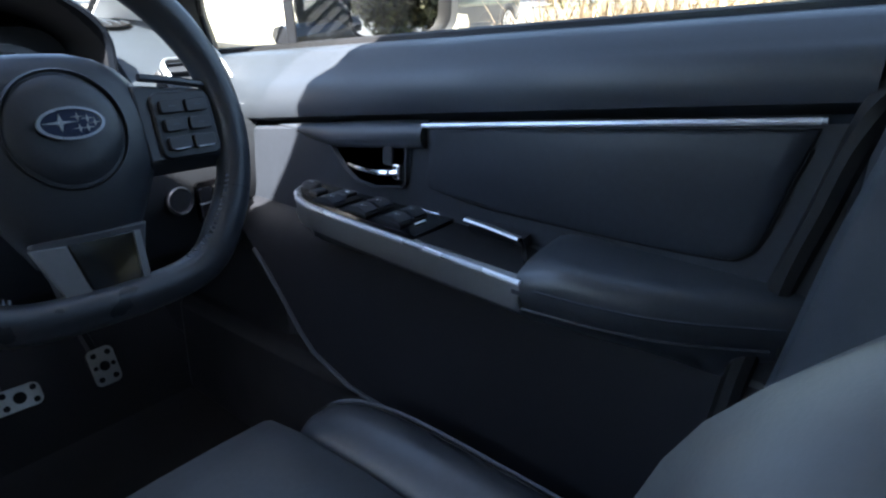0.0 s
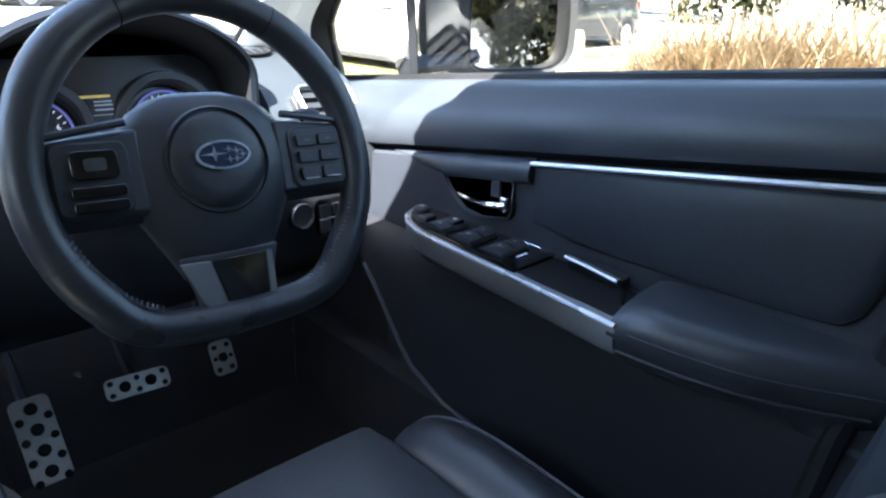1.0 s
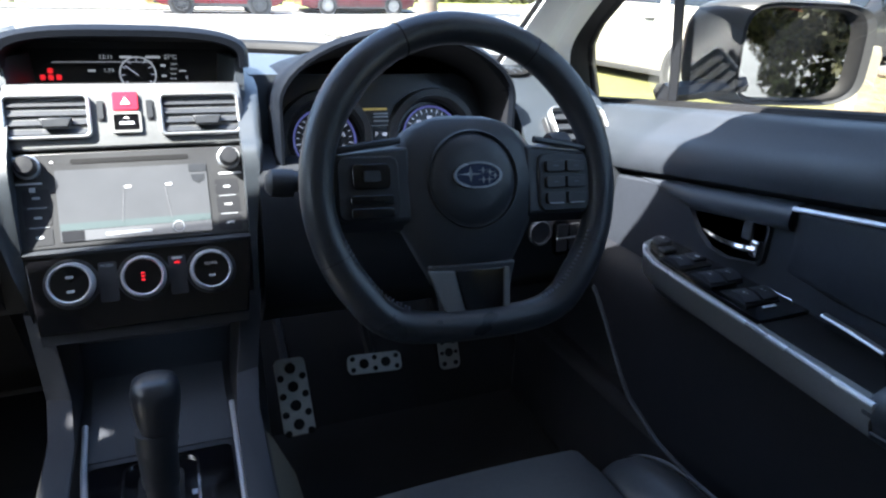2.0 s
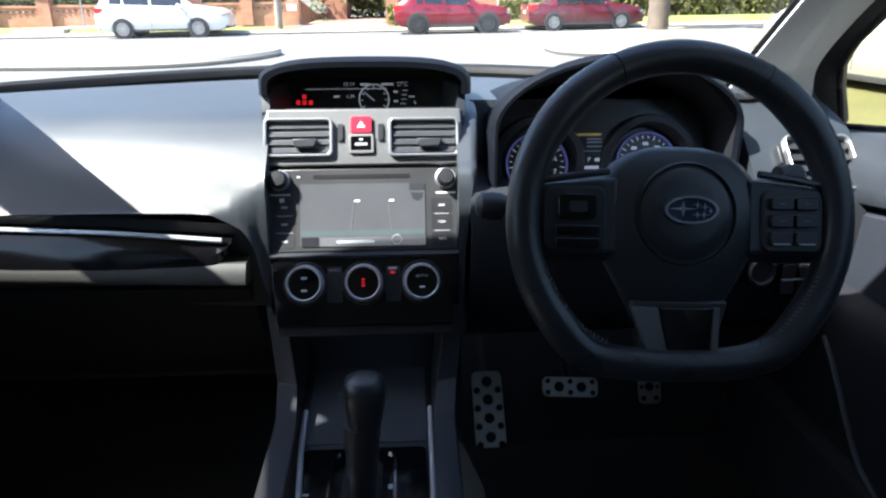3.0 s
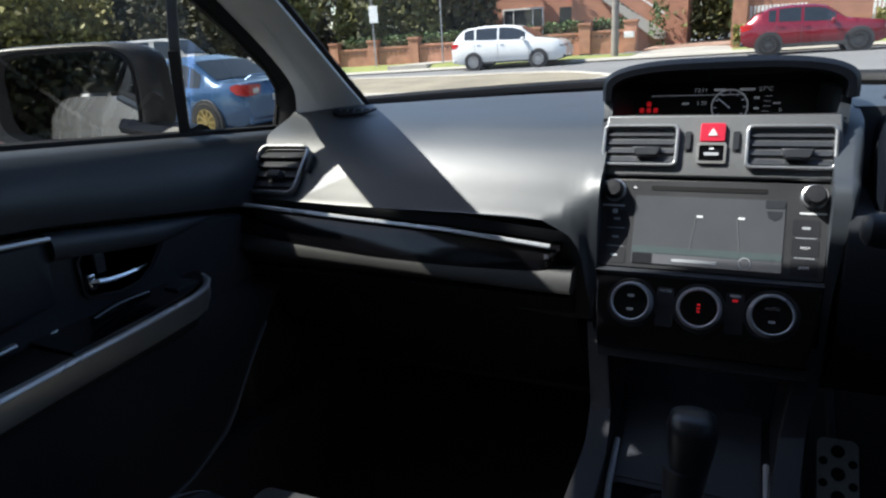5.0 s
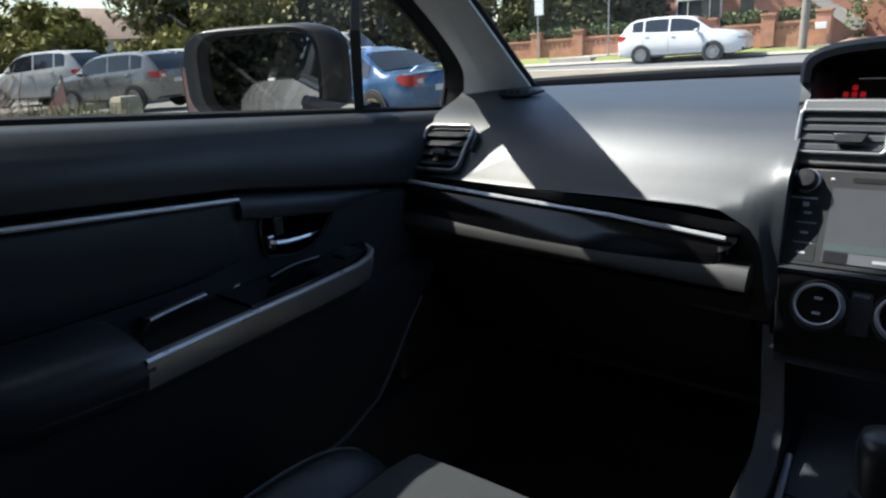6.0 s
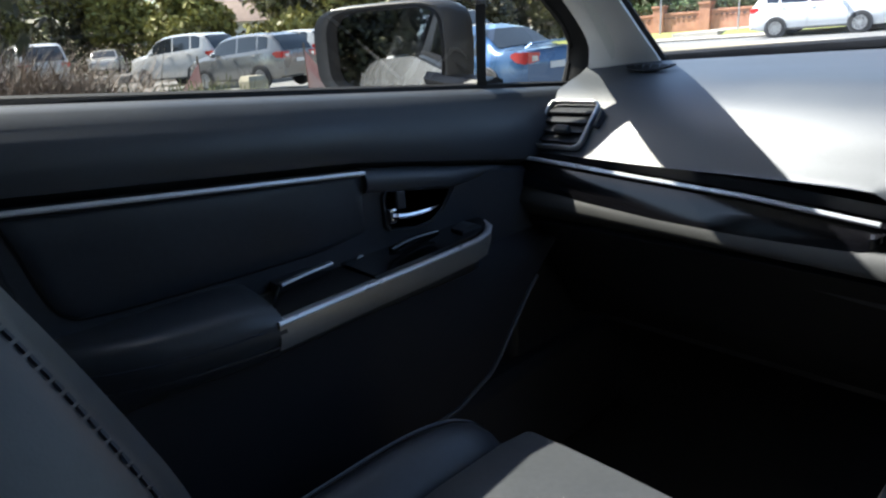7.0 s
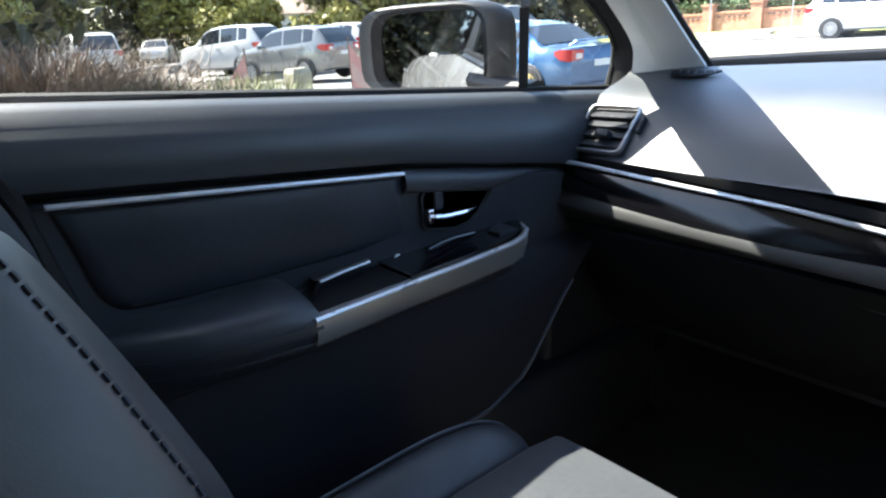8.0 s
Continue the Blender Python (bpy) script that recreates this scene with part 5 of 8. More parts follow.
    part("window_pane", loft([[V(lean_x(z), y, z) for z in np.linspace(bz(y) - 0.01, edge(y), 6)] for y in np.linspace(-0.035, -0.82, 12)], closed=False), M["side_glass"], d, "green-tinted side window glass")
    part("quarter_pane", loft([[V(lean_x(z), y, z) for z in np.linspace(bz(y) - 0.01, max(bz(y), edge(y)), 6)] for y in np.linspace(0.209, -0.02, 10)], closed=False), M["side_glass"], d, "green-tinted fixed quarter glass")
    slant, mid_y = (1.05, [(0.96, -0.034), (1.11, -0.025), (1.22, -0.008)]) if s < 0 else (1.15, [(0.96, -0.027), (1.11, -0.008), (1.22, 0.006)])
    bar = []
    for z in np.linspace(0.945, 1.235, 6):
        x0, x1, y = *((0.792, 0.812) if s < 0 else (lean_x(z) - 0.012, lean_x(z) + 0.010)), lerp(mid_y, z)
        bar.append([V(x, y + (x - 0.80) * slant + h, z) for x, h in ((x0, -0.0115), (x0, 0.0115), (x1, 0.0115), (x1, -0.0115))])
    dv = part("window_divider", loft(bar), M["black"], d, bevel=0.003)
    if s < 0:
        inner = []
        for z in np.linspace(0.945, 1.10, 4):
            x0, x1, y = lean_x(z) - 0.012, lean_x(z) - 0.003, lerp(mid_y, z)
            inner.append([V(x, y + (x - 0.80) * slant + h, z) for x, h in ((x0, -0.0115), (x0, 0.0115), (x1, 0.0115), (x1, -0.0115))])
        part("channel", loft(inner), M["frame_dark"], dv, bevel=0.002)
    # black frame between the quarter glass and the pillar, then along the roof
    band, lip = [], []
    for z, y in QUARTER_Y:
        px, py = lerp(PILLAR_X, z), lerp(PILLAR_Y, z)
        band.append([V(lean_x(z) - 0.004, y, z), V((lean_x(z) + px) / 2 - 0.010, (y + py) / 2 + 0.006, z + 0.010), V(px - 0.001, py + 0.010, z + 0.012), V(px + 0.02, py + 0.045, z + 0.03), V(lean_x(z) + 0.052, y + 0.085, z + 0.024), V(lean_x(z) + 0.048, y + 0.058, z + 0.002), V(lean_x(z) + 0.006, y + 0.006, z)])
        lip.append(V(lean_x(z) - 0.002, y + 0.004, z + 0.002))
    wf = part("window_frame", loft(band), M["frame_dark"], d, "black window frame", smooth=50)
    part("window_seal", sweep(lip, 0.0065, 6), M["rubber"], wf)
    part("roof_frame", sweep(smooth_path([V(lean_x(1.335), -0.262, 1.338), V(lean_x(1.375), -0.45, 1.378), V(lean_x(1.38), -0.83, 1.382)], 4), 0.022, 8), M["black"], d)
    # outer skin
    skin = [[V(0.83, y, bz(y) - 0.012), V(0.862, y, bz(y) - 0.06), V(0.888, y, 0.78), V(0.892, y, 0.62), V(0.872, y, 0.45), V(0.85, y, 0.26), V(0.83, y, 0.26), V(0.825, y, bz(y) - 0.02)] for y in np.linspace(0.34, -0.86, 10)]
    part("outer_skin", loft(skin), M["paint_own"], d, "silver-white painted outer skin", smooth=45)
    # door mirror: the shell runs forward from the glass, wider at its outer end
    half, hgt = (0.098, 0.076) if s > 0 else (0.116, 0.077)
    if s > 0:
        mm = frame_on(V(0.985, -0.078, 1.034), (0.93, -0.37, 0.0), (0, 0.02, 1))
    else:
        mm = frame_on(V(0.984, -0.086, 1.038), (0.875, 0.485, 0.0), (0, 0.022, 1))
    shape = [(half * (abs(math.cos(a)) ** 0.42) * (1 if math.cos(a) > 0 else -1), hgt * (abs(math.sin(a)) ** 0.46) * (1 if math.sin(a) > 0 else -1) * (1.0 - 0.10 * s * math.cos(a) * (math.sin(a) < 0))) for a in (2 * math.pi * k / 32 for k in range(32))]
    ahead = Vector((-0.30, 0.95, 0.0)) if s > 0 else Vector((0.15, 0.60, 0.0))

    def shell(k, o, wide):
        return [mm @ Vector((x * k + s * wide * max(0.0, s * x) / half, y * k, 0)) + ahead * o for x, y in shape]
    rim_w = 0.008 if s > 0 else 0.021
    rows = [shell(0.93, 0.016, 0), shell(0.97, -0.004, 0.004), shell(1.02, -0.010, 0.010), shell(1.05, -0.006, rim_w), shell(1.08, 0.012, rim_w), shell(1.09, 0.045, rim_w), shell(1.02, 0.085, 0.020), shell(0.80, 0.115, 0.01), shell(0.4, 0.132, 0)]
    mir = part("door_mirror", loft(rows), M["mirror_house"], d, "grey door mirror housing", smooth=55)
    part("mirror_bezel", loft([shell(0.90, 0.010, 0), shell(0.925, -0.006, 0), shell(0.975, -0.0065, 0.004), shell(0.985, 0.004, 0.004)], caps=False), M["rubber"], mir, "black bezel round the mirror glass", smooth=55)
    part("mirror_glass", prism([(x * 0.93, y * 0.93) for x, y in shape], 0.002, mm @ Matrix.Translation((0, 0, -0.008))), M["mirror"], mir, "mirror glass")
    stalk = [V(0.80, 0.00, 0.965), V(0.87, -0.01, 0.972), V(0.93, -0.03, 0.985)]
    part("mirror_foot", sweep(stalk, 0.030, 8, flat=0.55), M["black"], mir)


M["paint_own"] = mat("silver_white_paint", (0.44, 0.445, 0.45), 0.25, metal=0.2, vary=0.03, coat=0.8)
M["mirror_house"] = mat("grey_mirror_shell", (0.042, 0.043, 0.045), 0.42, vary=0.05, coat=0.15)
front_door(1)
front_door(-1)


# ---- own car outside: rear doors, bonnet ----
def own_body():
    b = thing("sedan", "silver-white car body around the cabin", "car", (0, -0.6, 0.2))
    for s in (-1, 1):
        rd = [[(s * 0.825, y, 1.03 - 0.03 * k), (s * 0.862, y, 0.98 - 0.03 * k), (s * 0.888, y, 0.80), (s * 0.892, y, 0.62), (s * 0.86, y, 0.28), (s * 0.82, y, 0.28)] for k, y in ((0, -0.87), (0, -1.3), (0, -1.9), (0.5, -2.4), (1.5, -2.75))]
        part("rear_side", loft(rd), M["paint_own"], b, smooth=45)
        win = [[(s * 0.80, y, 1.04), (s * 0.655, y * 0.98, 1.37), (s * 0.65, y * 0.98, 1.37), (s * 0.79, y, 1.04)] for y in (-0.97, -1.4, -1.85)]
        part("rear_pane", loft(win), M["tint"], b, "dark tinted rear side window")
        fw = [[(s * 0.83, y, 0.93 - dz), (s * 0.865, y, 0.88 - dz), (s * 0.895, y, 0.7), (s * 0.89, y, 0.5), (s * 0.80, y, 0.5), (s * 0.78, y, 0.92 - dz)] for y, dz in ((0.36, 0.0), (0.8, 0.03), (1.3, 0.09), (1.65, 0.2))]
        part("front_wing", loft(fw), M["paint_own"], b, smooth=45)
    hoodr = [[(x, 0.80 - 0.45 * x * x, 0.90), (x, 1.2, 0.865 - 0.05 * x * x), (x, 1.6, 0.78 - 0.08 * x * x), (x, 1.78, 0.66), (x, 1.76, 0.62), (x, 1.2, 0.82), (x, 0.80 - 0.45 * x * x, 0.85)] for x in np.linspace(-0.79, 0.79, 9)]
    part("bonnet", loft(hoodr), M["paint_own"], b, smooth=45)
    roof = [[(x, -0.24 - 0.42 * x * x, 1.435 - 0.1 * x * x), (x, -0.6, 1.475 - 0.12 * x * x), (x, -1.4, 1.46 - 0.12 * x * x), (x, -2.15, 1.36 - 0.12 * x * x), (x, -2.15, 1.34 - 0.12 * x * x), (x, -0.6, 1.455 - 0.12 * x * x)] for x in np.linspace(-0.62, 0.62, 9)]
    part("roof", loft(roof), M["paint_own"], b, smooth=45)
    # unseen strips along the roof sides, added to keep sun off the console tray
    for s in (-1, 1):
        part("roof_edge", sweep(smooth_path([(s * 0.655, -0.30, 1.395), (s * 0.675, -0.6, 1.412), (s * 0.672, -1.4, 1.405), (s * 0.63, -2.12, 1.31)], 5), 0.036, 8), M["paint_own"], b)
    boot = [[(x, -2.42, 1.02), (x, -2.85, 1.0), (x, -2.95, 0.6), (x, -2.85, 0.3), (x, -2.42, 0.3)] for x in np.linspace(-0.82, 0.82, 5)]
    part("boot", loft(boot), M["paint_own"], b, bevel=0.03)
    rw = [[(x, -2.14, 1.35), (x, -2.5, 1.03), (x, -2.5, 1.02), (x, -2.14, 1.34)] for x in (-0.58, 0, 0.58)]
    part("rear_window", loft(rw), M["tint"], b, "dark rear window")
    # bumpers, lamps and wheels
    fb = [[(x, 1.62 - 0.10 * (x / 0.85) ** 2, 0.66), (x, 1.84 - 0.22 * (x / 0.85) ** 2, 0.62), (x, 1.88 - 0.24 * (x / 0.85) ** 2, 0.45), (x, 1.80 - 0.22 * (x / 0.85) ** 2, 0.18), (x, 1.60, 0.16), (x, 1.50, 0.5)] for x in np.linspace(-0.86, 0.86, 13)]
    part("front_bumper", loft(fb), M["paint_own"], b, smooth=45)
    part("grille", box((0.9, 0.03, 0.12), (0, 1.875, 0.44)), M["black"], b, bevel=0.01)
    for s in (-1, 1):
        part("head_lamp", loft([[(s * a, y, 0.66 + dz), (s * (a + 0.13), y - 0.09, 0.66 + dz), (s * (a + 0.13), y - 0.14, 0.57 + dz), (s * a, y - 0.03, 0.58 + dz)] for a, y, dz in ((0.50, 1.80, 0.0), (0.60, 1.74, 0.01), (0.70, 1.62, 0.03))]), M["chrome"], b)
        part("tail_lamp", box((0.30, 0.06, 0.16), (s * 0.66, -2.91, 0.84)), M["own_lamp"], b, bevel=0.02)
        for y in (1.02, -1.63):
            m = frame_on((s * 0.66, y, 0.255), (0, s, 0), (0, 0, 1))
            w = part("wheel", lathe([(0.20, 0.03), (0.30, 0.03), (0.315, 0.06), (0.315, 0.19), (0.30, 0.22), (0.215, 0.225), (0.20, 0.21)], m, 32), M["rubber"], b, "black tyre")
            hub = lathe([(0.212, 0.18), (0.21, 0.215), (0.19, 0.215), (0.185, 0.18)], m, 32)
            for k in range(5):
                prism([(0.03, -0.026), (0.19, -0.018), (0.19, 0.018), (0.03, 0.026)], 0.02, m @ Matrix.Rotation(2 * math.pi * k / 5, 4, "Z") @ Matrix.Translation((0, 0, 0.19)), bm=hub)
            part("rim", hub, M["silver"], w, "alloy rim")


M["own_lamp"] = mat("red_tail_lens", (0.40, 0.015, 0.02), 0.15, vary=0.08, coat=0.8)
M["tint"] = glass("dark_tinted_glass", (0.34, 0.35, 0.34))
own_body()


# ---- seats ----
BACK_W = [(0, 0.245), (0.35, 0.262), (0.6, 0.245), (0.8, 0.20), (0.93, 0.15), (1.0, 0.10)]


DRIVER_BOLSTER = [(0, 0.05), (0.4, 0.075), (0.56, 0.088), (0.655, 0.0915), (0.67, 0.093), (0.682, 0.0915), (0.695, 0.088), (0.704, 0.0835), (0.712, 0.079), (0.718, 0.074), (0.74, 0.055), (0.78, 0.015), (1, 0)]
PASSENGER_BOLSTER = [(0, 0.05), (0.4, 0.08), (0.56, 0.100), (0.62, 0.106), (0.655, 0.104), (0.68, 0.1025), (0.71, 0.100), (0.74, 0.0965), (0.77, 0.094), (0.80, 0.07), (0.86, 0.02), (1, 0)]


def bolster_depth(hold, t):
    return sum(lerp(hold, t + q) for q in (-0.016, -0.008, 0, 0.008, 0.016)) / 5


def front_seat(cx, raised, hold, stitched, lift=None):
    """raised: how much higher the backrest stands; hold: the depth of its bolsters along its height; lift: a point and a share by which the cushion is drawn towards it, higher and nearer the tunnel."""
    s = thing("front_seat", "dark leather sports seat with raised bolsters and piped edges", "car seat", (cx, -0.6, 0.25), "front seats")
    # centre panel with a crisp front corner, its leather lightened for the sun patch
    rings = []
    for y, w, z in ((-0.262, 0.150, 0.40), (-0.248, 0.153, 0.47), (-0.243, 0.155, 0.503), (-0.250, 0.156, 0.512), (-0.30, 0.157, 0.518), (-0.42, 0.160, 0.514), (-0.58, 0.163, 0.498), (-0.72, 0.166, 0.480), (-0.86, 0.170, 0.465)):
        rings.append([(cx - w - 0.006, y, z - 0.12), (cx - w, y, z - 0.006), (cx - w + 0.012, y, z), (cx - w * 0.5, y, z + 0.003), (cx, y, z + 0.004), (cx + w * 0.5, y, z + 0.003), (cx + w - 0.012, y, z), (cx + w, y, z - 0.006), (cx + w + 0.006, y, z - 0.12)])
    part("cushion", loft(rings), M["seat_panel_lit"], s, "dark leather seat cushion", smooth=32)
    for q in (-1, 1):
        rings, pipe = [], []
        for y, xi, xo, z, up in ((-0.278, 0.168, 0.200, 0.478, 0.010), (-0.288, 0.164, 0.222, 0.492, 0.020), (-0.305, 0.162, 0.240, 0.500, 0.026), (-0.345, 0.162, 0.254, 0.504, 0.032), (-0.42, 0.163, 0.262, 0.503, 0.036), (-0.55, 0.165, 0.266, 0.492, 0.040), (-0.70, 0.168, 0.268, 0.476, 0.048), (-0.86, 0.170, 0.268, 0.46, 0.055)):
            m = (xi + xo) / 2
            rings.append([(cx + q * xx, y, zz) for xx, zz in ((xi - 0.012, z - 0.10), (xi, z - 0.004), (xi + 0.010, z + up * 0.35), (m - 0.008, z + up * 0.82), (m + 0.012, z + up), (xo - 0.014, z + up * 0.82), (xo, z + up * 0.2), (xo + 0.004, z - 0.04), (xo - 0.004, z - 0.11))])
            pipe.append((cx + q * (xo - 0.017), y - 0.002, z + up * 0.90 + 0.001))
        bol = part("bolster", loft(rings), M["leather"], s, "raised leather side bolster", smooth=60)
        part("piping", sweep(smooth_path(pipe, 4), 0.0022, 6), M["stitch"], bol, "fine grey piping")
        part("seam", sweep(smooth_path([(a - q * 0.007, b, c + 0.001) for a, b, c in pipe], 4), 0.0014, 5), M["rubber"], bol)
    part("base", box((0.46, 0.52, 0.16), (cx, -0.58, 0.33)), M["black"], s, bevel=0.02)
    if lift:
        pull = Matrix.Translation(lift[0]) @ Matrix.Scale(1 - lift[1], 4) @ Matrix.Translation(-Vector(lift[0]))
        for ob in list(s.children) + [c for o in s.children for c in o.children]:
            ob.data.transform(pull)
        part("rail", box((0.30, 0.5, 0.06), (cx + 0.03, -0.58, 0.25)), M["rubber"], s)
    # reclined back with side bolsters
    rings = []
    for k in range(81):
        t = k / 80
        z = 0.50 + 0.66 * t + raised * min(1, t * 2)
        yc = -0.80 - 0.19 * t
        w, bol = lerp(BACK_W, t), bolster_depth(hold, t)
        thick = lerp([(0, 0.12), (0.8, 0.11), (0.95, 0.09), (1, 0.05)], t)
        ring = []
        for x, f in ((-1.0, -0.25), (-0.985, 0.45), (-0.93, 0.86), (-0.84, 1.0), (-0.74, 0.90), (-0.66, 0.60), (-0.56, 0.22), (-0.3, 0.03), (0, 0.0), (0.3, 0.03), (0.56, 0.22), (0.66, 0.60), (0.74, 0.90), (0.84, 1.0), (0.93, 0.86), (0.985, 0.45), (1.0, -0.25)):
            ring.append((cx + x * w, yc + bol * f, z))
        ring += [(cx + w * 0.96, yc - thick * 0.7, z), (cx + w * 0.6, yc - thick, z), (cx - w * 0.6, yc - thick, z), (cx - w * 0.96, yc - thick * 0.7, z)]
        rings.append(ring)
    back = part("backrest", loft(rings), M["leather"], s, "dark leather backrest with deep bolsters", smooth=60)
    for q in (-1, 1):
        pts, st = [], bmesh.new()
        for k in range(0, 70):
            t = k / 80
            w, bol = lerp(BACK_W, t), bolster_depth(hold, t)
            pts.append((cx + q * 0.888 * w, -0.80 - 0.19 * t + bol * 0.925, 0.50 + 0.66 * t + raised * min(1, t * 2)))
        fine = smooth_path(pts, 2)
        for a, b2 in zip(fine, fine[1:] if stitched else []):
            box((0.0014, 0.0010, 0.0034), a + Vector((q * 0.0006, 0.0002, 0)), (b2 - a).to_track_quat("Z", "Y").to_matrix(), bm=st)
        if stitched:
            part("stitching", st, M["thread_dark"], back, "dark stitches")["kind"] = "stuff"
        else:
            st.free()


front_seat(0.385, 0.022, DRIVER_BOLSTER, False)
front_seat(-0.385, 0.022, PASSENGER_BOLSTER, True, ((0.01, -0.862, 1.068), 0.095))


# ---- centre console ----
def centre_console():
    c = thing("centre_console", "dark centre console with silver side strips and a gear lever", "centre console", (0, -0.4, 0.25))
    rings = []
    for y, w, z in ((0.10, 0.150, 0.60), (0.02, 0.132, 0.575), (-0.05, 0.118, 0.556), (-0.20, 0.110, 0.548), (-0.45, 0.108, 0.545), (-0.62, 0.108, 0.55), (-1.15, 0.108, 0.55)):
        rings.append([(-w - 0.01, y, 0.24), (-w, y, z - 0.03), (-w + 0.006, y, z - 0.008), (-w + 0.02, y, z), (w - 0.02, y, z), (w - 0.006, y, z - 0.008), (w, y, z - 0.03), (w + 0.01, y, 0.24)])
    part("body", loft(rings), M["black"], c, smooth=50)
    for s in (-1, 1):
        # side lining coloured as if sunlit, begun where the lit patch begins
        skirt = []
        for y, w, z, out in ((-0.075, 0.117, 0.555, 0.060), (-0.20, 0.110, 0.548, 0.060), (-0.255, 0.109, 0.546, 0.030), (-0.29, 0.108, 0.545, 0.004), (-0.60, 0.108, 0.55, 0.004)):
            skirt.append([(s * (w + 0.010 + out), y, 0.25), (s * (w + 0.004 + out), y, 0.38), (s * (w + 0.003 + out * 0.85), y, 0.43), (s * (w + 0.004 + out * 0.35), y, z - 0.055), (s * (w + 0.004), y, z - 0.018), (s * (w - 0.004), y, z - 0.014), (s * (w - 0.012), y, 0.25)])
        part("side_lining", loft(skirt), M["console_sunlit"], c, "padded side lining, paled to look sunlit", smooth=60)
        # uprights that carry the stack down to the tunnel
        leg = [[(s * a, y, z), (s * (a + 0.030), y + 0.01, z), (s * (a + 0.034), y + 0.12, z), (s * a, y + 0.12, z)] for a, y, z in ((0.118, 0.000, 0.70), (0.112, -0.018, 0.655), (0.102, -0.048, 0.600), (0.094, -0.12, 0.580), (0.092, -0.26, 0.574), (0.090, -0.45, 0.572))]
        part("upright", loft(leg), M["black"], c, smooth=60, bevel=0.004)
        part("silver_strip", sweep([(s * 0.0912, -0.055, 0.5600), (s * (0.0850 if s < 0 else 0.0905), -0.15, 0.5590), (s * (0.0730 if s < 0 else 0.0890), -0.26, 0.5580), (s * (0.068 if s < 0 else 0.087), -0.45, 0.5570)], 0.0040, 8), M["strip"], c, "satin silver strip")
    part("front_tray", loft([[(-0.085, y, z), (0.085, y, z), (0.085, y, z - 0.01), (-0.085, y, z - 0.01)] for y, z in ((0.02, 0.585), (-0.05, 0.560), (-0.125, 0.5535))]), M["hard"], c, "dark grey panel ahead of the lever")
    part("gear_plate", prism(rounded(0.166, 0.30, 0.01), 0.004, Matrix.Translation((0, -0.285, 0.549))), M["gloss"], c, bevel=0.001)
    gate = part("gate_frame", ring_plate(rounded(0.086, 0.20, 0.016), rounded(0.080, 0.194, 0.013), 0.004, Matrix.Translation((0, -0.245, 0.5525))), M["chrome"], c, "thin chrome gate frame")
    part("gate_slot", prism(rounded(0.050, 0.17, 0.012), 0.003, Matrix.Translation((0, -0.250, 0.5525))), M["rubber"], gate)
    for k in range(4):
        part("marking", box((0.006, 0.008, 0.0006), (0.036, -0.215 - 0.026 * k, 0.5535)), M["grey_ink"], gate)
        part("marking", box((0.010, 0.004, 0.0006), (-0.070, -0.225 - 0.030 * k, 0.5535)), M["grey_ink"], gate)
    lever = part("gear_lever", lathe([(0.0165, -0.02), (0.0170, 0.030), (0.0195, 0.036), (0.0200, 0.060), (0.0215, 0.085), (0.0205, 0.10)], Matrix.Translation((0.004, -0.235, 0.555)) @ Matrix.Rotation(radians(-6), 4, "X"), 24), M["hard"], c, "gear lever")
    mm = Matrix.Translation((0.009, -0.222, 0.640)) @ Matrix.Rotation(radians(-8), 4, "X") @ Matrix.Diagonal((0.92, 0.92, 0.80, 1))
    rows = [[mm @ Vector((r * (abs(math.cos(a)) ** 0.8) * (1 if math.cos(a) > 0 else -1), r * 1.12 * (abs(math.sin(a)) ** 0.8) * (1 if math.sin(a) > 0 else -1), h)) for a in (2 * math.pi * k / 20 for k in range(20))] for r, h in ((0.0185, 0.0), (0.0205, 0.012), (0.0240, 0.034), (0.0270, 0.056), (0.0275, 0.072), (0.0245, 0.086), (0.015, 0.092), (0.003, 0.093))]
    part("knob", loft(rows), M["leather_wheel"], lever, "dark leather lever knob", smooth=60)
    part("collar", lathe([(0.0195, -0.004), (0.0205, 0.0), (0.0195, 0.004)], mm, 20, hollow=True), M["silver_dull"], lever, "silver collar")


centre_console()


# ---- pedals ----
def pedal(name, label, c, right, up, w, h, holes):
    p = thing(name, label, "pedal", c, "pedals")
    m = frame_on(c, right, up)
    part("pad", prism(rounded(w, h, 0.012), 0.006, m @ Matrix.Translation((0, 0, -0.008))), M["rubber"], p)
    plate = prism(rounded(w, h, 0.012), 0.0025, m)
    part("face_plate", plate, M["alu"], p, "drilled aluminium face", bevel=0.0008)
    for u, v, r in holes:
        part("rubber_stud", lathe([(r, 0.002), (r, 0.0045), (r * 0.75, 0.0052), (0.0003, 0.0052)], m @ Matrix.Translation((u, v, 0)), 14), M["rubber"], p)
    part("arm", sweep([m @ Vector((0, 0, -0.012)), m @ Vector((0, h * 0.5 + 0.05, -0.05)), m @ Vector((0, h * 0.5 + 0.22, -0.09))], 0.010, 6), M["black"], p)


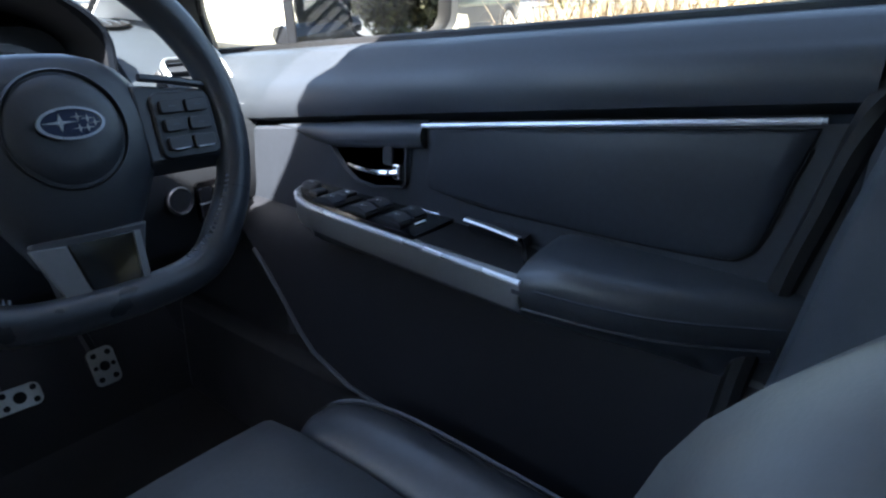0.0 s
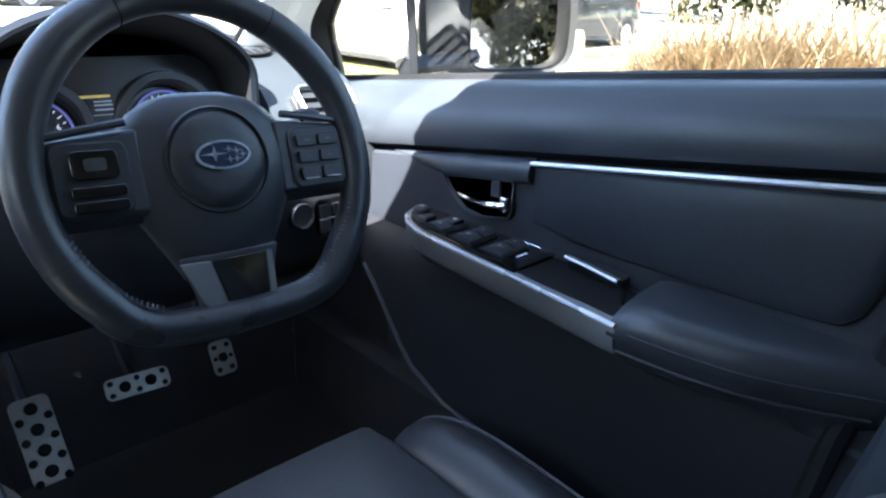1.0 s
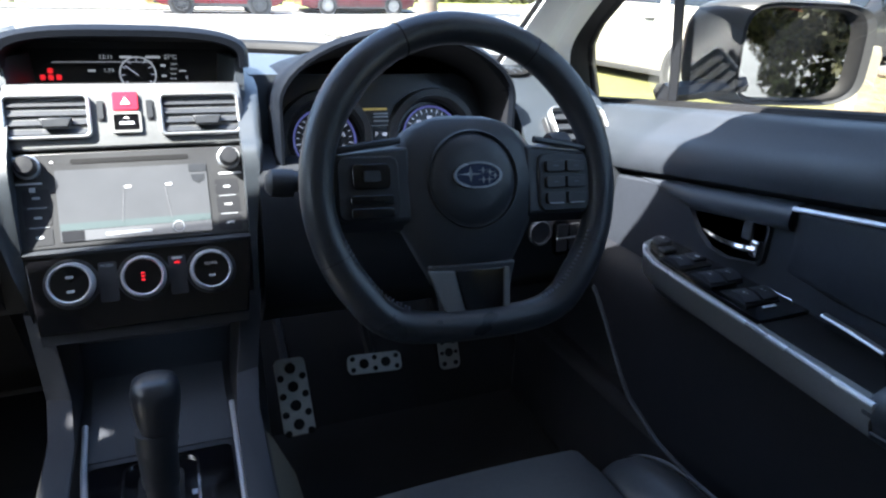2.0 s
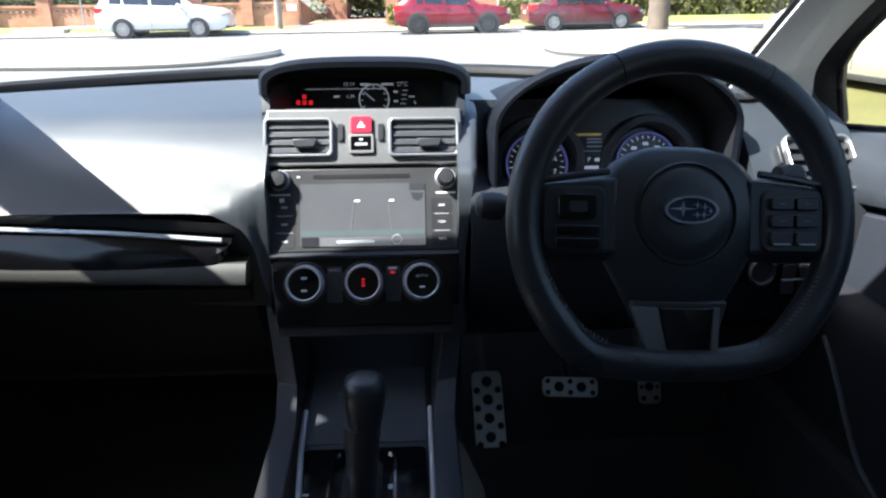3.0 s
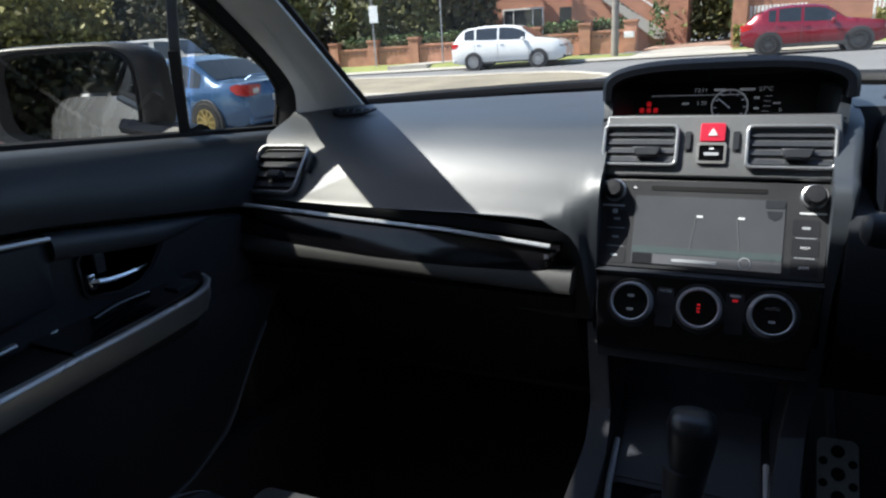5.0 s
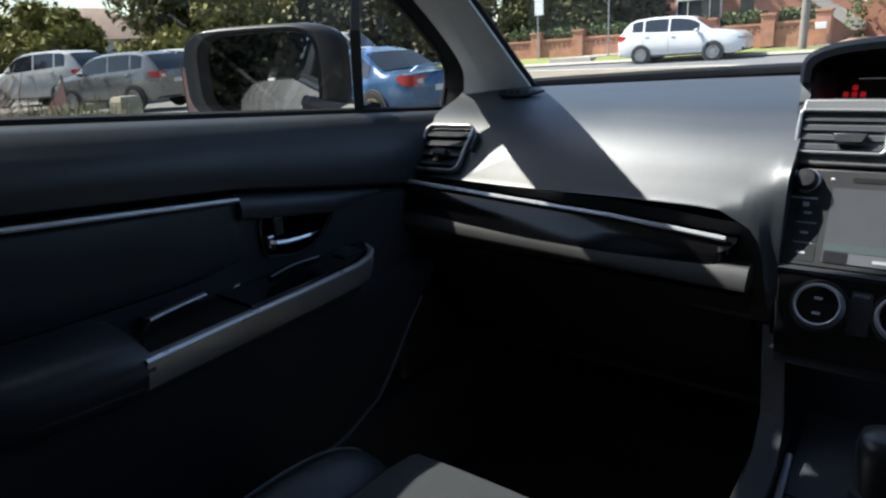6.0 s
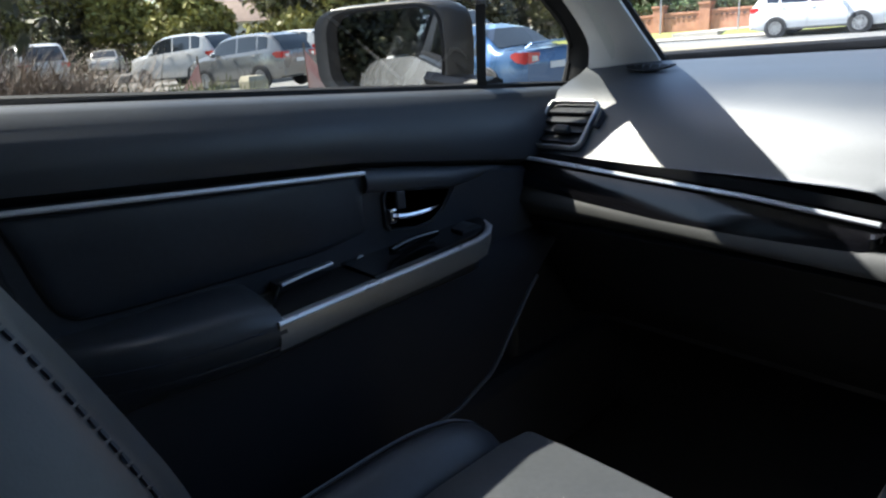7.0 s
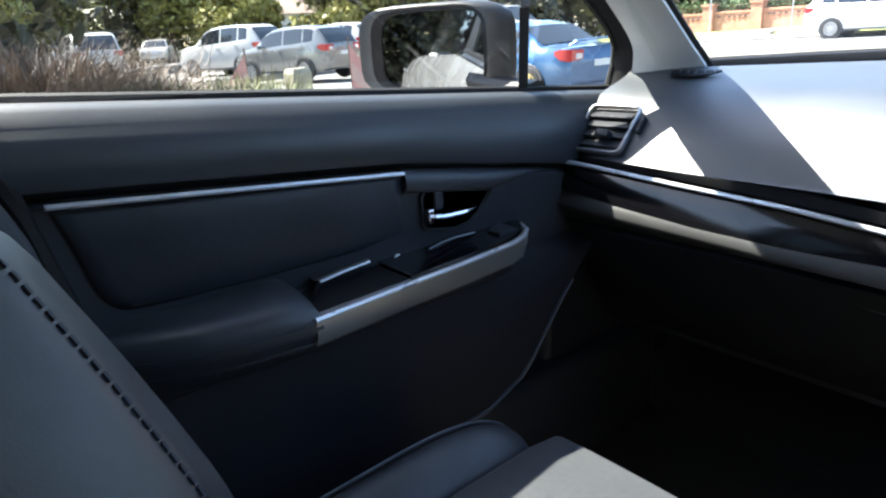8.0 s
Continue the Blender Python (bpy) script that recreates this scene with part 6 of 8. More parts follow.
def pedals():
    holes = []
    for k in range(4):
        holes += [(0.0, 0.055 - 0.037 * k, 0.0105)]
        holes += [(-0.022, 0.037 - 0.036 * k, 0.0068), (0.022, 0.037 - 0.036 * k, 0.0068)]
    pedal("foot_rest", "drilled aluminium foot rest beside the tunnel", (0.220, 0.245, 0.350), (1, 0.05, -0.02), (-0.36, 0.60, 0.72), 0.062, 0.152, holes)
    pedal("brake_pedal", "drilled aluminium brake pedal", (0.386, 0.250, 0.392), (1, 0, -0.06), (0, 0.60, 0.80), 0.114, 0.040, [(-0.046, 0.011, 0.005), (-0.046, -0.011, 0.005), (-0.023, 0.0, 0.010), (0.0, 0.011, 0.005), (0.0, -0.011, 0.005), (0.023, 0.0, 0.010), (0.046, 0.011, 0.005), (0.046, -0.011, 0.005)])
    pedal("accelerator_pedal", "small drilled aluminium accelerator pedal", (0.553, 0.258, 0.382), (1, 0, 0), (-0.08, 0.45, 0.89), 0.048, 0.070, [(0, 0, 0.009), (-0.013, 0.023, 0.005), (0.013, 0.023, 0.005), (-0.013, -0.023, 0.005), (0.013, -0.023, 0.005), (-0.016, 0.0, 0.004), (0.016, 0, 0.004)])


pedals()

# ---- outside: ground, road and kerbs ----
def ground_z(x, y):
    return 0.014 * x + 0.007 * y - 0.06


M["asphalt"] = mat("asphalt", (0.15, 0.15, 0.148), 0.9, vary=0.18, scale=(0.35, 30), bump=0.4, bump_scale=60)
M["lawn"] = mat("lawn", (0.14, 0.20, 0.045), 0.95, vary=0.3, scale=(0.8, 40), tint=(0.22, 0.22, 0.07), bump=0.6, bump_scale=60)
M["dry"] = mat("dry_grass_ground", (0.165, 0.142, 0.10), 0.95, vary=0.24, scale=(0.7, 25), tint=(0.23, 0.20, 0.145), bump=0.7, bump_scale=50)
M["lawn_dry"] = mat("yellowing_lawn", (0.11, 0.115, 0.030), 0.95, vary=0.25, scale=(0.8, 40), tint=(0.15, 0.14, 0.05), bump=0.6, bump_scale=60)
M["concrete"] = mat("pale_concrete", (0.36, 0.335, 0.29), 0.85, vary=0.12, scale=(1.2, 50), bump=0.2, bump_scale=80)
M["brick"] = mat("red_brick", (0.38, 0.17, 0.105), 0.85, vary=0.20, scale=(3, 60), tint=(0.44, 0.22, 0.14), bump=0.3, bump_scale=60)
M["brick_pale"] = mat("apricot_brick", (0.40, 0.19, 0.12), 0.85, vary=0.15, scale=(2, 40), bump=0.2, bump_scale=60)
M["paving"] = mat("brick_paving", (0.25, 0.145, 0.10), 0.9, vary=0.2, scale=(1.5, 40), tint=(0.31, 0.20, 0.15), bump=0.4, bump_scale=30)
M["pole_wood"] = mat("grey_pole_timber", (0.24, 0.215, 0.185), 0.9, vary=0.2, scale=(2, 30), bump=0.4, bump_scale=40)
M["hedge"] = mat("hedge_leaf", (0.050, 0.085, 0.022), 0.7, vary=0.3, scale=(2, 30), island=0.5)
M["leaf"] = mat("tree_leaf", (0.124, 0.120, 0.035), 0.65, vary=0.3, scale=(0.6, 12), island=0.6)
M["leaf_dark"] = mat("dark_tree_leaf", (0.062, 0.059, 0.024), 0.7, vary=0.3, scale=(0.6, 12), island=0.6)
M["leaf_light"] = mat("sunny_leaf", (0.225, 0.208, 0.056), 0.65, vary=0.3, scale=(0.6, 12), island=0.5)
M["bark"] = mat("bark", (0.14, 0.11, 0.085), 0.9, vary=0.3, scale=(2, 30), bump=0.8, bump_scale=30)
M["straw"] = mat("straw_blades", (0.33, 0.255, 0.165), 0.8, vary=0.2, scale=(3, 60), island=0.6)
M["purple_grass"] = mat("purple_grass_blades", (0.145, 0.112, 0.088), 0.8, vary=0.25, scale=(3, 60), island=0.7)
M["green_grass"] = mat("green_blades", (0.13, 0.145, 0.055), 0.8, vary=0.25, scale=(3, 60), island=0.5)
M["white_board"] = mat("white_board", (0.72, 0.72, 0.70), 0.6, vary=0.05)
M["timber"] = mat("pale_timber", (0.32, 0.295, 0.225), 0.85, vary=0.2, scale=(3, 60), bump=0.4, bump_scale=60)
M["dark_window"] = mat("dark_window", (0.03, 0.035, 0.04), 0.12, vary=0.2, scale=(1, 8))
M["roof_tile"] = mat("roof_tile", (0.30, 0.22, 0.18), 0.85, vary=0.2, scale=(1, 20))
M["tape"] = mat("faded_red_cloth", (0.50, 0.19, 0.17), 0.8, vary=0.2, scale=(4, 60), tint=(0.55, 0.33, 0.28))
M["flag_pale"] = mat("faded_pale_cloth", (0.52, 0.40, 0.34), 0.8, vary=0.2, scale=(4, 60), tint=(0.50, 0.30, 0.26))


def ground():
    def axis(lo, hi, n):
        return np.concatenate([np.linspace(-1200, lo - 20, 6), np.linspace(lo, hi, n), np.linspace(hi + 20, 1200, 6)])
    def g(x, y):
        k = min(1, 60 / max(60, math.hypot(x, y)))
        return ground_z(x * k, y * k) - 0.02
    tagged(part("ground", loft([[(x, y, g(x, y)) for y in axis(-40, 60, 41)] for x in axis(-50, 50, 41)], closed=False), M["asphalt"]), "grey asphalt car park and street", "ground", kind="structure")


def slab(name, outline, h, material, label, kerb=None, rise=0.0):
    """A raised area on the ground with an upright edge; rise lifts its middle."""
    n = len(outline)
    cx, cy = sum(p[0] for p in outline) / n, sum(p[1] for p in outline) / n
    rings = []
    for k, dz in ((1.0, -0.2), (1.0, h), (0.97, h + 0.01), (0.8, h + rise * 0.6), (0.4, h + rise), (0.02, h + rise)):
        rings.append([(cx + (x - cx) * k, cy + (y - cy) * k, ground_z(cx + (x - cx) * k, cy + (y - cy) * k) + dz) for x, y in outline])
    tagged(part(name, loft(rings), material, smooth=30), label, name.replace("_", " "), kind="structure")
    if kerb:
        path = [(x, y, ground_z(x, y) + h * 0.6) for x, y in outline]
        tagged(part("kerb", sweep(path, 0.11, 6, closed=True, flat=0.8), kerb), "pale concrete kerb round the planted area", "kerb", kind="structure")


def curve2(points, steps=5):
    return [(p.x, p.y) for p in smooth_path([(x, y, 0) for x, y in points], steps, closed=True)]


ground()
slab("traffic_island", curve2([(-3.0, 15.2), (-4.6, 12.9), (-9.0, 13.2), (-18, 15.5), (-20, 19), (-15, 21.2), (-9.5, 19.8), (-5.4, 18.8), (-3.6, 17.0)]), 0.10, M["dry"], "dry sandy grass on a kerbed island", M["concrete"], 0.06)
slab("traffic_island", curve2([(3.5, 15.4), (4.4, 13.2), (9, 12.6), (17, 14), (19, 19), (13, 22.5), (8, 22.4), (5.0, 20.0)]), 0.10, M["dry"], "dry sandy grass on a kerbed island", M["concrete"], 0.06)
slab("verge", [(-60, 26.9), (-4.4, 26.9), (-4.4, 30.2), (-60, 30.2)], 0.12, M["lawn"], "green mown verge before the brick wall", None, 0.22)
slab("verge", [(-0.6, 26.9), (40, 26.9), (40, 30.2), (-0.6, 30.2)], 0.12, M["lawn"], "green mown verge before the houses", None, 0.22)
slab("driveway", [(-4.38, 26.8), (-0.62, 26.8), (-0.3, 42), (-4.7, 42)], 0.10, M["concrete"], "pale concrete driveway between brick walls", None, 0.10)
slab("brick_paving", [(-4.4, 31.5), (-0.6, 31.5), (-0.35, 41.9), (-4.65, 41.9)], 0.215, M["paving"], "red-brown brick paving up the driveway", None, 0.01)
slab("footpath", [(-15.2, 26.85), (-13.2, 26.85), (-12.4, 30.1), (-14.4, 30.1)], 0.30, M["concrete"], "pale concrete path across the verge")
tagged(part("kerb", sweep([(x, 26.75, ground_z(x, 26.75) + 0.04) for x in np.linspace(-60, 40, 30)], 0.17, 6, flat=0.6), M["concrete"]), "pale concrete kerb along the far side of the street", "kerb", kind="structure")
slab("car_park_terrace", [(-58, 8), (-36.7, 7.5), (-36.7, 13), (-58, 17)], 0.65, M["asphalt"], "raised asphalt terrace of the car park")
slab("car_park_terrace", [(-36.7, 3), (-23.6, 3), (-23.6, 17), (-36.7, 17)], 0.20, M["asphalt"], "slightly raised asphalt bay of the car park")
slab("lawn", [(3.0, 2.6), (3.0, 9.5), (8.5, 9.2), (10.2, 6.0), (13.8, 5.4), (13.0, -6), (3.0, -6)], 0.05, M["lawn_dry"], "sunlit yellow-green lawn", None, 0.05)
slab("garden_bed", [(-4.6, -6), (-4.6, 2.2), (-8.6, 4.6), (-9.2, -6)], 0.10, M["dry"], "planted bed with dry mulch", None, 0.05)


# ---- plants ----
def cards(name, material, pts, size, seed, parent=None, label="", droop=0.0, aspect=0.5):
    """Many small leaves: one four-sided blade at each point, turned at random."""
    rng = np.random.default_rng(seed)
    n = len(pts)
    pts = np.asarray(pts, float)
    a = rng.normal(size=(n, 3))
    a[:, 2] -= droop
    a /= np.linalg.norm(a, axis=1)[:, None]
    b = np.cross(a, rng.normal(size=(n, 3)))
    b /= np.linalg.norm(b, axis=1)[:, None] + 1e-9
    s = size * rng.uniform(0.6, 1.4, n)[:, None]
    quad = np.stack([pts - a * s, pts + b * s * aspect, pts + a * s, pts - b * s * aspect], 1).reshape(-1, 3)
    me = bpy.data.meshes.new(name)
    me.from_pydata(quad.tolist(), [], np.arange(4 * n).reshape(-1, 4).tolist())
    me.materials.append(material)
    ob = new(name, me)
    if parent is not None:
        ob.parent = parent
        ob.matrix_parent_inverse = parent.matrix_basis.inverted()
    if label:
        ob["label"] = label
    return ob


def crown_points(c, r, n, seed, lumps=9):
    """Points in a lumpy crown with gaps."""
    rng = np.random.default_rng(seed)
    out = []
    cs = rng.normal(size=(lumps, 3))
    cs = cs / np.linalg.norm(cs, axis=1)[:, None] * rng.uniform(0.35, 0.75, lumps)[:, None]
    for k in range(lumps):
        m = n // lumps
        d = rng.normal(size=(m, 3))
        d = d / np.linalg.norm(d, axis=1)[:, None] * (rng.uniform(0.3, 1, m) ** 0.5)[:, None] * rng.uniform(0.28, 0.5)
        out.append(cs[k] + d)
    return np.concatenate(out) * np.array(r) + np.array(c)


def tree(x, y, h, r, material, seed, leaves=2600, size=0.16, label="leafy green tree with a dense crown", trunk_r=0.16):
    z0 = ground_z(x, y)
    t = thing("tree", label, "tree", (x, y, z0), "trees")
    rng = random.Random(seed)
    top = Vector((x + rng.uniform(-0.4, 0.4), y + rng.uniform(-0.4, 0.4), z0 + h * 0.75))
    path = smooth_path([(x, y, z0 - 0.1), (x + rng.uniform(-0.15, 0.15), y, z0 + h * 0.3), top], 5)
    part("trunk", sweep(path, trunk_r, 8, taper=[1 - 0.75 * i / 10 for i in range(11)]), M["bark"], t)
    for k in range(5):
        a = k * 1.26 + rng.random()
        b0 = path[4 + k % 4]
        e = b0 + Vector((math.cos(a) * r * 0.6, math.sin(a) * r * 0.6, h * 0.2))
        part("limb", sweep(smooth_path([b0, b0.lerp(e, 0.5) + Vector((0, 0, 0.15)), e], 4), trunk_r * 0.4, 6, taper=[1 - 0.8 * i / 8 for i in range(9)]), M["bark"], t)
    cards("crown", material, crown_points((x, y, z0 + h * 0.60), (r * 1.1, r * 1.1, h * 0.50), leaves, seed), size, seed + 1, t)


def grass_clump(name, label, x, y, h, r, n, material, seed, lean=0.6, plume=True, width=0.006):
    """A fountain of thin arching blades with feathery tips."""
    z0 = ground_z(x, y) + 0.06
    g = thing(name, label, "ornamental grass", (x, y, z0), "ornamental grasses")
    rng = np.random.default_rng(seed)
    v, f = [], []
    for i in range(n):
        a = rng.uniform(0, 2 * math.pi)
        bx, by = x + rng.normal() * r * 0.35, y + rng.normal() * r * 0.35
        hh, ll = h * rng.uniform(0.6, 1.1), lean * r * rng.uniform(0.3, 1.5)
        px, py = -math.sin(a), math.cos(a)
        k0 = len(v)
        for k in range(5):
            t = k / 4
            cxp, cyp = bx + math.cos(a) * ll * t * t, by + math.sin(a) * ll * t * t
            cz = z0 + hh * (t - 0.32 * t * t * (ll / max(r, 0.01)))
            w = width * (1.0 - 0.5 * t) if not (plume and k >= 3) else width * (2.4 if k == 3 else 0.6)
            v += [(cxp + px * w, cyp + py * w, cz), (cxp - px * w, cyp - py * w, cz)]
        f += [(k0 + 2 * k, k0 + 2 * k + 1, k0 + 2 * k + 3, k0 + 2 * k + 2) for k in range(4)]
    me = bpy.data.meshes.new("blades")
    me.from_pydata(v, [], f)
    me.materials.append(material)
    ob = new("blades", me)
    ob.parent, ob.matrix_parent_inverse = g, g.matrix_basis.inverted()
    return g


# sunlit straw-coloured grasses beyond the driver's window
k = 0
for x, y, h, r in ((4.75, 1.38, 1.05, 0.55), (4.85, 0.95, 1.08, 0.52), (5.0, 0.45, 1.10, 0.60), (5.2, -0.30, 1.15, 0.70), (5.4, -1.1, 1.15, 0.75), (5.9, 0.95, 1.15, 0.6), (6.1, 0.1, 1.2, 0.75), (5.6, -1.9, 1.15, 0.75), (6.3, -0.9, 1.2, 0.8)):
    grass_clump("fountain_grass", "straw-coloured fountain grass clump in full sun", x, y, h * 1.04, r, 6000, M["straw"], 100 + k, width=0.0026, lean=1.55)
    k += 1
# dull purple grasses and green tufts beyond the passenger's window
for x, y, h, r in ((-6.4, -0.55, 1.35, 0.60), (-6.3, -0.05, 1.32, 0.60), (-6.5, 0.40, 1.30, 0.60), (-6.6, 0.85, 1.22, 0.55), (-6.9, 1.30, 0.92, 0.5), (-7.4, 0.3, 1.45, 0.7), (-7.3, -0.6, 1.5, 0.7), (-6.6, -1.3, 1.4, 0.65), (-7.4, 1.60, 0.80, 0.45)):
    grass_clump("fountain_grass", "dull purple fountain grass clump with feathery heads", x, y, h * 1.22, r, 9000, M["purple_grass"], 100 + k, width=0.0017, lean=2.6)
    k += 1
for x, y, h, r in ((-5.9, 0.5, 0.97, 0.35), (-6.0, 1.1, 0.97, 0.35), (-6.3, 1.6, 0.95, 0.38), (-6.8, 2.1, 0.93, 0.40), (-7.2, 2.6, 0.90, 0.40), (-5.8, -0.2, 0.97, 0.35), (-6.9, 1.7, 0.93, 0.40), (-7.6, 2.3, 0.95, 0.42)):
    grass_clump("grass_tuft", "green strappy grass tuft", x, y, h, r, 420, M["green_grass"], 100 + k, plume=False, width=0.008, lean=1.1)
    k += 1

# trees beyond the car park and the street
for i, (x, y, h, r, kind) in enumerate(((-44, 6, 9, 4.2, 0), (-49, 15.0, 8, 3.6, 1), (-40, 23.5, 9, 4, 0), (-46, -2, 10, 5, 2), (-38, -7, 9, 4.5, 2), (-34, 25, 8, 3.5, 1), (-30, 31, 8, 3.2, 2), (-33, 1.5, 5, 2.6, 2), (-30, -2.5, 6, 3.0, 2), (-36, 14.2, 4.5, 2.2, 1), (-22, 37, 9, 3.4, 2), (-17, 38, 8, 3.0, 0), (-14.5, 36, 8, 2.6, 2), (-1.5, 50, 8, 3, 1), (-4.5, 52, 9, 3.5, 0), (8, 42, 7, 3, 1), (26, 9, 9, 4, 0), (30, 1, 10, 5, 2), (25, -8, 9, 4, 0), (33, 17, 9, 4, 1), (24, -20, 10, 5, 2), (-22, -22, 10, 5, 0), (-14, -26, 9, 4.5, 2), (10, -30, 10, 5, 0), (-34, -14, 10, 5, 2))):
    tree(x, y, h, r, (M["leaf"], M["leaf_light"], M["leaf_dark"])[kind], 40 + i, 6800, 0.20, ("leafy green tree with a dense crown", "sunlit yellow-green tree beyond the parked cars", "dark green tree with a heavy crown")[kind])
def shrub(x, y, h, r, material, seed, n=3000, size=0.26, label="dense green shrub at the edge of the car park"):
    z0 = ground_z(x, y) - 0.1
    t = thing("shrub", label, "shrub", (x, y, z0), "shrubs")
    part("stem", sweep([(x, y, z0), (x + 0.1, y, z0 + h * 0.4)], 0.08, 6), M["bark"], t)
    pts = crown_points((x, y, z0 + h * 0.45), (r, r, h * 0.60), n, seed, 13)
    pts[:, 2] = np.maximum(pts[:, 2], z0 + 0.05)
    cards("crown", material, pts, size, seed + 3, t)


for i, (x, y, h, r, kind) in enumerate(((-52, 0, 8, 5, 2), (-50, 6, 7, 5, 0), (-50, 12, 7.5, 5, 2), (-54, 18, 9, 5, 0), (-57, 34, 7, 4.5, 2), (-42, 30, 7, 4, 0), (-50, -6, 8, 5, 2), (-48, -13, 8, 5, 2), (-36, 35, 7, 4, 2), (-30, 40, 7.5, 4, 0), (-25, 35, 5, 3, 2), (-20.5, 34, 4.5, 2.4, 0), (-33, -1, 4.2, 2.6, 2), (-27, -1.5, 3.2, 2.2, 2), (-38, 15.5, 3.6, 2.5, 1), (-38.5, 5.2, 3.2, 2.2, 0), (-32, 18, 3.2, 2.4, 1), (28, 13, 7, 4, 0), (32, 6, 8, 5, 2), (30, -4, 8, 5, 0), (34, 24, 8, 5, 2), (28, -14, 8, 5, 2), (20, 34, 6, 4, 0), (-2.6, 47, 6, 3.0, 1), (-2.4, -7.5, 3.2, 1.5, 2), (-4.6, -8.5, 3.8, 1.9, 2), (-1.0, -9.8, 3.4, 1.7, 2), (-7.5, -9, 4, 2.2, 0), (2.6, -8.0, 3.4, 1.7, 2), (4.8, -9, 4.2, 2.2, 0), (1.0, -10.5, 3.6, 1.8, 0), (-37, 24, 7, 4, 2), (-57, 13, 8, 4, 2), (-40, 2, 7, 4, 2), (-27, 27, 6, 3.2, 2), (-24, 31.5, 5.5, 2.6, 0), (-18.2, 35.5, 6.5, 2.6, 0), (-19.5, 41, 9, 3.2, 1), (-32.5, 35.5, 7, 3.4, 2), (-35, 29.5, 7.5, 3.6, 2))):
    near = math.hypot(x, y) < 14
    shrub(x, y, h, r, (M["leaf"], M["leaf_light"], M["leaf_dark"])[kind], 300 + 5 * i, 14000 if near else 4800, 0.075 if near else 0.195)
tree(-11.5, -1.2, 5.2, 3.2, M["leaf_dark"], 91, 2600, 0.16, "dark spreading tree that overhangs the parked cars")
cards("crown_sprig", M["leaf_light"], crown_points((-8.9, 0.35, 1.64), (0.5, 0.55, 0.30), 260, 92), 0.055, 93, None)
bpy.data.objects["crown_sprig"].parent = None
tagged(bpy.data.objects["crown_sprig"], "sunlit yellow-green leaves of a hanging branch", "branch", kind="stuff")


# ---- cars ----
PAINTS = {}


def paint(name, colour, metal=0.3, rough=0.28):
    if name not in PAINTS:
        PAINTS[name] = mat(name + "_car_paint", colour, rough, metal=metal, vary=0.03, scale=(1, 20), coat=1.0)
    return PAINTS[name]


M["tyre"] = mat("tyre_rubber", (0.016, 0.016, 0.017), 0.8, vary=0.2)
M["rim"] = mat("alloy_rim", (0.45, 0.45, 0.46), 0.35, metal=0.7, vary=0.05)
M["rim_dark"] = mat("dark_alloy_rim", (0.10, 0.10, 0.105), 0.35, metal=0.6, vary=0.05)
M["rim_gold"] = mat("gold_alloy_rim", (0.46, 0.36, 0.15), 0.35, metal=0.6, vary=0.05)
M["car_glass"] = mat("dark_car_glass", (0.018, 0.022, 0.026), 0.05, vary=0.1, spec=0.8, rough_vary=0.02)
M["tail_red"] = mat("red_lamp", (0.45, 0.02, 0.02), 0.15, vary=0.1, coat=0.8)
M["lamp_clear"] = mat("clear_lamp", (0.55, 0.56, 0.58), 0.1, metal=0.5, vary=0.1, coat=1.0)
M["clad"] = mat("grey_cladding", (0.045, 0.045, 0.047), 0.6, vary=0.15)

SHAPES = {
    # fractions of the length (0 rear, 1 nose): roof line and belt line, as heights over the ground for a height of 1
    "suv": {"roof": [(0.0, 0.60), (0.012, 0.66), (0.05, 0.80), (0.10, 0.925), (0.16, 0.975), (0.28, 1.0), (0.46, 0.995), (0.56, 0.965), (0.62, 0.92), (0.745, 0.675), (0.80, 0.655), (0.93, 0.60), (0.975, 0.53), (1.0, 0.42)], "belt": [(0, 0.60), (0.1, 0.70), (0.3, 0.665), (0.5, 0.645), (0.73, 0.625), (0.95, 0.55), (1.0, 0.40)], "glass": ((0.125, 0.215), (0.232, 0.42), (0.437, 0.665)), "front": (0.625, 0.742), "back": (0.011, 0.098)},
    "coupe_suv": {"roof": [(0.0, 0.60), (0.03, 0.68), (0.10, 0.86), (0.20, 0.97), (0.34, 1.0), (0.50, 0.985), (0.58, 0.94), (0.71, 0.68), (0.78, 0.655), (0.95, 0.585), (1.0, 0.42)], "belt": [(0, 0.60), (0.12, 0.68), (0.5, 0.63), (0.72, 0.61), (0.95, 0.55), (1.0, 0.38)], "glass": ((0.19, 0.24), (0.26, 0.41), (0.43, 0.64)), "front": (0.585, 0.71), "back": (0.04, 0.15)},
    "sedan": {"roof": [(0.0, 0.58), (0.02, 0.66), (0.14, 0.69), (0.17, 0.70), (0.30, 0.93), (0.40, 1.0), (0.52, 0.985), (0.58, 0.95), (0.72, 0.675), (0.78, 0.655), (0.95, 0.57), (1.0, 0.42)], "belt": [(0, 0.56), (0.05, 0.62), (0.5, 0.62), (0.72, 0.61), (0.95, 0.53), (1.0, 0.38)], "glass": ((0.24, 0.30), (0.31, 0.44), (0.455, 0.66)), "front": (0.585, 0.715), "back": (0.175, 0.30)},
    "van": {"roof": [(0.0, 0.60), (0.01, 0.9), (0.04, 0.985), (0.3, 1.0), (0.6, 0.99), (0.68, 0.96), (0.82, 0.66), (0.88, 0.62), (0.97, 0.52), (1.0, 0.40)], "belt": [(0, 0.58), (0.5, 0.60), (0.8, 0.58), (0.95, 0.5), (1.0, 0.36)], "glass": ((0.06, 0.26), (0.29, 0.48), (0.53, 0.75)), "front": (0.69, 0.815), "back": (0.005, 0.03)},
}


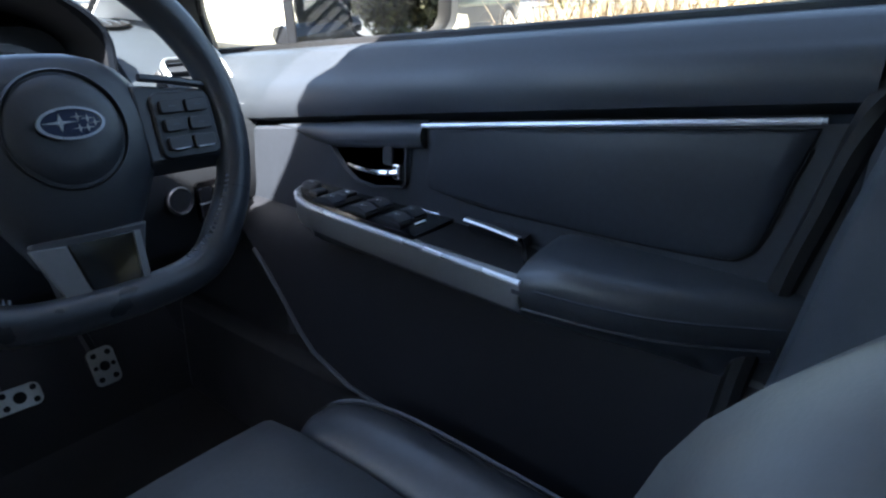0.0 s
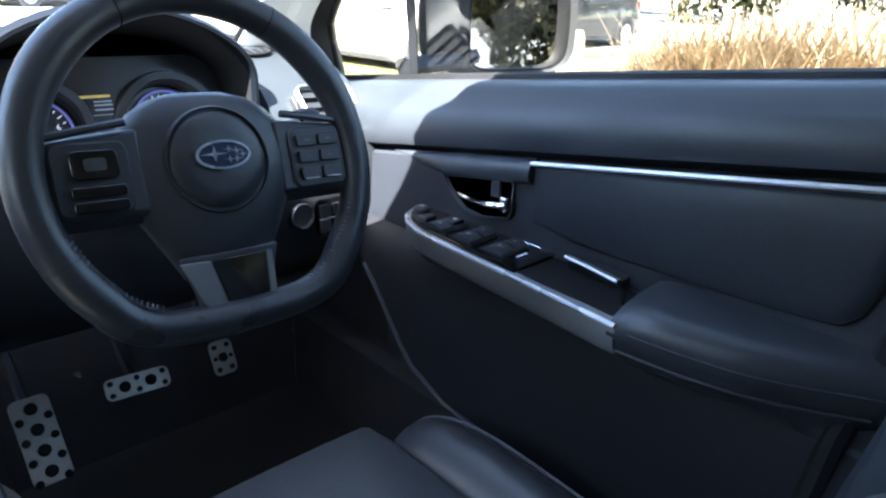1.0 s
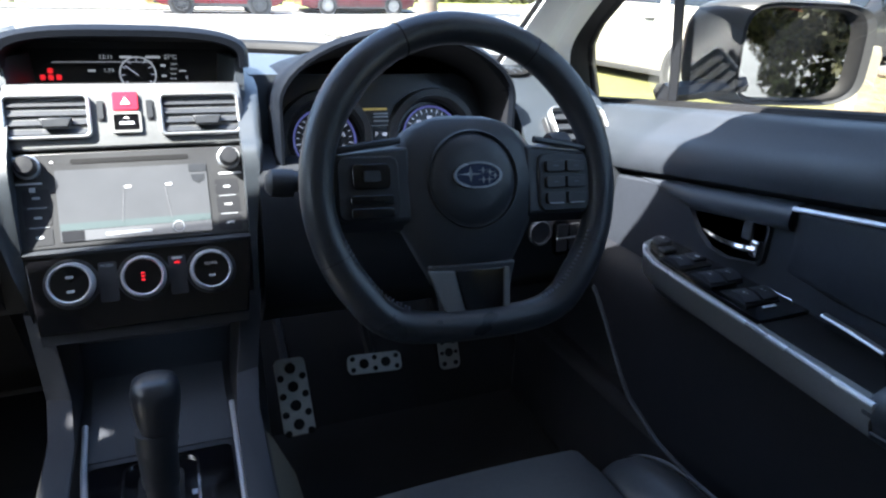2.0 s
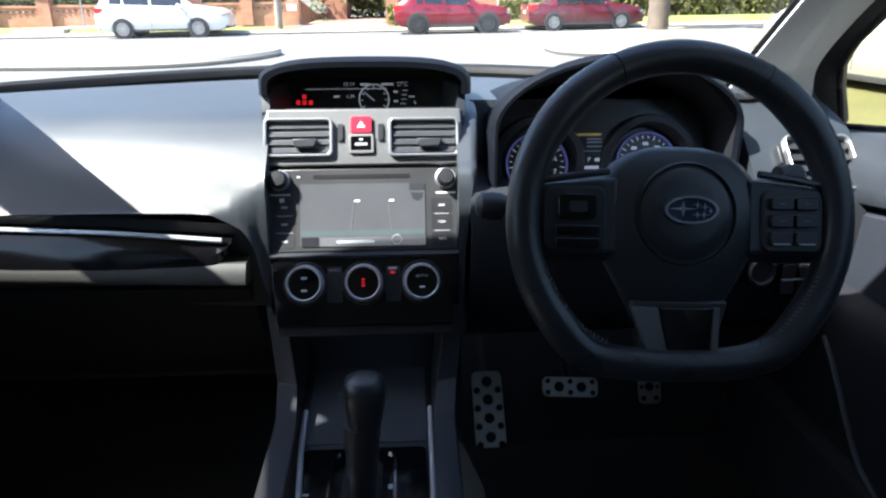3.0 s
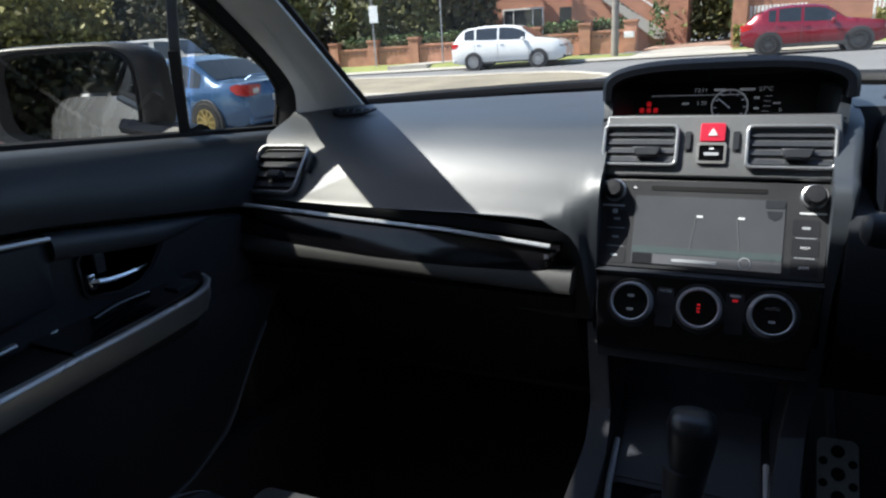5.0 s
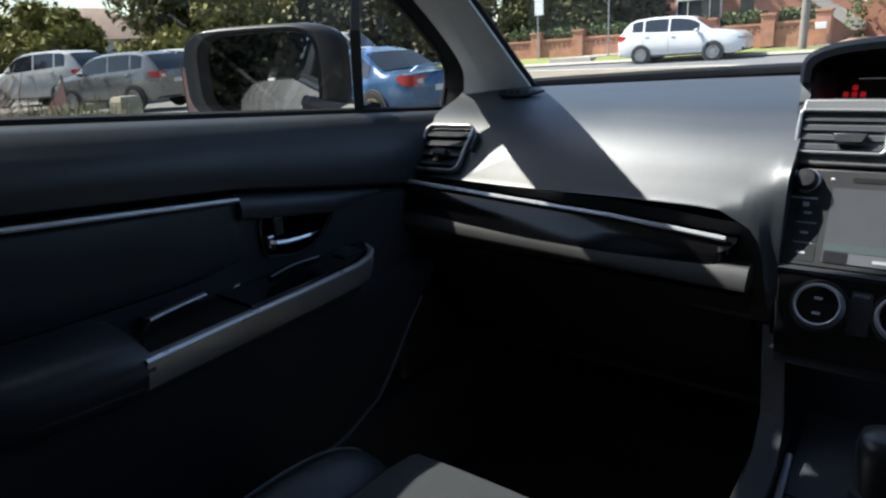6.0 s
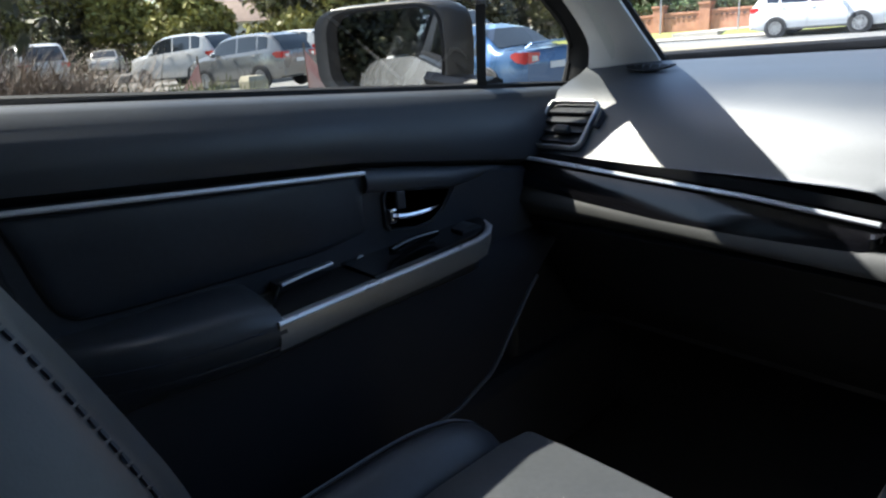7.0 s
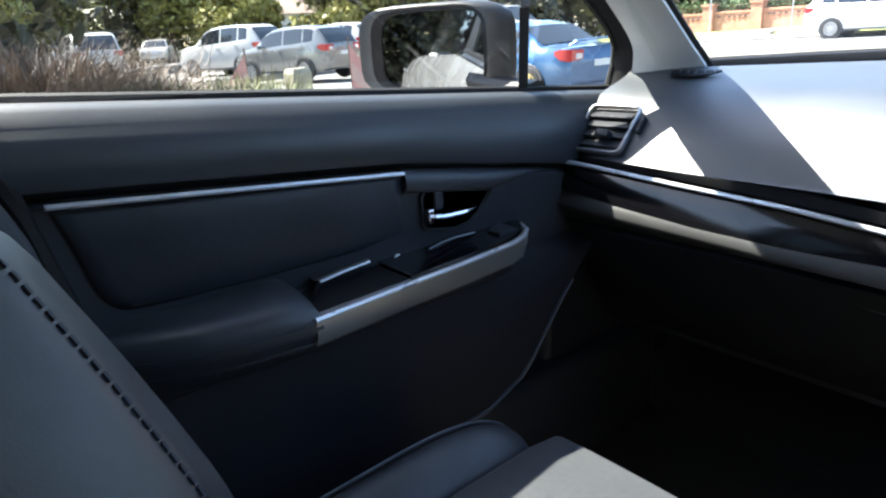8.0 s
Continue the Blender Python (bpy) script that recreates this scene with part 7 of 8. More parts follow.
def car(label, x, y, heading, length, width, height, shape, colour, rim="rim", wheel_r=0.335, axles=(0.21, 0.79), clad=False, group="parked cars", plate=True, z=None, handle=None, spoiler=False):
    """A parked car: heading in degrees, 0 facing +x."""
    c = thing("car", label, "car", (0, 0, 0), group)
    sh = SHAPES[shape]
    w2 = width / 2

    def roof(f):
        return lerp(sh["roof"], f) * height

    def belt(f):
        return min(lerp(sh["belt"], f) * height, roof(f) - 0.02)

    def half(f):
        return w2 * (1 - 0.16 * abs(2 * f - 1) ** 5 - 0.05 * max(0, f - 0.9) * 10)

    def top_half(f):
        h = max(0.0, roof(f) - belt(f)) / (0.38 * height)
        return half(f) * (0.93 - 0.20 * min(1, h))

    sill = 0.20 if shape == "sedan" else 0.25
    fs = sorted({*np.linspace(0, 1, 34).tolist(), *[a for a, _ in sh["roof"]]})
    rings = []
    for f in fs:
        px, h = (f - 0.5) * length, half(f)
        b, r, th = belt(f), roof(f), top_half(f)
        low = sill + 0.14 * max(0, abs(2 * f - 1) - 0.86) / 0.14
        side = [(h * 0.90, low), (h * 0.985, low + 0.10), (h, (low + b) * 0.5), (h * 0.985, b - 0.08), (h * 0.945, b), (th * 1.0 + (h * 0.945 - th) * 0.12, r - 0.05 * (r > b + 0.1) - 0.012), (th * 0.90, r - 0.012), (th * 0.5, r + 0.006)]
        rings.append([(px, yy, zz) for yy, zz in side] + [(px, -yy, zz) for yy, zz in reversed(side)])
    part("body", loft(rings), colour, c, smooth=40)

    def side_at(f, t, s, off=0.006):
        h, b, r, th = half(f), belt(f), roof(f), top_half(f)
        y0, z0, y1, z1 = h * 0.945, b, th + (h * 0.945 - th) * 0.12, r - 0.062
        return ((f - 0.5) * length, s * (y0 + (y1 - y0) * t + off), z0 + (z1 - z0) * t)
    for s in (-1, 1):
        for f0, f1 in sh["glass"]:
            rows = []
            for f in np.linspace(f0, f1, 7):
                rows.append([side_at(f, 0.06, s), side_at(f, 0.5, s), side_at(f, 0.94, s), side_at(f, 0.94, s, -0.03), side_at(f, 0.06, s, -0.03)])
            part("side_window", loft(rows), M["car_glass"], c)
        # door seams, sill and handles
        for f in (sh["glass"][1][0] - 0.012, sh["glass"][2][0] - 0.010, sh["glass"][2][1] + 0.03):
            h, b = half(f), belt(f)
            part("door_seam", sweep([((f - 0.5) * length, s * (h * 0.985 + 0.001), b - 0.07), ((f - 0.5) * length, s * (h + 0.001), (sill + b) / 2), ((f - 0.5) * length, s * (h * 0.985 + 0.001), sill + 0.12)], 0.006, 4), M["clad"], c)
        for f in (sh["glass"][1][0] + 0.02, sh["glass"][2][0] + 0.025):
            part("door_handle", box((0.17, 0.03, 0.03), ((f - 0.5) * length, s * (half(f) * 0.99 + 0.008), belt(f) - 0.13)), handle or colour, c, bevel=0.008)
        part("sill", box((length * 0.52, 0.05, 0.13 if clad else 0.07), (0, s * (w2 * 0.955), sill + 0.04)), M["clad"], c, bevel=0.012)
        f = sh["glass"][2][1] - 0.015
        part("door_mirror", box((0.12, 0.19, 0.13), ((f - 0.5) * length, s * (half(f) + 0.07), belt(f) + 0.05)), colour, c, bevel=0.035)
        # lamps
        part("tail_lamp", loft([[(-length / 2 + a, s * (half(f) * b + 0.005), height * 0.575 + q * hh + dz) for q in (1, -1)] + [(-length / 2 + a + 0.03, s * half(f) * (b - 0.1), height * 0.575 + q * hh + dz) for q in (-1, 1)] for a, f, b, dz, hh in ((-0.014, 0.0, 0.66, 0.01, 0.075), (-0.008, 0.0, 0.96, 0.0, 0.095), (0.05, 0.012, 1.0, 0.0, 0.10), (0.22, 0.05, 0.995, 0.02, 0.085), (0.34, 0.075, 0.985, 0.045, 0.03))]), M["tail_red"], c)
        part("reversing_lamp", box((0.02, w2 * 0.16, 0.09), (-length / 2 - 0.012, s * half(0.0) * 0.76, height * 0.565)), M["lamp_clear"], c, "clear lamp", bevel=0.008)
        part("head_lamp", loft([[(length / 2 - a, s * (half(f) * b + 0.004), height * 0.455 + q * hh) for q in (-1, 1)] + [(length / 2 - a - 0.06, s * half(f) * (b - 0.1), height * 0.455 + q * hh) for q in (1, -1)] for a, f, b, hh in ((0.015, 1.0, 0.55, 0.05), (0.03, 0.99, 0.97, 0.055), (0.14, 0.97, 0.99, 0.045), (0.34, 0.93, 0.985, 0.02))]), M["lamp_clear"], c)
        # wheels
        for f in axles:
            px = (f - 0.5) * length
            m = frame_on((px, s * (w2 - 0.22), wheel_r), (1, 0, 0), (0, 0, 1)) if s < 0 else frame_on((px, s * (w2 - 0.22), wheel_r), (-1, 0, 0), (0, 0, 1))
            lip = 0.085 if clad else 0.052
            # dark disc paints the shade of an uncut wheel well, with a cladding lip
            part("wheel_arch", lathe([(wheel_r + lip, 0.16), (wheel_r + lip, 0.226), (wheel_r + 0.045, 0.232), (wheel_r + 0.04, 0.228), (0.02, 0.226)], m, 28), M["clad"], c)
            wh = part("wheel", lathe([(wheel_r * 0.66, 0.05), (wheel_r * 0.95, 0.05), (wheel_r, 0.09), (wheel_r, 0.21), (wheel_r * 0.95, 0.245), (wheel_r * 0.70, 0.25), (wheel_r * 0.66, 0.235)], m, 30), M["tyre"], c, "black tyre")
            hub = lathe([(wheel_r * 0.69, 0.235), (wheel_r * 0.67, 0.25), (wheel_r * 0.62, 0.25), (wheel_r * 0.60, 0.235)], m, 30)
            for kk in range(10):
                a = 2 * math.pi * kk / 10
                mm = m @ Matrix.Rotation(a, 4, "Z")
                prism([(0.02, -0.016), (wheel_r * 0.62, -0.022), (wheel_r * 0.62, 0.022), (0.02, 0.016)], 0.02, mm @ Matrix.Translation((0, 0, 0.229)), bm=hub)
            lathe([(0.05, 0.23), (0.05, 0.256), (0.002, 0.258)], m, 14, bm=hub)
            part("rim", hub, M[rim], wh, "alloy rim")
    # front and rear screens
    for (f0, f1), nm in ((sh["front"], "windscreen"), (sh["back"], "rear_window")):
        rows = []
        for f in np.linspace(f0, f1, 7):
            px, th, r = (f - 0.5) * length, top_half(f) * 0.90, roof(f)
            off = 0.014
            d = (-off, off * 0.7) if nm == "rear_window" else (off, off * 0.7)
            rows.append([(px + d[0], yy, r + dz + d[1]) for yy, dz in ((-th, -0.012), (-th * 0.5, 0.006), (0, 0.008), (th * 0.5, 0.006), (th, -0.012))])
        part(nm, loft(rows, closed=False), M["car_glass"], c)
    part("rear_bumper", box((0.10, width * 0.84, 0.16), (-length / 2 + 0.05, 0, sill + 0.14)), M["clad"] if clad else colour, c, bevel=0.04)
    part("front_bumper", box((0.10, width * 0.80, 0.12), (length / 2 - 0.07, 0, sill + 0.12)), M["clad"], c, bevel=0.04)
    part("grille", box((0.05, width * 0.42, 0.12), (length / 2 - 0.035, 0, height * 0.40)), M["clad"], c, bevel=0.02)
    if spoiler:
        part("boot_spoiler", sweep([(-length / 2 + 0.12, -w2 * 0.74, height * 0.685), (-length / 2 + 0.05, -w2 * 0.66, height * 0.735), (-length / 2 + 0.03, 0, height * 0.745), (-length / 2 + 0.05, w2 * 0.66, height * 0.735), (-length / 2 + 0.12, w2 * 0.74, height * 0.685)], 0.045, 8, flat=0.4), colour, c)
    if plate:
        part("number_plate", box((0.012, 0.37, 0.11), (-length / 2 - 0.012, 0, height * 0.47)), M["white_board"], c, "pale plate")
        part("number_plate", box((0.012, 0.37, 0.11), (length / 2 - 0.005, 0, 0.42)), M["white_board"], c, "pale plate")
    a = radians(heading)
    gz = ground_z(x, y) - 0.02 if z is None else z
    slope = Euler((math.atan(0.014 * -math.sin(a) + 0.007 * math.cos(a)), -math.atan(0.014 * math.cos(a) + 0.007 * math.sin(a)), 0)).to_matrix().to_4x4()
    c.matrix_basis = Matrix.Translation((x, y, gz)) @ Matrix.Rotation(a, 4, "Z") @ slope
    return c


# across the street
car("white mid-size wagon with alloy wheels parked at the far kerb", -8.80, 25.9, 2, 4.70, 1.80, 1.70, "suv", paint("white", (0.72, 0.72, 0.71), 0.0), axles=(0.205, 0.775))
car("bright red compact crossover with grey cladding parked at the far kerb", 1.85, 25.1, 1, 4.27, 1.76, 1.54, "coupe_suv", paint("bright_red", (0.21, 0.007, 0.020), 0.3), "rim_dark", clad=True, axles=(0.20, 0.80))
car("dark red sedan parked at the far kerb", 7.0, 26.0, 2, 4.50, 1.72, 1.45, "sedan", paint("dark_red", (0.12, 0.010, 0.018), 0.3), wheel_r=0.31)
car("white wagon parked up the side street", -27.2, 38.0, 120, 4.4, 1.78, 1.60, "suv", paint("off_white", (0.46, 0.455, 0.44), 0.0), z=0.2)
# passenger's side car park
car("bright blue sedan with gold wheels parked nearby", -9.70, 9.07, 174, 4.45, 1.74, 1.46, "sedan", paint("blue", (0.030, 0.095, 0.215), 0.35), "rim_gold", axles=(0.215, 0.80), z=-0.34, spoiler=True)
car("silver-grey compact wagon parked among other cars", -20.4, 9.6, 196, 4.30, 1.77, 1.63, "suv", paint("silver_grey", (0.22, 0.22, 0.215), 0.5), z=-0.20)
car("white four-wheel drive parked beside the grey wagon", -26.6, 10.0, 200, 4.70, 1.85, 1.86, "suv", paint("off_white", (0.46, 0.455, 0.44), 0.0), z=-0.16)
car("white high wagon in the car park", -29.6, 5.35, 178, 4.70, 1.85, 1.96, "suv", paint("off_white", (0.46, 0.455, 0.44), 0.0), z=-0.22)
car("small white hatch far back in the car park", -44.0, 12.30, 335, 3.9, 1.7, 1.5, "coupe_suv", paint("off_white", (0.46, 0.455, 0.44), 0.0), z=0.06)
car("white van standing beyond the blue car", -22.0, 20.3, 10, 4.70, 1.80, 2.05, "van", paint("off_white", (0.46, 0.455, 0.44), 0.0), z=-0.12)
car("white sedan half hidden by trees", -34.2, 4.2, 190, 4.5, 1.75, 1.48, "sedan", paint("off_white", (0.46, 0.455, 0.44), 0.0), z=-0.30)
car("white wagon behind the grey one", -26.0, 14.4, 196, 4.6, 1.8, 1.70, "suv", paint("off_white", (0.46, 0.455, 0.44), 0.0), z=-0.12)
car("dark car parked behind the others", -33.5, 12.6, 196, 4.5, 1.8, 1.60, "suv", paint("charcoal", (0.028, 0.028, 0.030), 0.2, 0.42), z=-0.23)
# driver's side
car("cream high wagon parked alongside on the lawn", 6.30, 6.95, 95, 4.60, 1.80, 1.75, "van", paint("cream", (0.50, 0.47, 0.40), 0.0), axles=(0.16, 0.82), handle=M["clad"], z=0.02)
car("dark grey wagon parked beyond the lawn", 12.5, 8.65, 185, 4.30, 1.78, 1.62, "suv", paint("charcoal", (0.028, 0.028, 0.030), 0.2, 0.42), z=0.07)


# ---- brick wall, hedges and houses across the street ----
def brick_wall():
    piers = (-20.0, -17.65, -15.3, -12.2, -9.05, -6.75, -4.75)
    for i, x in enumerate(piers):
        zb = ground_z(x, 30) + 0.28
        p = thing("brick_pier", "red brick pier of the garden wall with a capping course", "brick pier", (x, 30, zb), "garden wall piers")
        part("shaft", box((0.52, 0.46, 1.22), (x, 30.1, zb + 0.55)), M["brick"], p, bevel=0.01)
        part("cap", box((0.62, 0.56, 0.10), (x, 30.1, zb + 1.21)), M["brick_pale"], p, bevel=0.012)
    for a, b in zip(piers, piers[1:]):
        x, zb = (a + b) / 2, ground_z((a + b) / 2, 30) + 0.26
        w = thing("brick_wall", "low red brick garden wall with a notched course and coping", "brick wall", (x, 30, zb), "garden wall panels")
        L = b - a - 0.52
        part("panel", box((L, 0.24, 0.90), (x, 30.15, zb + 0.36)), M["brick"], w)
        part("coping", box((L, 0.34, 0.10), (x, 30.15, zb + 0.86)), M["brick"], w, bevel=0.01)
        # flat dark strip paints the shade in the hollows between the notch bricks
        part("notch_band", box((L, 0.02, 0.055), (x, 30.02, zb + 0.67)), M["clad"], w)
        n = int(L / 0.24)
        for k in range(n):
            part("brick", box((0.11, 0.05, 0.075), (x - L / 2 + (k + 0.5) * L / n, 30.01, zb + 0.655)), M["brick"], w, smooth=0)
        rng = np.random.default_rng(int(abs(x) * 10))
        m = int(L * 420)
        pts = np.stack([rng.uniform(a + 0.3, b - 0.3, m), rng.uniform(30.25, 31.0, m), zb + 0.75 + rng.uniform(0, 1, m) ** 0.8 * (0.62 + 0.10 * np.sin(np.arange(m)))], 1)
        h = thing("hedge", "clipped green hedge behind the brick wall", "hedge", (x, 30.6, zb), "hedges")
        cards("foliage", M["hedge"], pts, 0.085, int(abs(x) * 7), h)
        part("twigs", box((L, 0.5, 0.62), (x, 30.65, zb + 0.92)), M["leaf_dark"], h)


def return_wall():
    w = thing("brick_wall", "low red brick wall that runs back from the end pier", "brick wall", (-20.3, 32, 0.3), "garden wall panels")
    part("panel", loft([[(x - 0.12, y, 0.1), (x + 0.12, y, 0.1), (x + 0.12, y, z), (x - 0.12, y, z)] for x, y, z in ((-20.2, 30.3, 1.05), (-21.6, 33.0, 0.95), (-23.4, 36.5, 0.85))]), M["brick"], w)


def houses():
    h = thing("apartment_house", "apricot brick apartment house with dark windows and outside stairs", "building", (-9, 42, 0.6))
    part("wall", box((13.0, 8.0, 9.0), (-11.0, 43.0, 4.6)), M["brick_pale"], h)
    part("wing", box((6.0, 3.0, 9.0), (-6.0, 38.4, 4.6)), M["brick_pale"], h)
    part("roof", prism([(-18.0, 0), (-4.0, 0), (-5.0, 1.8), (-17, 1.8)], 9.0, frame_on((0, 47.5, 9.1), (1, 0, 0), (0, 0, 1))), M["roof_tile"], h)
    for x, y, z, w, hh in ((-12.4, 38.98, 1.9, 2.4, 1.7), (-15.6, 38.98, 1.9, 1.8, 1.5), (-12.4, 38.98, 4.9, 2.4, 1.7), (-15.6, 38.98, 4.9, 1.8, 1.5), (-7.6, 36.88, 5.0, 1.4, 1.5)):
        wd = part("window", box((w, 0.06, hh), (x, y, z)), M["dark_window"], h, "dark window in a white frame")
        part("frame", ring_plate(rounded(w + 0.12, hh + 0.12, 0.02, 2), rounded(w - 0.06, hh - 0.06, 0.02, 2), 0.08, frame_on((x, y - 0.02, z), (1, 0, 0), (0, 0, 1))), M["white_board"], wd)
        for q in (-0.25, 0.25):
            part("mullion", box((0.05, 0.07, hh), (x + q * w, y - 0.035, z)), M["white_board"], wd)
    part("porch", box((1.2, 0.08, 2.3), (-9.6, 38.95, 1.55)), M["dark_window"], h, "dark doorway")
    st = part("stair", prism([(-7.8, 3.6), (-7.8, 3.3), (-4.4, 0.7), (-4.0, 0.7), (-4.0, 1.0)], 1.2, frame_on((0, 36.8, 0), (1, 0, 0), (0, 0, 1))), M["concrete"], h, "pale outside stair")
    for k in range(14):
        part("tread", box((0.30, 1.1, 0.05), (-4.3 - 0.25 * k, 36.2, 1.02 + 0.19 * k)), M["concrete"], st)
    part("balustrade", sweep([(-4.0, 35.6, 1.9), (-7.8, 35.6, 4.5)], 0.05, 6), M["white_board"], h)
    h2 = thing("house", "brick house with white garage doors and low fence", "building", (6, 38, 0.6))
    part("wall", box((14.0, 6.0, 4.0), (6.5, 41.0, 2.3)), M["brick_pale"], h2)
    part("roof", prism([(-1.0, 0), (14.5, 0), (11.5, 2.0), (2, 2.0)], 7.0, frame_on((0, 44.5, 4.3), (1, 0, 0), (0, 0, 1))), M["roof_tile"], h2)
    part("garden_pier", box((0.55, 0.5, 1.9), (-0.45, 30.2, 1.2)), M["brick"], h2)
    for a, b in ((-0.1, 2.0), (4.2, 6.2), (6.4, 8.4)):
        f = part("fence_panel", box((b - a, 0.06, 0.08), ((a + b) / 2, 30.3, 0.75)), M["white_board"], h2, "white picket panel")
        n = int((b - a) / 0.14)
        for k in range(n):
            part("picket", box((0.09, 0.03, 1.35), (a + (k + 0.5) * (b - a) / n, 30.25, 1.15)), M["white_board"], f, bevel=0.01)
    for a, b in ((2.0, 4.2), (8.6, 16.0)):
        part("garden_wall", box((b - a, 0.24, 0.9), ((a + b) / 2, 30.3, 0.85)), M["brick"], h2)
    h3 = thing("house", "cream house with a tiled hip roof among trees", "building", (-54, 25, 0))
    part("wall", box((6.0, 8.0, 3.2), (-54, 25.2, 1.4)), M["white_board"], h3)
    part("roof", loft([[(-57.5, 20.7, 3.0), (-50.5, 20.7, 3.0), (-50.5, 29.7, 3.0), (-57.5, 29.7, 3.0)], [(-54.2, 24.2, 5.4), (-53.8, 24.2, 5.4), (-53.8, 26.2, 5.4), (-54.2, 26.2, 5.4)]]), M["roof_tile"], h3)
    rng = np.random.default_rng(5)
    for x0, x1, y0, zt, mtl, nm in ((4.3, 8.3, 29.6, 1.1, "leaf_light", "flax_bush"), (-4.55, -3.9, 33, 2.2, "hedge", "hedge"), (-0.9, -0.2, 33, 2.4, "hedge", "hedge"), (-4.2, -0.3, 36.5, 4.6, "leaf", "hedge"), (-0.6, 1.0, 29.3, 0.75, "leaf_light", "flax_bush"), (9, 18, 29.8, 1.3, "leaf", "hedge")):
        m = int((x1 - x0) * 500)
        pts = np.stack([rng.uniform(x0, x1, m), rng.uniform(y0 - 0.3, y0 + 0.5, m) + rng.uniform(0, 6, m) * (y0 > 32), 0.35 + rng.uniform(0, 1, m) ** 0.8 * zt], 1)
        b = thing(nm, "sunlit strappy green bush by the fence" if nm == "flax_bush" else "dense green hedge beside the driveway", nm.replace("_", " "), ((x0 + x1) / 2, y0, 0.4))
        cards("foliage", M[mtl], pts, 0.12, int(x0 * 10) + 77, b)


def poles():
    for x, y, r, h, m, nm, lab in ((-5.05, 27.9, 0.15, 9, "pole_wood", "power_pole", "weathered grey timber power pole on the verge"), (-12.6, 27.4, 0.035, 4.5, "rim", "sign_post", "thin grey steel sign post on the verge"), (-16.2, 27.6, 0.04, 5, "rim", "sign_post", "thin steel post with a white sign panel")):
        z0 = ground_z(x, y) + 0.1
        p = thing(nm, lab, nm.replace("_", " "), (x, y, z0))
        part("pole", lathe([(r, -0.2), (r * 0.9, h * 0.5), (r * 0.75, h)], Matrix.Translation((x, y, z0)), 12), M[m], p)
        if x < -16:
            part("sign_panel", box((0.46, 0.03, 0.75), (x + 0.1, y - 0.05, z0 + 2.55)), M["white_board"], p, "white sign panel", bevel=0.01)
    box1 = thing("letter_box", "white letter box by the driveway", "letter box", (-4.75, 29.4, 0.3))
    part("body", box((0.4, 0.3, 0.25), (-4.75, 29.6, 1.0)), M["white_board"], box1, bevel=0.02)
    # palm on the island
    x, y = 8.35, 21.4
    z0 = ground_z(x, y) + 0.1
    p = thing("palm", "palm with a rough ringed trunk on the island", "palm tree", (x, y, z0))
    prof = []
    for k in range(30):
        prof += [(0.33 - 0.002 * k + (0.03 if k % 2 else 0), 0.18 * k)]
    part("trunk", lathe([(0.34, -0.2)] + prof, Matrix.Translation((x, y, z0)), 16), M["bark"], p)
    v, f = [], []
    for k in range(22):
        a = 2 * math.pi * k / 22
        for q in range(9):
            t = q / 8
            w = 0.28 * math.sin(math.pi * min(1, t + 0.12)) + 0.02
            cx, cy, cz = x + math.cos(a) * 2.6 * t, y + math.sin(a) * 2.6 * t, z0 + 5.3 + 1.2 * t - 2.4 * t * t * (0.7 + 0.6 * (k % 3) / 2)
            v += [(cx - math.sin(a) * w, cy + math.cos(a) * w, cz - 0.12), (cx, cy, cz), (cx + math.sin(a) * w, cy - math.cos(a) * w, cz - 0.12)]
        b = k * 27
        f += [(b + 3 * q + i, b + 3 * q + 1 + i, b + 3 * q + 4 + i, b + 3 * q + 3 + i) for q in range(8) for i in (0, 1)]
    me = bpy.data.meshes.new("crown")
    me.from_pydata(v, [], f)
    me.materials.append(M["leaf"])
    ob = new("crown", me)
    ob.parent, ob.matrix_parent_inverse = p, p.matrix_basis.inverted()


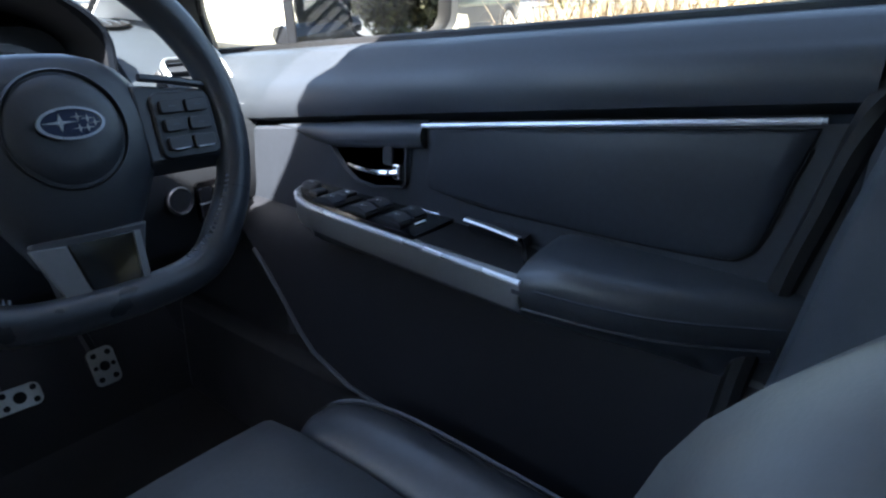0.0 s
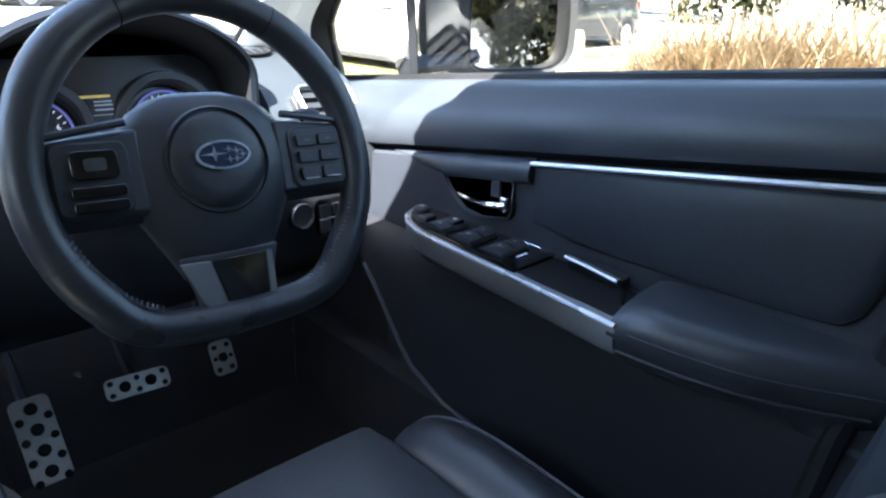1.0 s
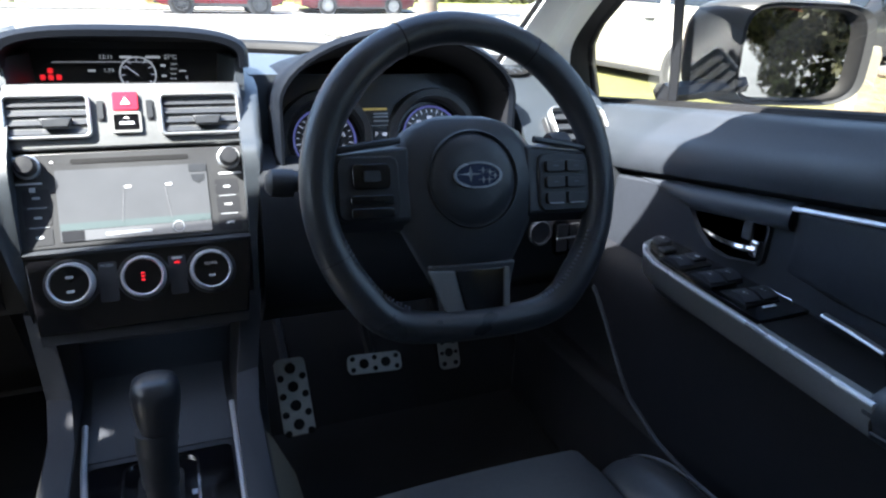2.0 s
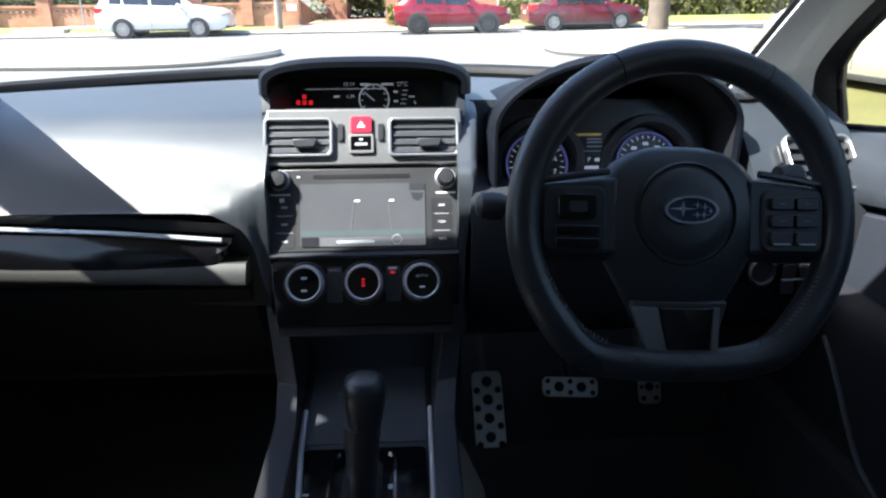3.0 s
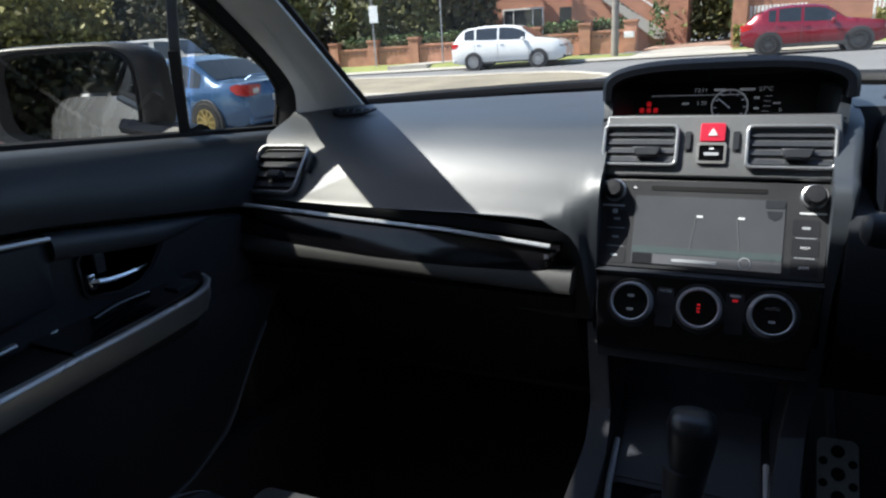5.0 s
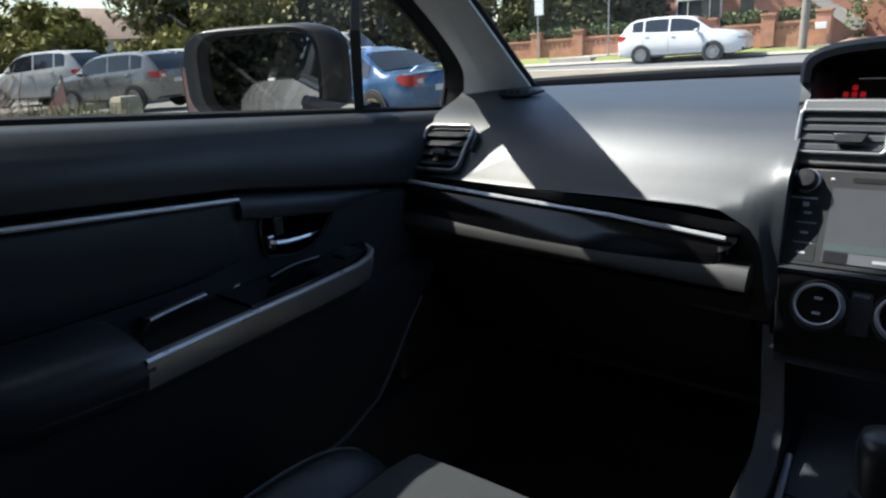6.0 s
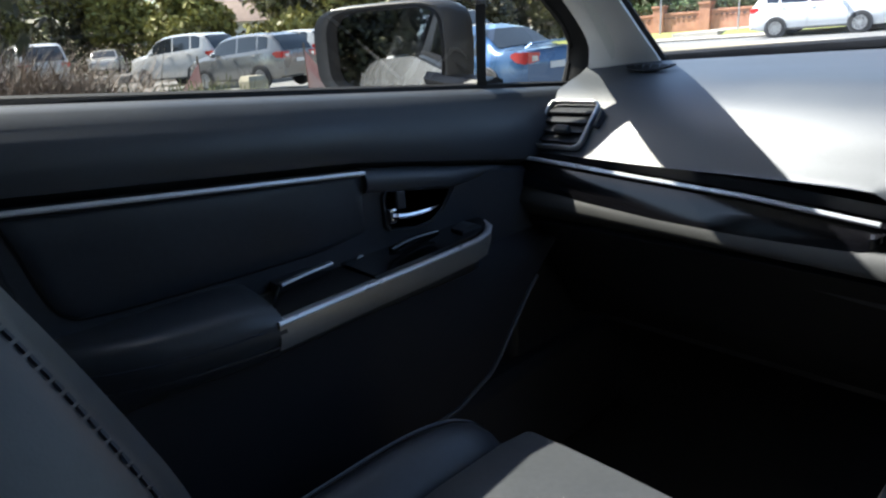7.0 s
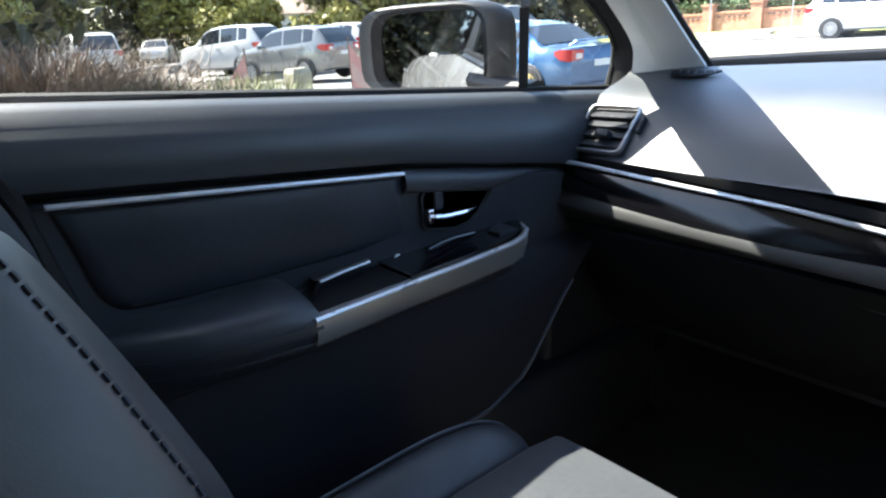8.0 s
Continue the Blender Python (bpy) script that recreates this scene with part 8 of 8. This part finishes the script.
def yard_things():
    # short timber bollards
    for x, y, w, h, nm in ((-8.05, 3.25, 0.27, 0.86, "bollard"), (4.97, 2.76, 0.16, 0.82, "bollard")):
        z0 = ground_z(x, y)
        b = thing(nm, "short square pale timber bollard beside the grass", "bollard", (x, y, z0), "bollards")
        part("post", loft([[(x - w / 2 * k, y - w / 2 * k, z0 + z), (x + w / 2 * k, y - w / 2 * k, z0 + z), (x + w / 2 * k, y + w / 2 * k, z0 + z), (x - w / 2 * k, y + w / 2 * k, z0 + z)] for k, z in ((1, -0.1), (1, h - 0.06), (0.8, h))]), M["timber"], b, smooth=20)
    r = thing("log_rail", "low weathered log rail beside the lawn", "rail", (7.5, 3.0, 0.3))
    part("log", sweep([(6.2, 4.3, 0.50), (6.56, 3.8, 0.51), (7.03, 3.05, 0.60), (7.9, 1.6, 0.62)], 0.045, 8), M["bark"], r)
    for x, y in ((6.25, 4.22), (7.8, 1.75)):
        part("stake", box((0.09, 0.09, 0.55), (x, y, ground_z(x, y) + 0.24)), M["bark"], r)
    # red and white barrier boards
    for x, y, h, w in ((-10.6, 5.62, 1.16, 0.74), (-12.0, 4.25, 1.10, -0.78)):
        z0 = ground_z(x, y) - 0.05
        b = thing("safety_flag", "faded red and white safety flag on a thin stake", "safety flag", (x, y, z0), "safety flags")
        part("stake", sweep([(x, y, z0), (x, y, z0 + h + 0.12)], 0.018, 6), M["bark"], b)
        d = Vector((0.42, 0.9, 0)).normalized()
        c0 = Vector((x, y, z0))
        part("cloth", loft([[c0 + d * t * w + Vector((0, 0, lo)), c0 + d * t * w + Vector((0, 0, hi)), c0 + d * t * w + Vector((0.02, -0.01, hi)), c0 + d * t * w + Vector((0.02, -0.01, lo))] for t, lo, hi in ((0, 0.05, h), (0.3, 0.06, h * 0.72), (0.7, 0.04, h * 0.38), (1.0, 0.03, h * 0.12))]), M["tape"], b, "faded red cloth")
        part("white_band", loft([[c0 + d * t * w + Vector((0.03, -0.02, lo)), c0 + d * t * w + Vector((0.03, -0.02, hi)), c0 + d * t * w + Vector((0.035, -0.025, hi)), c0 + d * t * w + Vector((0.035, -0.025, lo))] for t, lo, hi in ((0.02, h * 0.45, h * 0.72), (0.3, h * 0.30, h * 0.52), (0.55, h * 0.22, h * 0.36))]), M["flag_pale"], b)


brick_wall()
return_wall()
houses()
poles()
yard_things()
